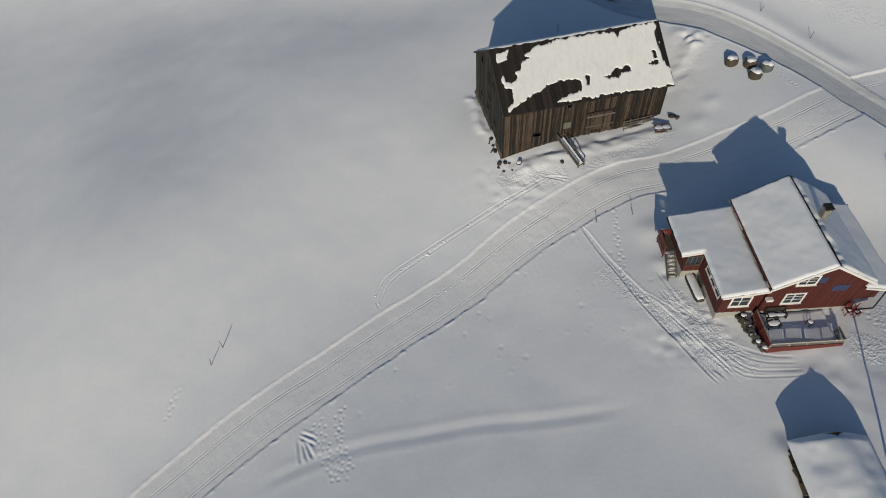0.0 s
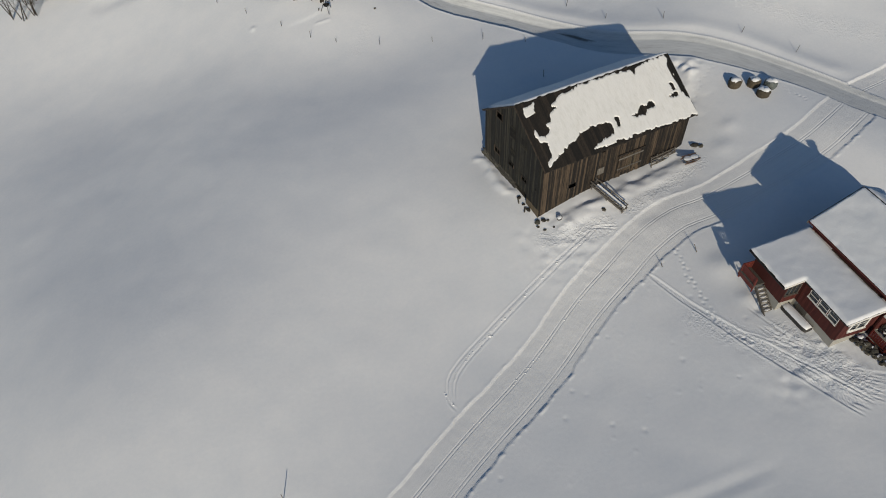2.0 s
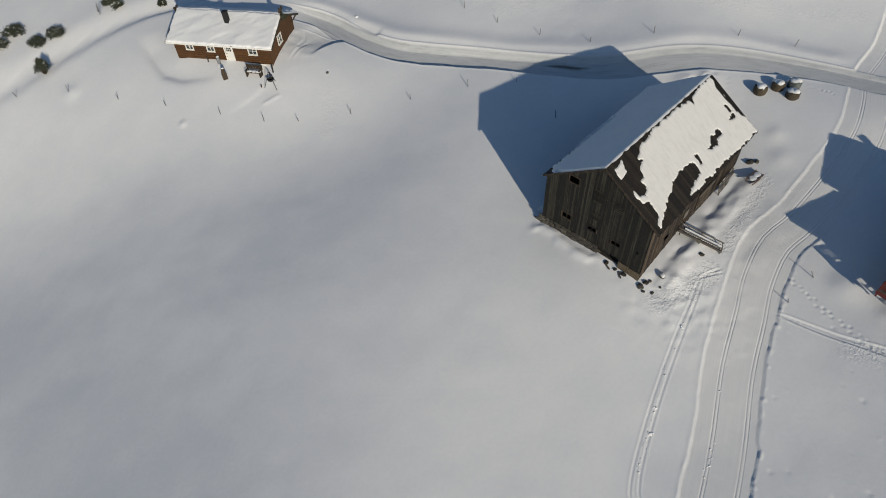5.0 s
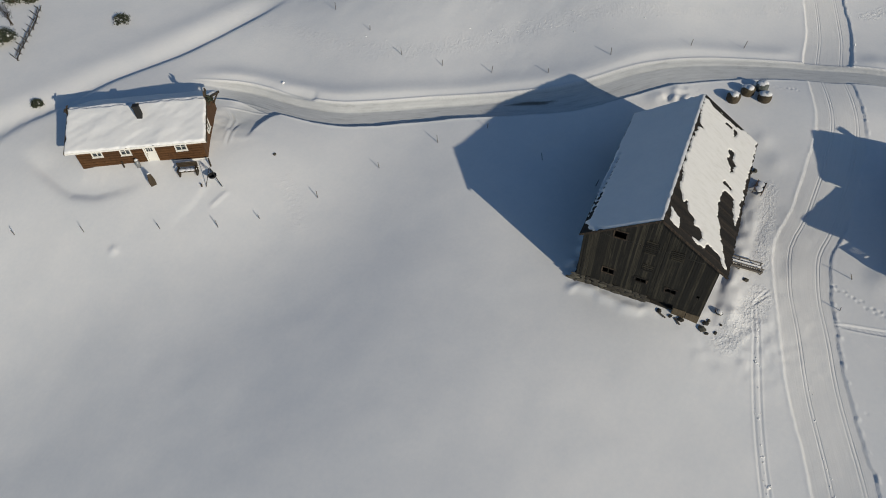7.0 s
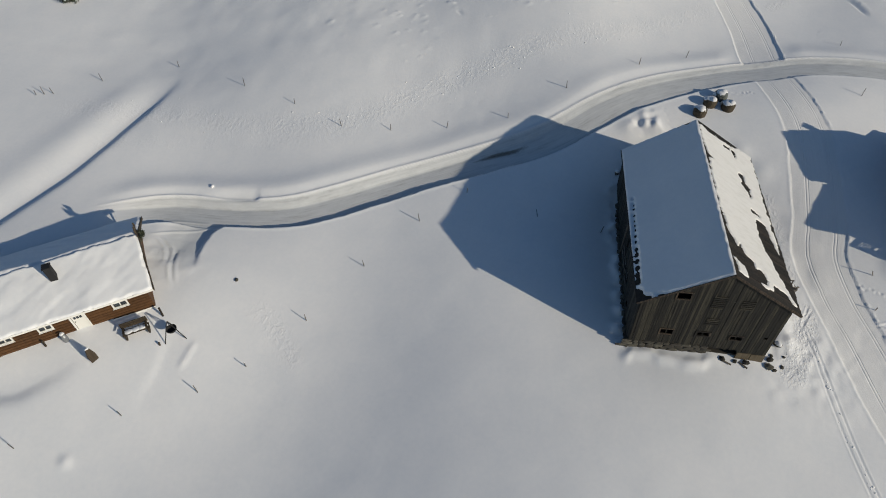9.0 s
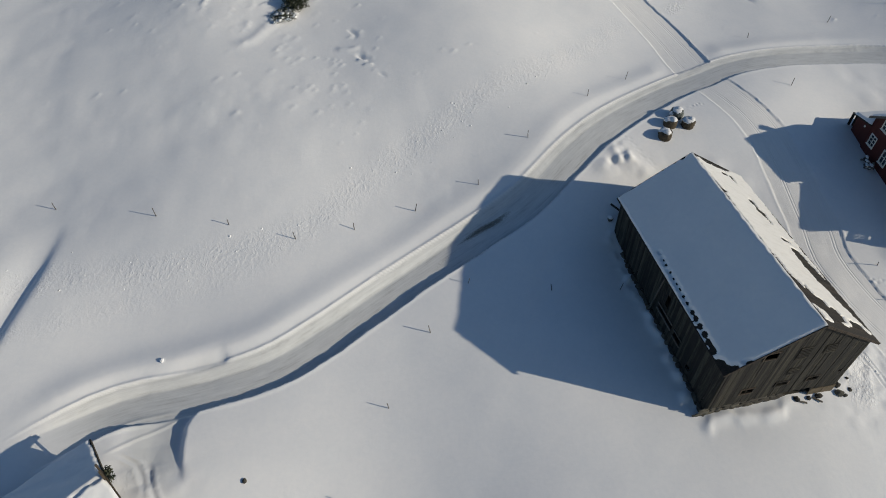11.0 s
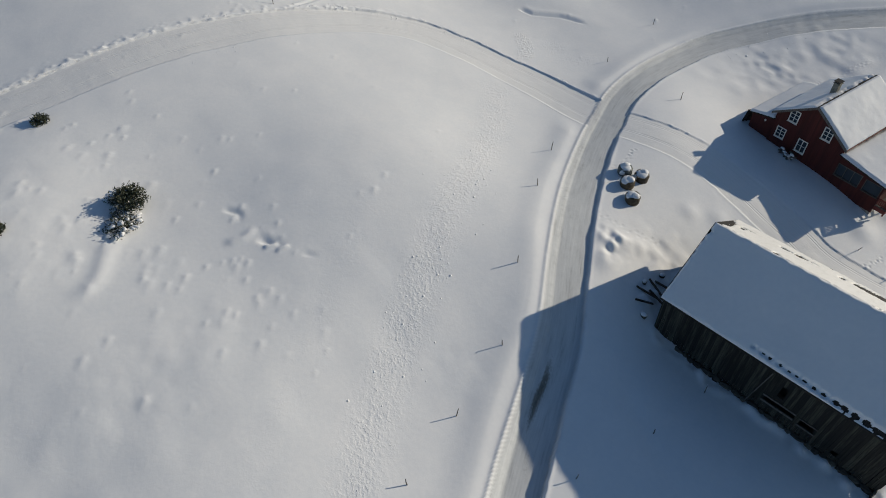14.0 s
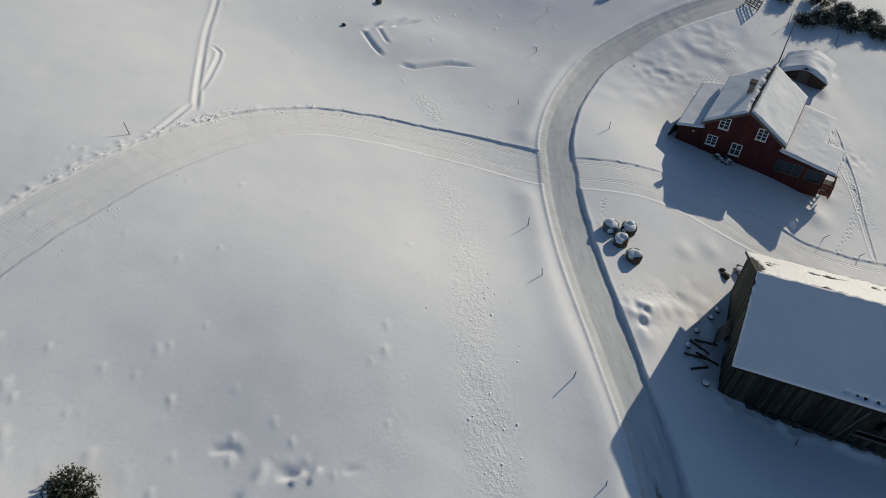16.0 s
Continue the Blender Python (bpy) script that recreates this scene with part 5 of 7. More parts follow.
    slab("plinth", (-5.55, 0.53, -0.6), (-2.97, 7.1, 1.68), CONCRETE, wing)
    slab("porch_plinth", (-6.76, 4.2, -0.6), (-5.56, 7.2, 1.58), CONCRETE, wing)
    window(wing, pose(-4.92, 0.5, 2.5), 1.12, 0.92, 2, 2)
    window(wing, pose(-3.14, 7.24, 2.42, 0, 0, 180), 1.88, 1.0, 3, 1, GREY_WOOD, 0.06)
    window(wing, pose(-5.42, 7.24, 2.42, 0, 0, 180), 1.2, 0.96, 1, 1, GREY_WOOD, 0.05)
    slab("cellar_door", (-5.62, 2.9, 0.35), (-5.552, 3.75, 1.6), GREY_WOOD, wing)
    wr = 0.165
    for u0, u1, v0, v1 in ((-5.83, -2.9, 0.22, 7.55), (-7.3, -5.832, 3.97, 7.55)):
        bm = bmesh.new()
        prism(bm, [(u0, v0, wing_top(u0) + 0.1), (u1, v0, wing_top(u1) + 0.1), (u1, v1, wing_top(u1) + 0.1), (u0, v1, wing_top(u0) + 0.1)], (0, 0, -0.08))
        part("wing_roof", bm, ROOF_WOOD, wing)
    for a, b in (((-5.86, 0.2), (-2.95, 0.2)), ((-7.33, 3.95), (-5.86, 3.95))):
        beam("fascia", (a[0], a[1], wing_top(a[0]) + 0.05), (b[0], b[1], wing_top(b[0]) + 0.05), 0.16, 0.04, RED_ROOF_EDGE, wing, turn=math.pi / 2)
    beam("gutter", (-5.88, 0.2, wing_top(-5.88)), (-5.88, 3.95, wing_top(-5.88)), 0.07, 0.1, CHIMNEY, wing)
    beam("gutter", (-7.35, 3.95, wing_top(-7.35)), (-7.35, 7.55, wing_top(-7.35)), 0.07, 0.1, CHIMNEY, wing)

    def wing_snow(u, v):
        return in_outline(u, v, [(0, 0.10), (2.5, 0.16), (5.0, 0.12), (7.33, 0.08), (7.33, 4.5), (3.75, 4.5), (3.75, 3.0), (0, 3.0)])

    snow_sheet("wing_snow", (-2.95, 0.22, wing_top(-2.95) + 0.105), (0, 1, 0), (-1, 0, -wr), 7.33, 4.45, 0.20, wing, wing_snow, 0.1, 27, 0.03)
    # porch, steps and their rails
    porch = new("porch")
    porch.parent = root
    slab("landing", (-7.7, 5.75, 1.78), (-6.82, 7.3, 1.88), GREY_WOOD, porch, 0.01)
    for px, py in ((-7.62, 5.8), (-7.62, 7.2)):
        beam("post", (px, py, 1.2), (px, py, 2.5), 0.1, 0.1, RED_TRIM, porch)
    for i in range(8):
        slab("step", (-7.45, 5.72 - 0.24 * (i + 1), 1.70 - 0.18 * (i + 1)), (-6.84, 5.72 - 0.24 * i + 0.02, 1.75 - 0.18 * (i + 1)), PALE_STEP, porch, 0.006)
    for px in (-7.48, -6.82):
        beam("stringer", (px, 5.75, 1.62), (px, 3.75, 0.12), 0.05, 0.2, GREY_WOOD, porch)
    railing(porch, (-7.62, 5.85, 1.88), (-7.62, 7.2, 1.88), 0.6, RED_TRIM, 0.12, boards=True)
    railing(porch, (-7.62, 7.25, 1.88), (-6.85, 7.25, 1.88), 0.6, RED_TRIM, 0.12, boards=True)
    slab("skirt", (-7.7, 5.72, 1.45), (-7.65, 7.32, 1.79), RED_TRIM, porch)
    slab("skirt", (-7.64, 7.27, 1.45), (-6.82, 7.32, 1.79), RED_TRIM, porch)
    bm = bmesh.new()
    for i in range(8):
        snow_cap(bm, -7.14, 5.72 - 0.24 * i - 0.13, 1.752 - 0.18 * (i + 1), 0.24, 0.08, 0.018, i)
    tagged(part("step_snow", bm, SNOW, porch), kind="stuff")
    # lean-to, east
    shed = new("lean_to")
    shed.parent = root
    lt = lambda u: 4.25 - 0.22 * (u - 2.95)
    bm = bmesh.new()
    prism(bm, [(2.96, 7.0, 0.8), (5.05, 7.0, 0.8), (5.05, 7.0, lt(5.05) - 0.1), (2.96, 7.0, lt(2.96) - 0.1)], (0, 0.12, 0))
    part("north_wall", bm, RED_WOOD, shed)
    bm = bmesh.new()
    prism(bm, [(2.96, 0.9, 0.8), (5.05, 0.9, 0.8), (5.05, 0.9, lt(5.05) - 0.1), (2.96, 0.9, lt(2.96) - 0.1)], (0, 0.12, 0))
    part("south_wall", bm, RED_WOOD, shed)
    slab("east_wall", (4.93, 1.022, 0.8), (5.05, 6.998, lt(5.05) - 0.1), RED_WOOD, shed)
    bm = bmesh.new()
    prism(bm, [(2.95, 0.1, lt(2.95)), (5.28, 0.1, lt(5.28)), (5.28, 7.4, lt(5.28)), (2.95, 7.4, lt(2.95))], (0, 0, -0.09))
    part("deck", bm, ROOF_WOOD, shed)
    beam("fascia", (2.96, 0.06, lt(2.96) - 0.04), (5.3, 0.06, lt(5.3) - 0.04), 0.16, 0.04, RED_ROOF_EDGE, shed, turn=math.pi / 2)
    snow_sheet("lean_to_snow", (2.97, 0.1, lt(2.97) + 0.005), (0, 1, 0), (1, 0, -0.22), 7.3, 2.34, 0.18, shed, None, 0.1, 29, 0.03)
    beam("downpipe", (4.6, 0.2, 3.75), (4.35, -0.1, 2.1), 0.08, 0.08, CHIMNEY, shed)
    beam("downpipe", (4.35, -0.1, 2.1), (3.3, -0.05, 1.95), 0.08, 0.08, CHIMNEY, shed)
    slab("wall_lamp", (3.7, 7.122, 3.45), (3.86, 7.2, 3.6), WHITE_PAINT, shed, 0.02)
    return root


PALE_STEP = wood_material("pale_worn_step", (0.2, 0.18, 0.15), (0.33, 0.30, 0.26), (0.46, 0.43, 0.38), "X")
CHIMNEY_STONE = material("pale_soapstone_chimney", (0.36, 0.34, 0.27), 0.85)
k = Tree(CHIMNEY_STONE)
k.put("Base Color", k.ramp(k.noise(k.where(), 6, 4), [(0.3, (0.15, 0.145, 0.12)), (0.7, (0.28, 0.27, 0.23))]))
farmhouse_root = farmhouse()


def at_house(u, v, z, turn=0.0):
    return HOUSE @ pose(u, v, z, 0, 0, turn)


def house_ground(u, v):
    p = HOUSE @ Vector((u, v, 0))
    return ground_at(p.x, p.y)


def terrace():
    root = thing("terrace", HOUSE, "red-fenced timber terrace deep in snow by the farmhouse", "terrace")
    z = 1.55
    for i in range(19):
        slab("deck_board", (-3.15 + 0.24 * i, -2.35, z - 0.05), (-2.93 + 0.24 * i, 0.25, z), GREY_WOOD, root)
    slab("skirt", (-3.2, -2.42, 0.3), (1.42, -2.36, z - 0.052), RED_TRIM, root)
    slab("skirt", (-3.26, -2.36, 0.3), (-3.2, 0.2, z - 0.052), RED_TRIM, root)
    railing(root, (-3.2, -2.4, z), (1.42, -2.4, z), 0.78, PALE_STEP, 0.14, cap=PALE_STEP)
    railing(root, (-3.2, -2.35, z), (-3.2, 0.15, z), 0.78, RED_TRIM, 0.14, boards=True, cap=PALE_STEP)
    railing(root, (1.42, -2.35, z), (1.42, -1.5, z), 0.78, GREY_WOOD, 0.14)
    slab("outer_board", (-3.22, -2.48, z - 0.1), (1.44, -2.425, z + 0.42), RED_TRIM, root, 0.01)
    snow_sheet("deck_snow", (-3.12, -2.3, z + 0.003), (1, 0, 0), (0, 1, 0), 4.5, 2.55, 0.22, root, None, 0.1, 33, 0.05)
    bm = bmesh.new()
    for i in range(18):
        snow_cap(bm, -3.05 + 0.26 * i, -2.4, z + 0.806, 0.12, 0.05, 0.018, i)
    tagged(part("rail_snow", bm, SNOW, root), kind="stuff")
    return root


terrace()


CARVED_DARK = wood_material("dark_garden_wood", (0.012, 0.011, 0.010), (0.035, 0.032, 0.028), (0.08, 0.075, 0.065), "X")


def garden_bench(m, label, length=1.35):
    root = thing("garden_bench", m, label, "bench")
    for i in range(4):
        slab("seat_slat", (-length / 2, -0.22 + 0.115 * i, 0.42), (length / 2, -0.12 + 0.115 * i, 0.455), CARVED_DARK, root)
    for i in range(3):
        slab("back_slat", (-length / 2, 0.26, 0.55 + 0.13 * i), (length / 2, 0.29, 0.64 + 0.13 * i), CARVED_DARK, root)
    for x in (-length / 2 + 0.06, length / 2 - 0.06):
        for y, h in ((-0.2, 0.42), (0.24, 0.94)):
            slab("leg", (x - 0.035, y - 0.03, 0), (x + 0.035, y + 0.03, h), CARVED_DARK, root)
        slab("armrest", (x - 0.04, -0.24, 0.62), (x + 0.04, 0.26, 0.66), CARVED_DARK, root)
    bm = bmesh.new()
    snow_cap(bm, -length * 0.2, 0, 0.456, length * 0.3, 0.18, 0.06, 5)
    snow_cap(bm, length * 0.22, 0, 0.456, length * 0.24, 0.16, 0.05, 6)
    part("snow", bm, SNOW, root)
    return root


garden_bench(at_house(-1.95, -0.1, 1.56, 0), "snow-laden grey garden bench on the terrace")


def garden_table(m, label):
    root = thing("garden_table", m, label, "table")
    slab("tabletop", (-0.45, -0.3, 0.5), (0.45, 0.3, 0.54), CARVED_DARK, root, 0.01)
    for x in (-0.38, 0.38):
        for y in (-0.24, 0.24):
            slab("leg", (x - 0.03, y - 0.03, 0), (x + 0.03, y + 0.03, 0.5), CARVED_DARK, root)
    bm = bmesh.new()
    snow_cap(bm, 0, 0, 0.541, 0.4, 0.24, 0.06, 8)
    part("snow", bm, SNOW, root)


garden_table(at_house(-2.35, -0.75, 1.56, 8), "small snow-covered garden table on the terrace")
for u, v, t in ((-0.05, -0.85, 30),):
    root = thing("garden_stool", at_house(u, v, 1.72, t), "snow-capped garden stool on the terrace", "stool", "stools on the terrace")
    slab("seat", (-0.18, -0.18, 0.38), (0.18, 0.18, 0.42), CARVED_DARK, root, 0.01)
    for x in (-0.14, 0.14):
        for y in (-0.14, 0.14):
            slab("leg", (x - 0.02, y - 0.02, 0), (x + 0.02, y + 0.02, 0.38), CARVED_DARK, root)
    bm = bmesh.new()
    snow_cap(bm, 0, 0, 0.421, 0.17, 0.17, 0.06, 9)
    part("snow", bm, SNOW, root)
for i, u in enumerate((2.75, 3.15)):
    root = thing("red_chair", at_house(u, -0.15 - 0.15 * i, house_ground(u, -0.2), 20 * i), "red slatted garden chair against the house wall", "chair", "red chairs by the wall")
    for y, h in ((-0.2, 0.45), (0.2, 0.95)):
        for x in (-0.2, 0.2):
            slab("leg", (x - 0.02, y - 0.02, 0), (x + 0.02, y + 0.02, h), RED_TRIM, root)
    for j in range(4):
        slab("back_slat", (-0.2 + 0.11 * j, 0.175, 0.46), (-0.13 + 0.11 * j, 0.195, 0.93), RED_TRIM, root)
    slab("seat", (-0.22, -0.22, 0.43), (0.22, 0.22, 0.455), RED_TRIM, root)
    bm = bmesh.new()
    snow_cap(bm, 0, -0.03, 0.456, 0.12, 0.10, 0.03, i)
    part("snow", bm, SNOW, root)

# drystone bank between the two levels by the terrace
dice = random.Random(21)
bank = thing("stone_bank", HOUSE, "low snow-flecked stone retaining bank beside the terrace", "stone wall")
for i in range(34):
    t = i / 33
    u, v = -3.95 + 0.55 * t + dice.uniform(-0.12, 0.12), 0.35 - 2.6 * t + dice.uniform(-0.1, 0.1)
    bm = bmesh.new()
    s = dice.uniform(0.25, 0.45)
    stone_mesh(bm, (u, v, house_ground(u, v) + 0.05 + 0.22 * (i % 3)), (s, s, s * 0.7), i)
    part("stone", bm, STONE, bank)
    if i % 6 == 2:
        bm = bmesh.new()
        snow_cap(bm, u, v, house_ground(u, v) + 0.52, 0.2, 0.16, 0.08, i)
        part("snow_cap", bm, SNOW, bank)


def covered_trough():
    """A low trough-like box under snow beside the wing."""
    gz = house_ground(-6.05, 3.1)
    root = thing("low_trough", at_house(-6.0, 3.1, gz, 4), "upturned dark rowing boat under a crust of snow", "boat")
    for name, scale, lift, mat in (("trough_body", 1.0, 0.0, TROUGH_DARK), ("snow", 0.98, 0.04, SNOW)):
        bm = bmesh.new()
        rows = []
        for i in range(11):
            t = i / 10 * 2 - 1
            w = 0.36 * scale * (1 - abs(t) ** 9 * 0.3)
            row = []
            for j in range(9):
                a = math.pi * j / 8
                row.append(bm.verts.new((w * math.cos(a), t * 1.15 * (scale if name == "snow" else 1), (0.42 * scale * math.sin(a) ** 0.4) * (1 - 0.15 * abs(t) ** 6) + lift)))
            rows.append(row)
        for a, b in zip(rows, rows[1:]):
            for j in range(8):
                bm.faces.new((a[j], a[j + 1], b[j + 1], b[j]))
        bm.faces.new(rows[0])
        bm.faces.new(rows[-1][::-1])
        for f in bm.faces:
            f.smooth = True
        bmesh.ops.recalc_face_normals(bm, faces=bm.faces)
        part(name, bm, mat, root)
    beam("top_strip", (0.2, -1.15, 0.4), (0.2, 1.15, 0.4), 0.05, 0.06, TROUGH_DARK, root)


TROUGH_DARK = material("dark_trough_side", (0.035, 0.032, 0.03), 0.6)
covered_trough()

# split wood stacked loosely at the north wall
dice = random.Random(3)
for i in range(14):
    u, v = dice.uniform(0.0, 1.5), dice.uniform(7.5, 8.0)
    gz = house_ground(u, v)
    bm = bmesh.new()
    box(bm, (-0.24, -0.07, 0), (0.24, 0.07, 0.13), None, 0.02)
    log = part("log", bm, GREY_WOOD)
    log.matrix_world = at_house(u, v, gz + 0.02 + 0.14 * (i % 3), dice.uniform(0, 180))
    tagged(log, "grey log in the snowy heap by the red wall", "log", "logs by the house")
    if i % 2:
        bm = bmesh.new()
        snow_cap(bm, 0, 0, 0.131, 0.22, 0.12, 0.09, i)
        part("snow_cap", bm, SNOW, log)


def garden_shed():
    root = thing("garden_shed", pose(10.75, -29.25, 0, 0, 0, -10.3), "small dark timber shed under a thick snow roof", "shed")
    w, L = 1.9, 4.1
    base, eave, ridge = 0.4, 1.85, 3.0
    for u in (-w, w):
        slab("side_wall", (u - 0.06, -L + 0.25, base), (u + 0.06, -0.2, eave + 0.1), BARN_WOOD, root)
    bm = bmesh.new()
    prism(bm, [(-w + 0.062, -L + 0.25, base), (w - 0.062, -L + 0.25, base), (w - 0.062, -L + 0.25, eave + 0.02), (0, -L + 0.25, ridge - 0.15), (-w + 0.062, -L + 0.25, eave + 0.02)], (0, 0.1, 0))
    part("back_wall", bm, BARN_WOOD, root)
    bm = bmesh.new()
    prism(bm, [(-w + 0.062, -0.5, base), (w - 0.062, -0.5, base), (w - 0.062, -0.5, eave + 0.02), (0, -0.5, ridge - 0.15), (-w + 0.062, -0.5, eave + 0.02)], (0, 0.1, 0))
    part("front_wall", bm, BARN_WOOD, root)
    slab("door", (-0.5, -0.395, base + 0.4), (0.5, -0.355, base + 2.0), GREY_WOOD, root)
    k = (ridge - eave) / 2.15
    f = math.hypot(1, k)
    for s in (-1, 1):
        bm = bmesh.new()
        prism(bm, [(0, 0, ridge), (0, -L, ridge), (s * 2.15, -L, eave), (s * 2.15, 0, eave)], (0, 0, -0.09))
        part("deck", bm, ROOF_WOOD, root)
        beam("bargeboard", (0, 0.03, ridge - 0.06), (s * 2.2, 0.03, eave - 0.08), 0.04, 0.16, BARN_WOOD, root)
    u, v = np.meshgrid(np.linspace(-2.3, 2.3, 41), np.linspace(-L - 0.08, 0.12, 38))
    edge = np.minimum(2.3 - np.abs(u), np.minimum(v + L + 0.08, 0.12 - v))
    crown = ridge + 0.12 - k * (np.sqrt(u * u + 0.5) - 0.1)
    z = crown - 0.02 + 0.30 * np.sqrt(rise(edge, -0.02, 0.55)) * (1 + 0.22 * lumps(u, v, 1.3, 91) + 0.08 * lumps(u, v, 0.5, 92))
    quads = [(i * 41 + j, i * 41 + j + 1, i * 41 + j + 42, i * 41 + j + 41) for i in range(37) for j in range(40)]
    me = bpy.data.meshes.new("roof_snow")
    me.from_pydata(np.stack([u.ravel(), v.ravel(), z.ravel()], 1).tolist(), [], quads)
    me.polygons.foreach_set("use_smooth", np.ones(len(quads), bool))
    me.materials.append(SNOW)
    cover = new("roof_snow", me)
    cover.parent = root
    for i in range(9):
        bm = bmesh.new()
        box(bm, (-0.1, -0.35, 0), (0.1, 0.35, 0.16), pose(-2.0 - 0.05 * (i % 2), -0.5 - 0.38 * i, 0.95 + 0.04 * (i % 3), 0, 0, 8 * (i % 4 - 1)), 0.02)
        part("stacked_board", bm, TAN_WOOD if i % 2 else BARN_WOOD, root)


garden_shed()

# dark boards stacked against the lean-to
for i in range(6):
    p = HOUSE @ Vector((5.35 + 0.07 * i, 5.3 + 0.35 * i, 0))
    ob = plank_thing("stacked_plank", (p.x, p.y, ground_at(p.x, p.y) - 0.1), (p.x - 0.35, p.y + 0.4, ground_at(p.x, p.y) + 1.5), 0.22, 0.05, "dark plank leaning on the lean-to wall", "plank", BARN_WOOD, "planks by the lean-to")


def pole():
    x, y = 12.95, -31.9
    root = thing("flagpole", pose(x, y, ground_at(x, y)), "slender grey flagpole standing in the snow", "flagpole")
    bm = bmesh.new()
    bmesh.ops.create_cone(bm, cap_ends=True, segments=10, radius1=0.07, radius2=0.035, depth=5.6, matrix=Matrix.Translation((0, 0, 2.6)))
    part("mast", bm, GREY_WOOD, root)
    bm = bmesh.new()
    bmesh.ops.create_uvsphere(bm, u_segments=10, v_segments=6, radius=0.07, matrix=Matrix.Translation((0, 0, 5.45)))
    part("knob", bm, WHITE_PAINT, root)


pole()


def needles(bm, base, tip, n, spread, size, dice, mats):
    """Small pointed sprays along a twig."""
    base, tip = Vector(base), Vector(tip)
    for _ in range(n):
        c = base.lerp(tip, dice.uniform(0.25, 1.0)) + Vector((dice.gauss(0, spread), dice.gauss(0, spread), dice.gauss(0, spread)))
        d = Vector((dice.gauss(0, 1), dice.gauss(0, 1), dice.uniform(0.1, 1.6))).normalized() * size * dice.uniform(0.6, 1.3)
        s = d.cross(Vector((dice.gauss(0, 1), dice.gauss(0, 1), dice.gauss(0, 1)))).normalized() * size * 0.28
        f = bm.faces.new([bm.verts.new(c - s), bm.verts.new(c + s), bm.verts.new(c + d)])
        f.material_index = mats


JUNIPER = material("juniper_green", (0.035, 0.048, 0.03), 0.7)
k = Tree(JUNIPER)
k.put("Base Color", k.ramp(k.node("ShaderNodeNewGeometry").outputs["Random Per Island"], [(0.1, (0.015, 0.022, 0.014)), (0.6, (0.04, 0.055, 0.032)), (0.95, (0.085, 0.085, 0.05))]))


# ---- the cabin ----
CABIN = pose(-2.53, 39.1, 0, 0, 0, 122.2)


def at_cabin(a, p, z, turn=0.0):
    """a metres along the cabin's sunny front from its east corner, p metres in behind that front."""
    return CABIN @ pose(a, -p, z, 0, 0, turn)


def cabin_ground(a, p):
    q = CABIN @ Vector((a, -p, 0))
    return ground_at(q.x, q.y)


def panel(u0, u1, z0, z1, holes, put):
    """A wall in sections between u0, u1 and z0, z1 that leaves the holes open. put(u0, u1, z0, z1) adds one."""
    us = sorted({u0, u1, *(h[0] for h in holes), *(h[1] for h in holes)})
    for a, b in zip(us, us[1:]):
        low = z0
        for h in sorted((h for h in holes if h[0] < b - 1e-6 and h[1] > a + 1e-6), key=lambda h: h[2]):
            if h[2] > low + 1e-4:
                put(a, b, low, h[2])
            low = h[3]
        if z1 > low + 1e-4:
            put(a, b, low, z1)


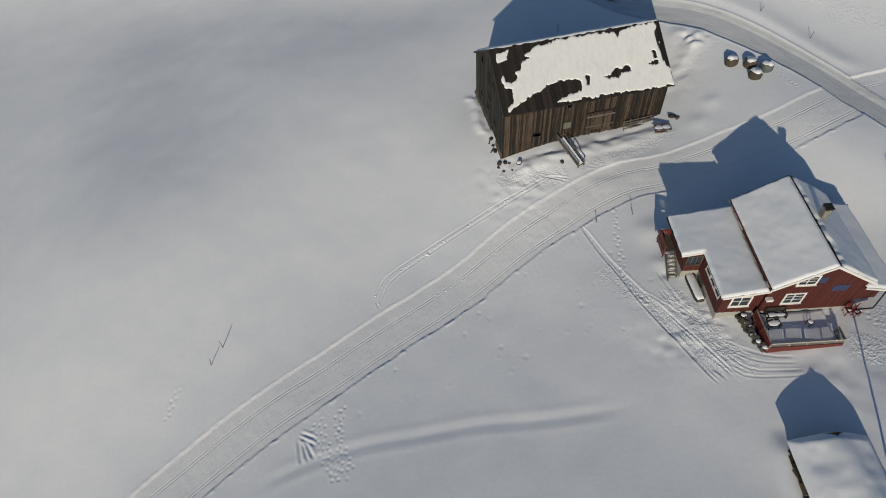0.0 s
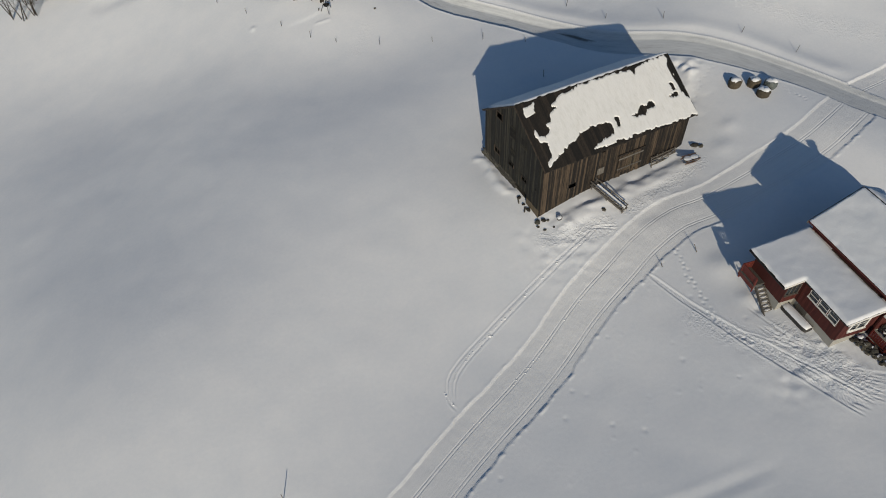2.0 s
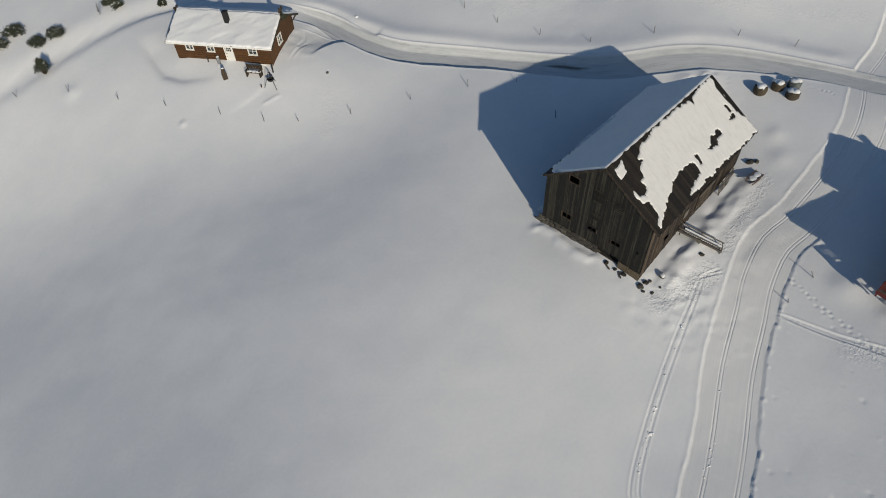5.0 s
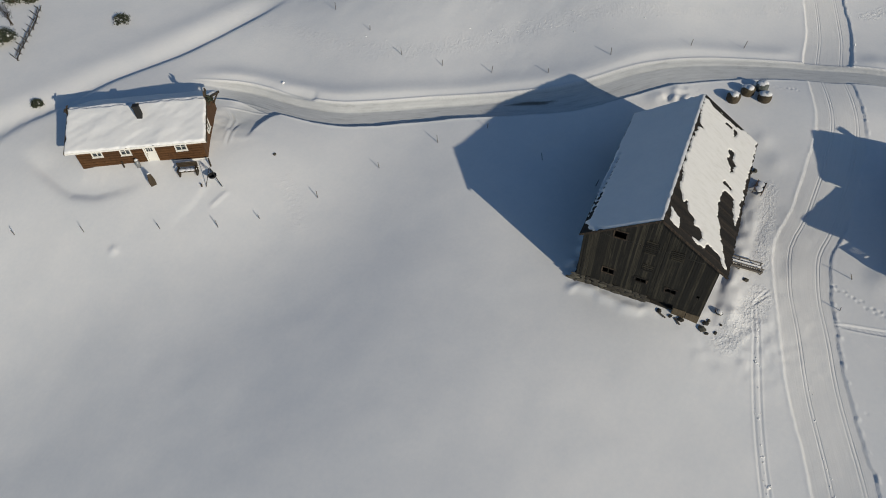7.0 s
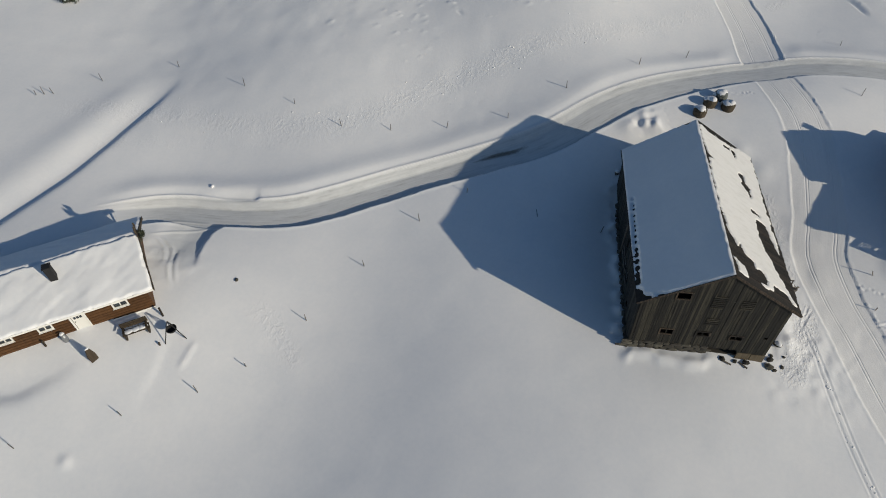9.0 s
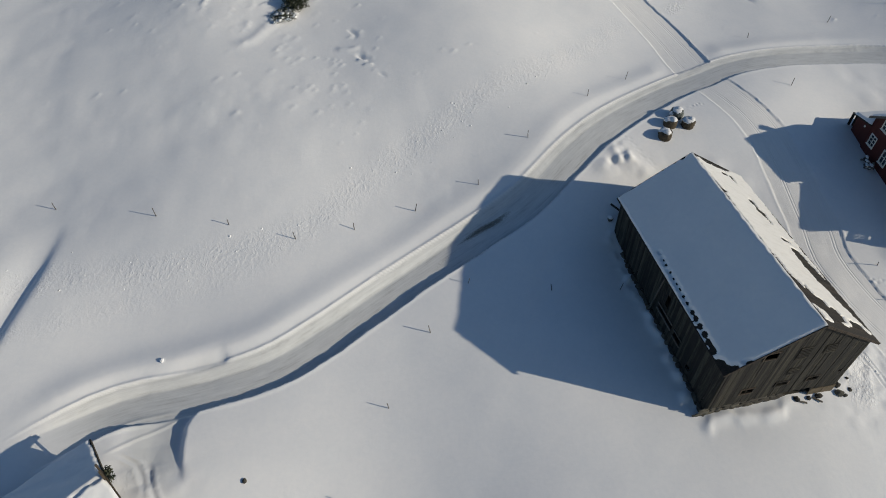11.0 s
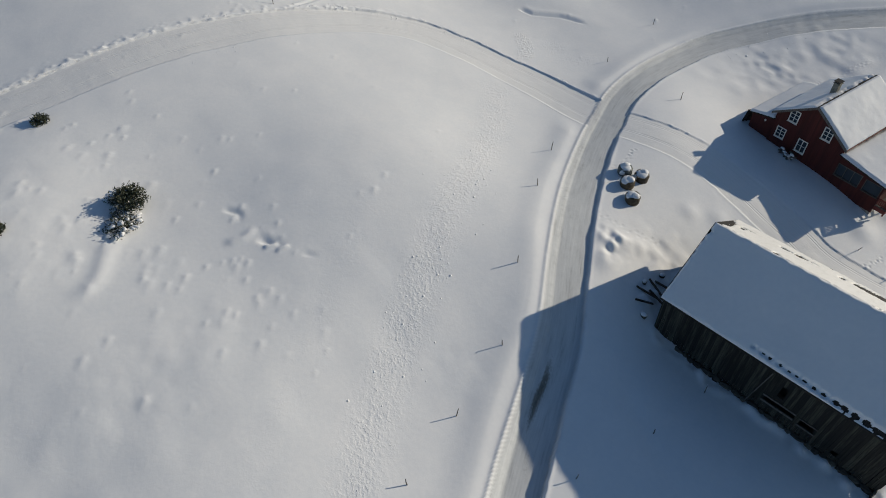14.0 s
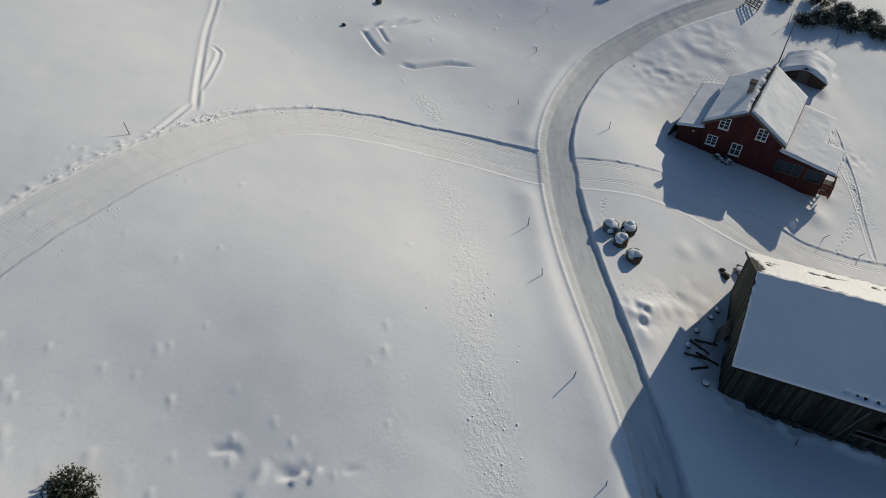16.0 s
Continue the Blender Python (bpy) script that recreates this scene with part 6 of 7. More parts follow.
def cabin():
    root = thing("cabin", CABIN, "long low ochre-brown log cabin with a snow-covered roof", "cabin")
    L, D, low = 9.85, 6.3, 3.0
    eave, ridge, w = 5.5, 7.12, 3.55
    k = (ridge - eave) / w
    top = lambda p: ridge - 0.1 - k * abs(p - 3.15)
    front = [(7.92, 8.58, 4.75, 5.32), (5.72, 6.38, 4.7, 5.3), (1.35, 2.1, 4.64, 5.26)]
    panel(0, L, low, top(0), front + [(3.84, 4.56, 3.72, 5.36)], lambda a, b, c, d: slab("front_wall", (a, -0.16, c), (b, 0, d), OCHRE_WOOD, root))
    slab("back_wall", (0, -D, low), (L, -D + 0.16, top(D)), OCHRE_WOOD, root)
    for name, a, holes in (("east_wall", 0, [(2.2, 3.0, 4.55, 5.35)]), ("west_wall", L - 0.16, [])):
        panel(0.162, D - 0.162, low, top(0), holes, lambda p0, p1, c, d: slab(name, (a, -p1, c), (a + 0.16, -p0, d), OCHRE_WOOD, root))
        bm = bmesh.new()
        prism(bm, [(a, -0.162, top(0)), (a, -D + 0.162, top(0)), (a, -D + 0.162, top(D - 0.162)), (a, -3.15, top(3.15)), (a, -0.162, top(0.162))], (0.16, 0, 0))
        part("gable", bm, OCHRE_WOOD, root)
    # log courses on the front and the east gable
    for j in range(8):
        z = 3.62 + 0.235 * j
        cuts = sorted([0.0, L] + [c for h in front + [(3.84, 4.56, 3.72, 5.36)] if h[2] - 0.1 < z < h[3] + 0.1 for c in (h[0] - 0.1, h[1] + 0.1)])
        for a, b in zip(cuts[::2], cuts[1::2]):
            beam("log_course", (a, 0.012, z), (b, 0.012, z), 0.19, 0.05, OCHRE_WOOD, root, turn=math.pi / 2)
    slab("foundation", (0.05, -D + 0.05, 2.4), (L - 0.05, 0.02, 3.58), STONE, root)
    slab("sill_board", (-0.02, 0.003, 3.56), (L + 0.02, 0.06, 3.66), WHITE_PAINT, root)
    for a, b, c, d in front:
        window(root, pose(b, 0.0, c, 0, 0, 180), b - a, d - c, 2, 2, None, 0.09, 0.06)
    window(root, pose(0, -3.0, 4.55, 0, 0, -90) @ pose(-0.8, 0, 0), 0.8, 0.8, 2, 2, None, 0.09, 0.05)
    door = new("door")
    door.parent = root
    slab("leaf", (3.86, -0.05, 3.74), (4.54, 0.0, 5.34), WHITE_PAINT, door, 0.005, None, "white door with a small window")
    slab("pane", (3.96, 0.0, 4.75), (4.44, 0.012, 5.25), GLASS, door)
    for x in (4.115, 4.285):
        slab("glazing_bar", (x - 0.015, 0.013, 4.75), (x + 0.015, 0.025, 5.25), WHITE_PAINT, door)
    slab("glazing_bar", (3.96, 0.026, 4.985), (4.44, 0.036, 5.015), WHITE_PAINT, door)
    for x in (3.74, 4.56):
        slab("casing", (x, 0.0, 3.72), (x + 0.10, 0.06, 5.4), WHITE_PAINT, door)
    slab("handle", (4.44, 0.001, 4.5), (4.48, 0.05, 4.56), CHIMNEY, door)
    slab("doorstep", (3.6, 0.02, 3.35), (4.8, 0.6, 3.6), GREY_WOOD, root, 0.01)
    roof = new("roof")
    roof.parent = root
    for s in (-1, 1):
        bm = bmesh.new()
        prism(bm, [(-0.5, -3.15, ridge), (L + 0.53, -3.15, ridge), (L + 0.53, -3.15 + s * w, eave), (-0.5, -3.15 + s * w, eave)], (0, 0, -0.10))
        part("deck", bm, ROOF_WOOD, roof)
        beam("eave_board", (-0.5, -3.15 + s * (w + 0.02), eave - 0.04), (L + 0.53, -3.15 + s * (w + 0.02), eave - 0.04), 0.04, 0.14, WHITE_PAINT if s > 0 else GREY_WOOD, roof, turn=math.pi / 2 * 0)
        for a in (-0.53, L + 0.55):
            beam("bargeboard", (a, -3.15, ridge - 0.05), (a, -3.15 + s * (w + 0.05), eave - 0.06), 0.05, 0.2, CARVED, roof)
        snow_sheet("roof_snow", (-0.5, -3.15 - s * 0.06, ridge - 0.01), (1, 0, 0), (0, s, -k), L + 1.03, (w + 0.06) * math.hypot(1, k), 0.24, root, None, 0.08, 60 + s, 0.06, folds=0.12)
    # carved finial where the bargeboards cross, and a shorter one at the other end
    for a, h in ((-0.56, 0.85), (L + 0.58, 0.3)):
        for s in (-1, 1):
            bm = bmesh.new()
            prism(bm, [(a, -3.15 - s * 0.25, ridge - 0.25), (a, -3.15 - s * 0.02, ridge - 0.1), (a, -3.15 + s * 0.28, ridge + 0.45 * h), (a, -3.15 + s * 0.5, ridge + 0.5 * h), (a, -3.15 + s * 0.42, ridge + 0.75 * h), (a, -3.15 + s * 0.2, ridge + h), (a, -3.15 + s * 0.02, ridge + 0.6 * h), (a, -3.15 - s * 0.3, ridge + 0.05)], (0.06 * (1 + s * 0.1), 0, 0))
            part("finial", bm, CARVED, roof)
    # a bundle of spruce sprays tied to the gable's peak
    bm = bmesh.new()
    dice = random.Random(9)
    for i in range(9):
        tip = Vector((-0.62 + dice.gauss(0, 0.1), -3.15 + dice.gauss(0, 0.36), ridge - 0.1 + dice.gauss(0, 0.3)))
        needles(bm, (-0.58, -3.15, ridge - 0.25), tip, 34, 0.06, 0.15, dice, 0)
    tagged(part("spruce_sprays", bm, JUNIPER, root, "dark green spruce sprays"), kind="stuff")
    beam("bracket", (-0.1, -5.7, 5.0), (-0.5, -6.3, 5.6), 0.09, 0.12, CARVED, root)
    stack = new("chimney")
    stack.parent = root
    slab("shaft", (4.42, -2.2, 6.2), (4.84, -1.75, 7.78), CHIMNEY, stack, 0.02)
    slab("collar", (4.38, -2.24, 7.7), (4.88, -1.71, 7.8), CHIMNEY, stack, 0.02)
    return root


CARVED = wood_material("dark_carved_wood", (0.02, 0.015, 0.01), (0.05, 0.035, 0.02), (0.10, 0.07, 0.04))
cabin()


def picnic_bench():
    gz = cabin_ground(1.35, -1.5)
    root = thing("picnic_bench", at_cabin(1.35, -1.45, gz, 180), "snow-piled dark timber bench before the cabin", "bench")
    for i in range(3):
        slab("seat_plank", (-0.8, -0.25 + 0.17 * i, 0.42), (0.8, -0.1 + 0.17 * i, 0.47), CARVED, root)
    for i in range(3):
        slab("back_plank", (-0.8, 0.3, 0.55 + 0.16 * i), (0.8, 0.34, 0.68 + 0.16 * i), CARVED, root)
    for x in (-0.68, 0.68):
        slab("end_frame", (x - 0.05, -0.28, 0), (x + 0.05, 0.28, 0.42), CARVED, root)
        slab("back_post", (x - 0.05, 0.285, 0), (x + 0.05, 0.298, 1.0), CARVED, root)
        slab("armrest", (x - 0.06, -0.3, 0.62), (x + 0.06, 0.28, 0.67), CARVED, root)
    bm = bmesh.new()
    for i in range(3):
        snow_cap(bm, -0.42 + 0.42 * i, 0, 0.471, 0.3, 0.2, 0.09, i)
    part("snow", bm, SNOW, root)


picnic_bench()


def fire_pan():
    gz = cabin_ground(-0.66, -2.3)
    root = thing("fire_pan", at_cabin(-0.66, -2.3, gz), "black round fire pan hung from a tripod", "fire pan")
    for i in range(3):
        a = 2 * math.pi * i / 3 + 0.4
        beam("leg", (0.75 * math.cos(a), 0.75 * math.sin(a), -0.05), (0.04 * math.cos(a), 0.04 * math.sin(a), 1.55), 0.05, 0.05, CHIMNEY, root)
    bm = bmesh.new()
    rows = []
    for i in range(5):
        t = i / 4
        rows.append([bm.verts.new((0.34 * math.sin(0.3 + 1.27 * t) * math.cos(b), 0.34 * math.sin(0.3 + 1.27 * t) * math.sin(b), 0.85 - 0.3 * math.cos(0.3 + 1.27 * t))) for b in (2 * math.pi * j / 16 for j in range(16))])
    for a, b in zip(rows, rows[1:]):
        for j in range(16):
            bm.faces.new((a[j], a[(j + 1) % 16], b[(j + 1) % 16], b[j]))
    bm.faces.new(rows[0][::-1])
    part("pan", bm, CHIMNEY, root)
    beam("chain", (0, 0, 0.9), (0, 0, 1.5), 0.025, 0.025, CHIMNEY, root)


fire_pan()


def carved_board(a, p):
    gz = cabin_ground(a, p)
    root = thing("standing_board", at_cabin(a, p, gz, 25), "brown tapered wooden board standing in the snow", "board")
    bm = bmesh.new()
    prism(bm, [(-0.22, 0, -0.2), (0.22, 0, -0.2), (0.26, 0, 0.5), (0.12, 0, 1.15), (-0.12, 0, 1.15), (-0.24, 0, 0.5)], (0, 0.1, 0))
    bmesh.ops.bevel(bm, geom=bm.edges[:], offset=0.02, segments=1, affect="EDGES")
    part("board", bm, CARVED, root)
    bm = bmesh.new()
    snow_cap(bm, 0, 0.05, 1.152, 0.13, 0.06, 0.08, 2)
    part("snow_cap", bm, SNOW, root)


carved_board(4.05, -2.2)


def barrel():
    gz = cabin_ground(5.4, -0.5)
    # a small snow-capped barrel by the wall, shaped as a necked can
    root = thing("barrel_can", at_cabin(5.35, -0.45, gz), "small grey churn with snow on its lid", "churn")
    bm = bmesh.new()
    rows = []
    for z, r in ((0, 0.17), (0.45, 0.18), (0.55, 0.12), (0.62, 0.12), (0.64, 0.14), (0.68, 0.14)):
        rows.append([bm.verts.new((r * math.cos(b), r * math.sin(b), z)) for b in (2 * math.pi * j / 14 for j in range(14))])
    for a, b in zip(rows, rows[1:]):
        for j in range(14):
            bm.faces.new((a[j], a[(j + 1) % 14], b[(j + 1) % 14], b[j]))
    bm.faces.new(rows[-1])
    part("can", bm, material("dull_grey_tin", (0.3, 0.31, 0.32), 0.5, 0.6), root)
    bm = bmesh.new()
    snow_cap(bm, 0, 0, 0.681, 0.15, 0.15, 0.1, 3)
    part("snow_cap", bm, SNOW, root)


barrel()
for a, p, h in ((6.55, -0.35, 0.55), (-0.25, -0.75, 0.8), (0.35, -2.6, 0.25)):
    x, y, z = at_cabin(a, p, 0).translation
    z = ground_at(x, y)
    plank_thing("short_post", (x, y, z - 0.1), (x + 0.05, y, z + h), 0.1, 0.1, "short dark post beside the cabin", "post", CARVED, "posts by the cabin")


# ---- out in the snow: fence stakes, bales, bushes ----
def stake(x, y, h, lean, turn, seed):
    dice = random.Random(seed)
    z = ground_at(x, y)
    root = thing("fence_stake", pose(x, y, z) @ Matrix.Rotation(radians(turn), 4, "Z") @ Matrix.Rotation(radians(lean), 4, "X"), "weathered grey fence stake standing in snow", "stake", "fence stakes in the field")
    bm = bmesh.new()
    rows = []
    for i in range(4):
        t = i / 3
        r = 0.034 - 0.010 * t
        ox, oy = 0.03 * math.sin(3 * t + seed), 0.02 * math.sin(2 * t + 2 * seed)
        rows.append([bm.verts.new((ox + r * math.cos(b) * dice.uniform(0.85, 1.15), oy + r * math.sin(b), -0.25 + (h + 0.25) * t)) for b in (math.pi * j / 3 for j in range(6))])
    for a, b in zip(rows, rows[1:]):
        for j in range(6):
            bm.faces.new((a[j], a[(j + 1) % 6], b[(j + 1) % 6], b[j]))
    bm.faces.new(rows[-1])
    part("stick", bm, GREY_WOOD, root)
    if seed % 4 == 0:
        bm = bmesh.new()
        snow_cap(bm, 0, 0, h - 0.005, 0.035, 0.035, 0.04, seed)
        part("snow_cap", bm, SNOW, root)


STAKES = [(-25.47, 64.13), (-20.67, 59.27), (-17.01, 54.42), (-14.4, 49), (-12, 44), (-9.3, 38.8), (-7.2, 35), (-5, 32.7), (-1, 29.9), (4, 27), (8.3, 23.6), (11.5, 20.3), (10.2, 14.8), (16.75, 56.74), (16.48, 57.35), (16.21, 57.88), (19.47, 53.77), (22.4, 47.9), (20, 40.7), (18.4, 35.8), (16.7, 31.4), (17.1, 27.3), (18.2, 22.7), (19.4, 17.7), (22.5, 12.9), (26.3, 6.6), (28.6, 2.2), (34.3, -13.1), (35.6, -22.8), (36.7, -30), (26, -12.5)]
for i, (x, y) in enumerate(STAKES):
    stake(x, y, (0.7, 0.6, 0.75, 0.55)[i % 4] if i != 12 else 0.75, (4, -6, 8, 2, -3)[i % 5], 47 * i % 360, i + 1)
for i, (x, y, h, lean, turn) in enumerate(((8.0, -9.2, 0.75, 28, 200), (5.3, -8.8, 0.5, 20, 220), (-25.6, -10.0, 1.0, 5, 30), (-26.55, -11.2, 0.8, 12, 120), (9.6, 9.9, 0.7, 10, 40), (55.7, 8.9, 0.9, 25, 60), (12.6, -39.3, 1.2, 5, 10), (7.6, -38.2, 1.3, 6, 70))):
    stake(x, y, h, lean, turn, i + 60)


def bale(x, y, seed, green=False):
    z = ground_at(x, y)
    root = thing("hay_bale", pose(x, y, z - 0.05, 0, 0, 40 * seed), "round dark hay bale capped with snow" if not green else "round grey-wrapped hay bale capped with snow", "hay bale", "hay bales by the road")
    bm = bmesh.new()
    rows = []
    dice = random.Random(seed)
    for i, (zz, r) in enumerate(((-0.1, 0.5), (0.05, 0.53), (0.2, 0.54), (0.34, 0.55), (0.48, 0.54), (0.58, 0.52), (0.64, 0.44))):
        rows.append([bm.verts.new((r * (1 + dice.uniform(-0.06, 0.06)) * math.cos(b), r * (1 + dice.uniform(-0.06, 0.06)) * math.sin(b), zz + dice.uniform(-0.02, 0.02))) for b in (2 * math.pi * j / 22 for j in range(22))])
    for a, b in zip(rows, rows[1:]):
        for j in range(22):
            bm.faces.new((a[j], a[(j + 1) % 22], b[(j + 1) % 22], b[j]))
    bm.faces.new(rows[-1])
    part("bale", bm, GREEN_WRAP if green else HAY, root)
    bm = bmesh.new()
    snow_cap(bm, 0.03, 0, 0.55, 0.53, 0.48, 0.19, seed)
    snow_cap(bm, -0.15, 0.12, 0.6, 0.3, 0.34, 0.22, seed + 20)
    snow_cap(bm, 0.2, -0.3, 0.3, 0.25, 0.3, 0.34, seed + 40)
    part("snow_cap", bm, SNOW, root)


HAY = wood_material("dark_damp_hay", (0.03, 0.024, 0.016), (0.09, 0.07, 0.045), (0.2, 0.16, 0.10), "X", 2.0, 0.8)
GREEN_WRAP = material("faded_grey_wrap", (0.10, 0.115, 0.11), 0.5)
for i, (x, y) in enumerate(((21.2, 1.9), (22.35, 0.95), (22.05, -0.45), (23.25, 0.0))):
    bale(x, y, i + 1, i == 3)


def bush(x, y, r, h, snowy, seed, label):
    dice = random.Random(seed)
    z = ground_at(x, y) - 0.05
    root = thing("bush", pose(x, y, z, 0, 0, dice.uniform(0, 360)), label, "bush")
    twigs, crown, snow = bmesh.new(), bmesh.new(), bmesh.new()
    count = int(26 + 22 * r)
    for i in range(count):
        a, t = dice.uniform(0, 6.283), dice.random() ** 0.6
        tip = Vector((r * t * math.cos(a), r * t * math.sin(a), h * (1.05 - 0.75 * t * t) * dice.uniform(0.75, 1.1)))
        base = Vector((0.15 * r * math.cos(a), 0.15 * r * math.sin(a), 0))
        mid = base.lerp(tip, 0.5) + Vector((0, 0, 0.12 * h))
        for p, q, w0, w1 in ((base, mid, 0.028, 0.018), (mid, tip, 0.018, 0.006)):
            d = (q - p).normalized()
            s = d.orthogonal().normalized()
            o = d.cross(s)
            lo = [twigs.verts.new(p + w0 * (s * math.cos(b) + o * math.sin(b))) for b in (0, 2.09, 4.19)]
            hi = [twigs.verts.new(q + w1 * (s * math.cos(b) + o * math.sin(b))) for b in (0, 2.09, 4.19)]
            for j in range(3):
                twigs.faces.new((lo[j], lo[(j + 1) % 3], hi[(j + 1) % 3], hi[j]))
        needles(crown, mid, tip, 58 if snowy < 1 else 22, 0.10 * r ** 0.5 + 0.03, 0.15, dice, 0)
        dusted = dice.random() < snowy
        needles(crown, mid, tip, 6 if dusted else 1, 0.10 * r ** 0.5 + 0.02, 0.13, dice, 1)
        if dusted and (i % 2 or snowy > 1):
            snow_cap(snow, tip.x, tip.y, tip.z - 0.03, *(q * (1 if snowy < 1 else 1.5) for q in (dice.uniform(0.07, 0.2), dice.uniform(0.06, 0.14), dice.uniform(0.05, 0.09))), i, a)
    tagged(part("twigs", twigs, CARVED, root), kind="stuff")
    tagged(part("crown", crown, (JUNIPER, SNOW), root), kind="stuff")
    if len(snow.verts):
        tagged(part("snow", snow, SNOW, root), kind="stuff")
    else:
        snow.free()
    return root


BUSHES = [(41, 29.4, 1.25, 1.1, 0.15), (39.5, 30.5, 1.1, 0.55, 1.3), (45.2, 39.5, 0.5, 0.65, 0.1), (42.8, 36.1, 0.32, 0.4, 0.3), (59.3, 41.1, 1.0, 0.7, 0.5), (56.6, 37.9, 1.1, 0.6, 0.7), (54.8, 37.1, 0.9, 0.5, 0.7), (51.4, 30.5, 0.5, 0.35, 0.5), (50.1, 43.9, 0.5, 0.5, 0.4), (8.95, 58.89, 0.8, 0.45, 0.6), (30.2, 62.0, 1.0, 0.6, 0.9), (-4.01, 56.26, 0.4, 0.45, 0.4), (-1.29, 67.43, 0.9, 0.7, 0.5), (0.08, 65.8, 0.6, 0.5, 0.8), (-7.55, 59.59, 0.7, 0.9, 0.3), (-7.84, 61.19, 0.4, 0.4, 0.4), (-33.39, 71.29, 1.5, 1.3, 0.3), (-31.62, 70.49, 1.8, 1.5, 0.4), (-30.29, 67.74, 0.9, 0.7, 0.4), (-29.39, 69.11, 1.5, 1.3, 0.4), (-28.05, 70.13, 1.5, 1.2, 0.5), (-26.47, 68.18, 0.8, 0.6, 0.6), (1.1, 65.46, 1.2, 1.0, 0.5), (5.99, 70, 0.9, 0.7, 0.8), (6.95, 68.77, 0.6, 0.5, 0.8),
          (-21, 68.55, 1.7, 1.6, 0.7), (-22.68, 70.75, 1.9, 1.7, 0.7), (-18.44, 66.53, 1.0, 0.8, 0.5), (-15.62, 62.94, 0.9, 0.6, 0.5), (-13.81, 61.97, 1.0, 0.7, 0.5), (-17.2, 58.91, 0.75, 1.5, 0.1), (-24.02, 68.57, 1.0, 0.6, 0.8), (-16.46, 66.7, 1.2, 0.8, 0.5), (-25.64, 69.44, 1.3, 0.9, 0.7),
          (11, -40.2, 1.3, 1.0, 0.6), (9.2, -41.5, 1.6, 1.4, 0.6), (7.4, -43.6, 1.7, 1.6, 0.6), (6.3, -42.2, 1.5, 1.2, 0.6), (4.6, -44.3, 1.7, 1.5, 0.6), (3.4, -42.7, 1.4, 1.0, 0.6), (9.5, -45.5, 1.7, 1.6, 0.6), (1.8, -43.5, 1.3, 0.9, 0.6), (13.2, -44, 1.5, 1.2, 0.6), (31.2, -35.8, 0.5, 0.5, 0.3)]
for i, (x, y, r, h, s) in enumerate(BUSHES):
    bush(x, y, r, h, s, 100 + i, "dark juniper bush, its sprays poking through snow" if s < 0.35 else "low juniper bush weighed down with snow")
for i, (x, y, s) in enumerate(((53.5, -23.5, 0.8), (9.0, 39.9, 0.35), (0.8, 35.1, 0.3), (54.2, -17.3, 0.5))):
    bm = bmesh.new()
    stone_mesh(bm, (0, 0, 0), (s, s * 0.8, s * 0.7), i + 70)
    ob = part("stone", bm, STONE if i != 1 else SNOW)
    ob.matrix_world = pose(x, y, ground_at(x, y) + 0.15 * s)
    tagged(ob, "lone dark stone bare of snow in the field" if i != 1 else "block of hard snow beside the road", "stone" if i != 1 else "snow block")


def limb(bm, p, q, w0, w1):
    """A thin tapered stem with three sides."""
    d = (q - p).normalized()
    s = d.orthogonal().normalized()
    o = d.cross(s)
    lo = [bm.verts.new(p + w0 * (s * math.cos(b) + o * math.sin(b))) for b in (0, 2.09, 4.19)]
    hi = [bm.verts.new(q + w1 * (s * math.cos(b) + o * math.sin(b))) for b in (0, 2.09, 4.19)]
    for j in range(3):
        bm.faces.new((lo[j], lo[(j + 1) % 3], hi[(j + 1) % 3], hi[j]))


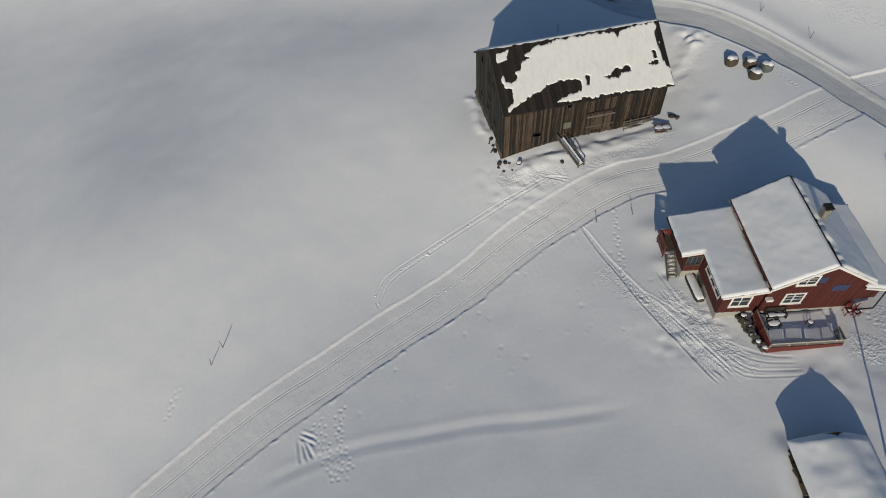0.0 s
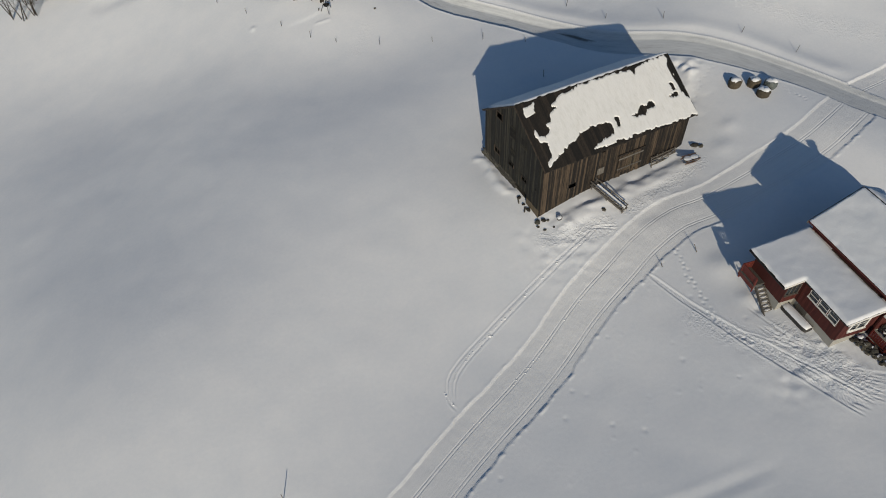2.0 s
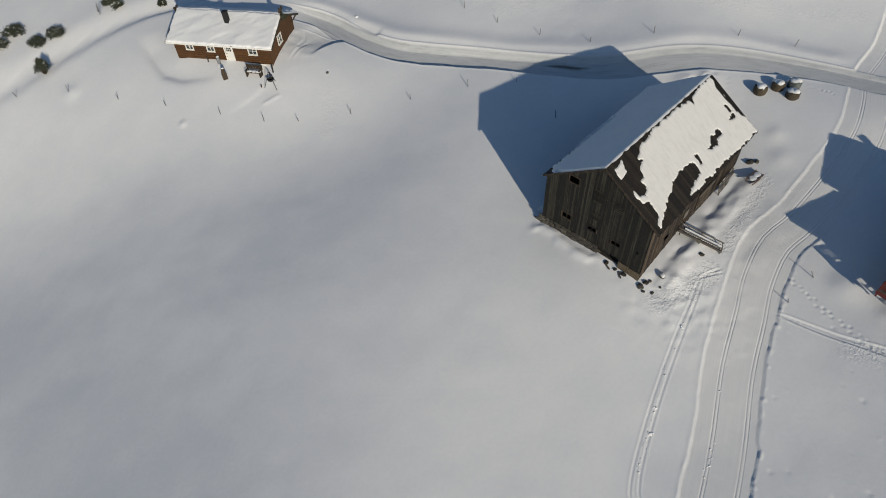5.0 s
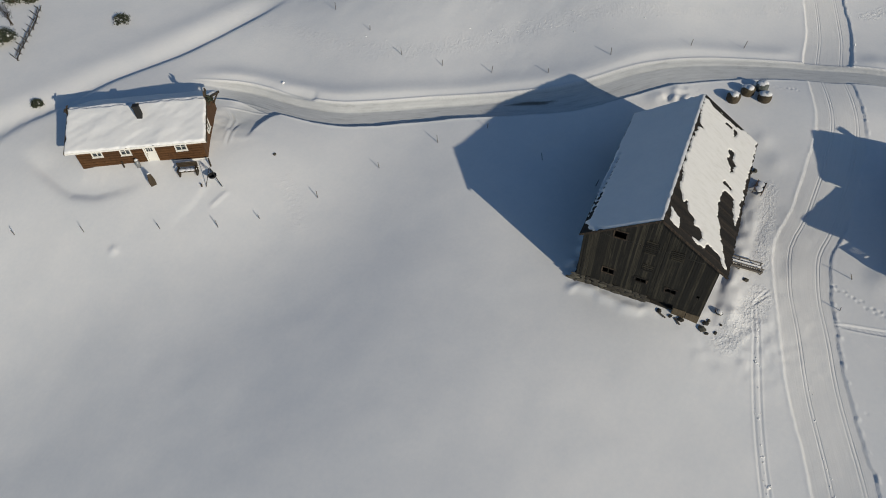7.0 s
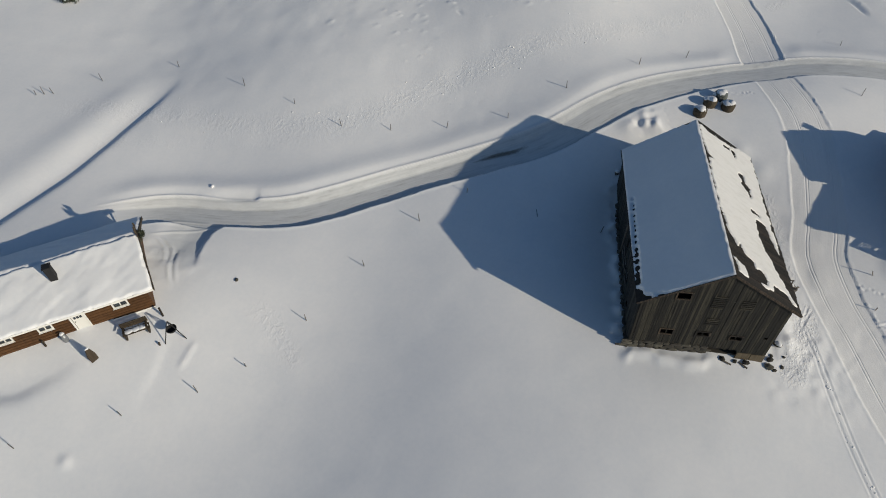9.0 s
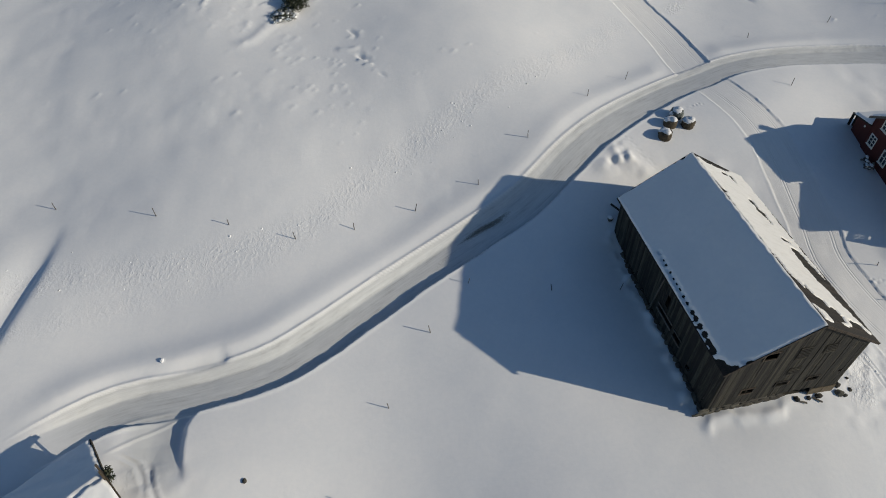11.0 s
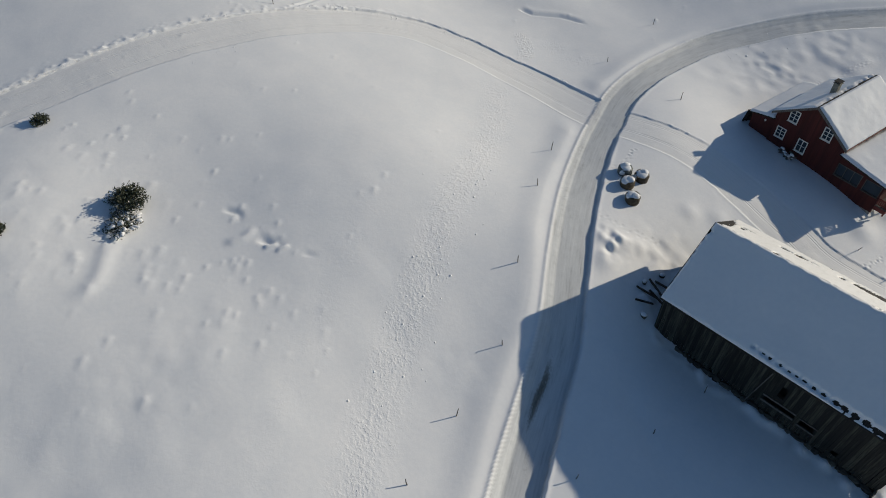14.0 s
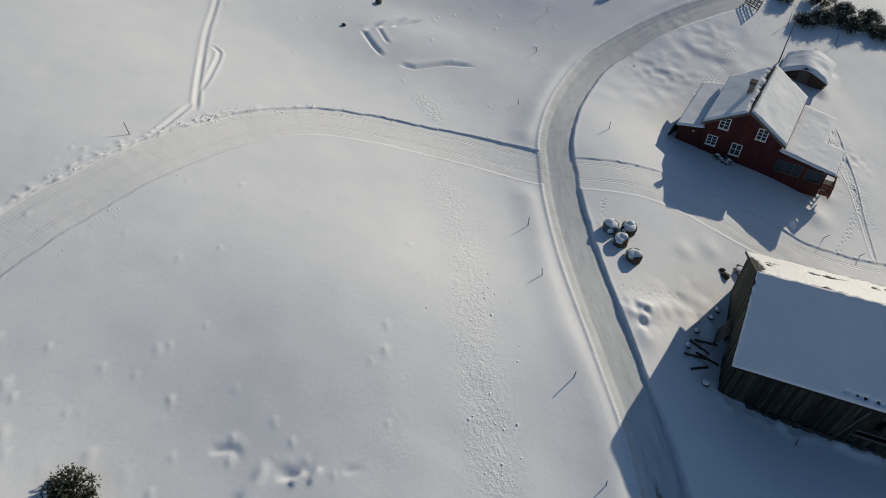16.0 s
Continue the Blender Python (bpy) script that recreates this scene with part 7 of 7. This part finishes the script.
def birch(x, y, h, stems, seed):
    """A leafless young birch: a few bent stems, limbs and a haze of twigs, some holding snow."""
    dice = random.Random(seed)
    root = thing("birch", pose(x, y, ground_at(x, y) - 0.1), "leafless young birch with dark snow-dusted twigs", "tree", "young birches")
    twigs = bmesh.new()
    for k in range(stems):
        lean = Vector((dice.gauss(0, 0.16), dice.gauss(0, 0.16), 1))
        top = h * dice.uniform(0.7, 1.05)
        foot = Vector((dice.gauss(0, 0.06 * h), dice.gauss(0, 0.06 * h), 0))
        knots = [foot + lean * top * t + Vector((dice.gauss(0, 0.02), dice.gauss(0, 0.02), 0)) * h * t for t in (0, 0.25, 0.5, 0.75, 1.0)]
        stem = bmesh.new()
        for j, (p, q) in enumerate(zip(knots, knots[1:])):
            limb(stem, p, q, 0.016 * h * (1 - 0.22 * j), 0.016 * h * (1 - 0.22 * (j + 1)))
        part("trunk", stem, CARVED, root)
        for n in range(int(7 + 2.2 * h)):
            t = dice.uniform(0.22, 1.0)
            j = min(3, int(t * 4))
            p = knots[j].lerp(knots[j + 1], t * 4 - j)
            out = Vector((dice.gauss(0, 1), dice.gauss(0, 1), dice.uniform(0.5, 1.6))).normalized() * h * (0.30 - 0.18 * t)
            limb(twigs, p, p + out, 0.005 * h * 0.6, 0.006)
            for c in range(5):
                a = p + out * dice.uniform(0.3, 1.0)
                limb(twigs, a, a + Vector((dice.gauss(0, 1), dice.gauss(0, 1), dice.uniform(0.0, 1.2))).normalized() * 0.11 * h, 0.008, 0.004)
            needles(twigs, p + out * 0.4, p + out, 5 if h > 3 else 3, 0.05 * h, 0.10, dice, 1 if n % 3 else 0)
    tagged(part("twigs", twigs, (CARVED, SNOW), root), kind="stuff")


for i, (x, y, h, n) in enumerate(((-37.7, 68.88, 5.6, 3), (-36.09, 68.6, 5.0, 4), (-39.02, 70.57, 5.4, 3), (-36.49, 71.62, 5.2, 4), (-34.92, 72.58, 4.6, 3), (-4.51, 63.92, 2.2, 4), (-7.11, 61.63, 1.5, 2), (-7.23, 64.61, 1.6, 3), (-5.28, 66.96, 1.3, 2), (3, 67.06, 2.6, 4), (-9.12, 60.26, 1.2, 2))):
    birch(x, y, h, n, 300 + i)


def rail_fence():
    """Two stacked rails held by pairs of short crossed stakes."""
    pts = [(-0.6, 62.22), (0.97, 63.21), (2.61, 64.17), (4.36, 65.3), (6.12, 66.65)]
    root = thing("rail_fence", pose(0, 0, 0), "low dark rail fence with crossed stakes half sunk in snow", "fence")
    dice = random.Random(12)
    for i in range(9):
        t = i / 8 * 4
        k = min(3, int(t))
        x = pts[k][0] + (pts[k + 1][0] - pts[k][0]) * (t - k)
        y = pts[k][1] + (pts[k + 1][1] - pts[k][1]) * (t - k)
        z = ground_at(x, y)
        for o in (-1, 1):
            n = dice.uniform(0.26, 0.42)
            beam("stake", (x - o * 0.12, y + o * 0.16, z - 0.2), (x + o * n * 0.6, y - o * n * 0.8, z + dice.uniform(0.55, 0.8)), 0.06, 0.06, CARVED, root)
    for (ax, ay), (bx, by) in zip(pts, pts[1:]):
        za, zb = ground_at(ax, ay), ground_at(bx, by)
        for h in (0.18, 0.42):
            beam("rail", (ax, ay, za + h), (bx, by, zb + h + 0.06), 0.05, 0.06, CARVED, root)


rail_fence()
gz = ground_at(16.6, -40.0)
hurdle(pose(17.3, -40.9, gz, -20, 0, 135), 1.9, "dark wooden gate panel leaning in the snow by the road", 5, 1.0)
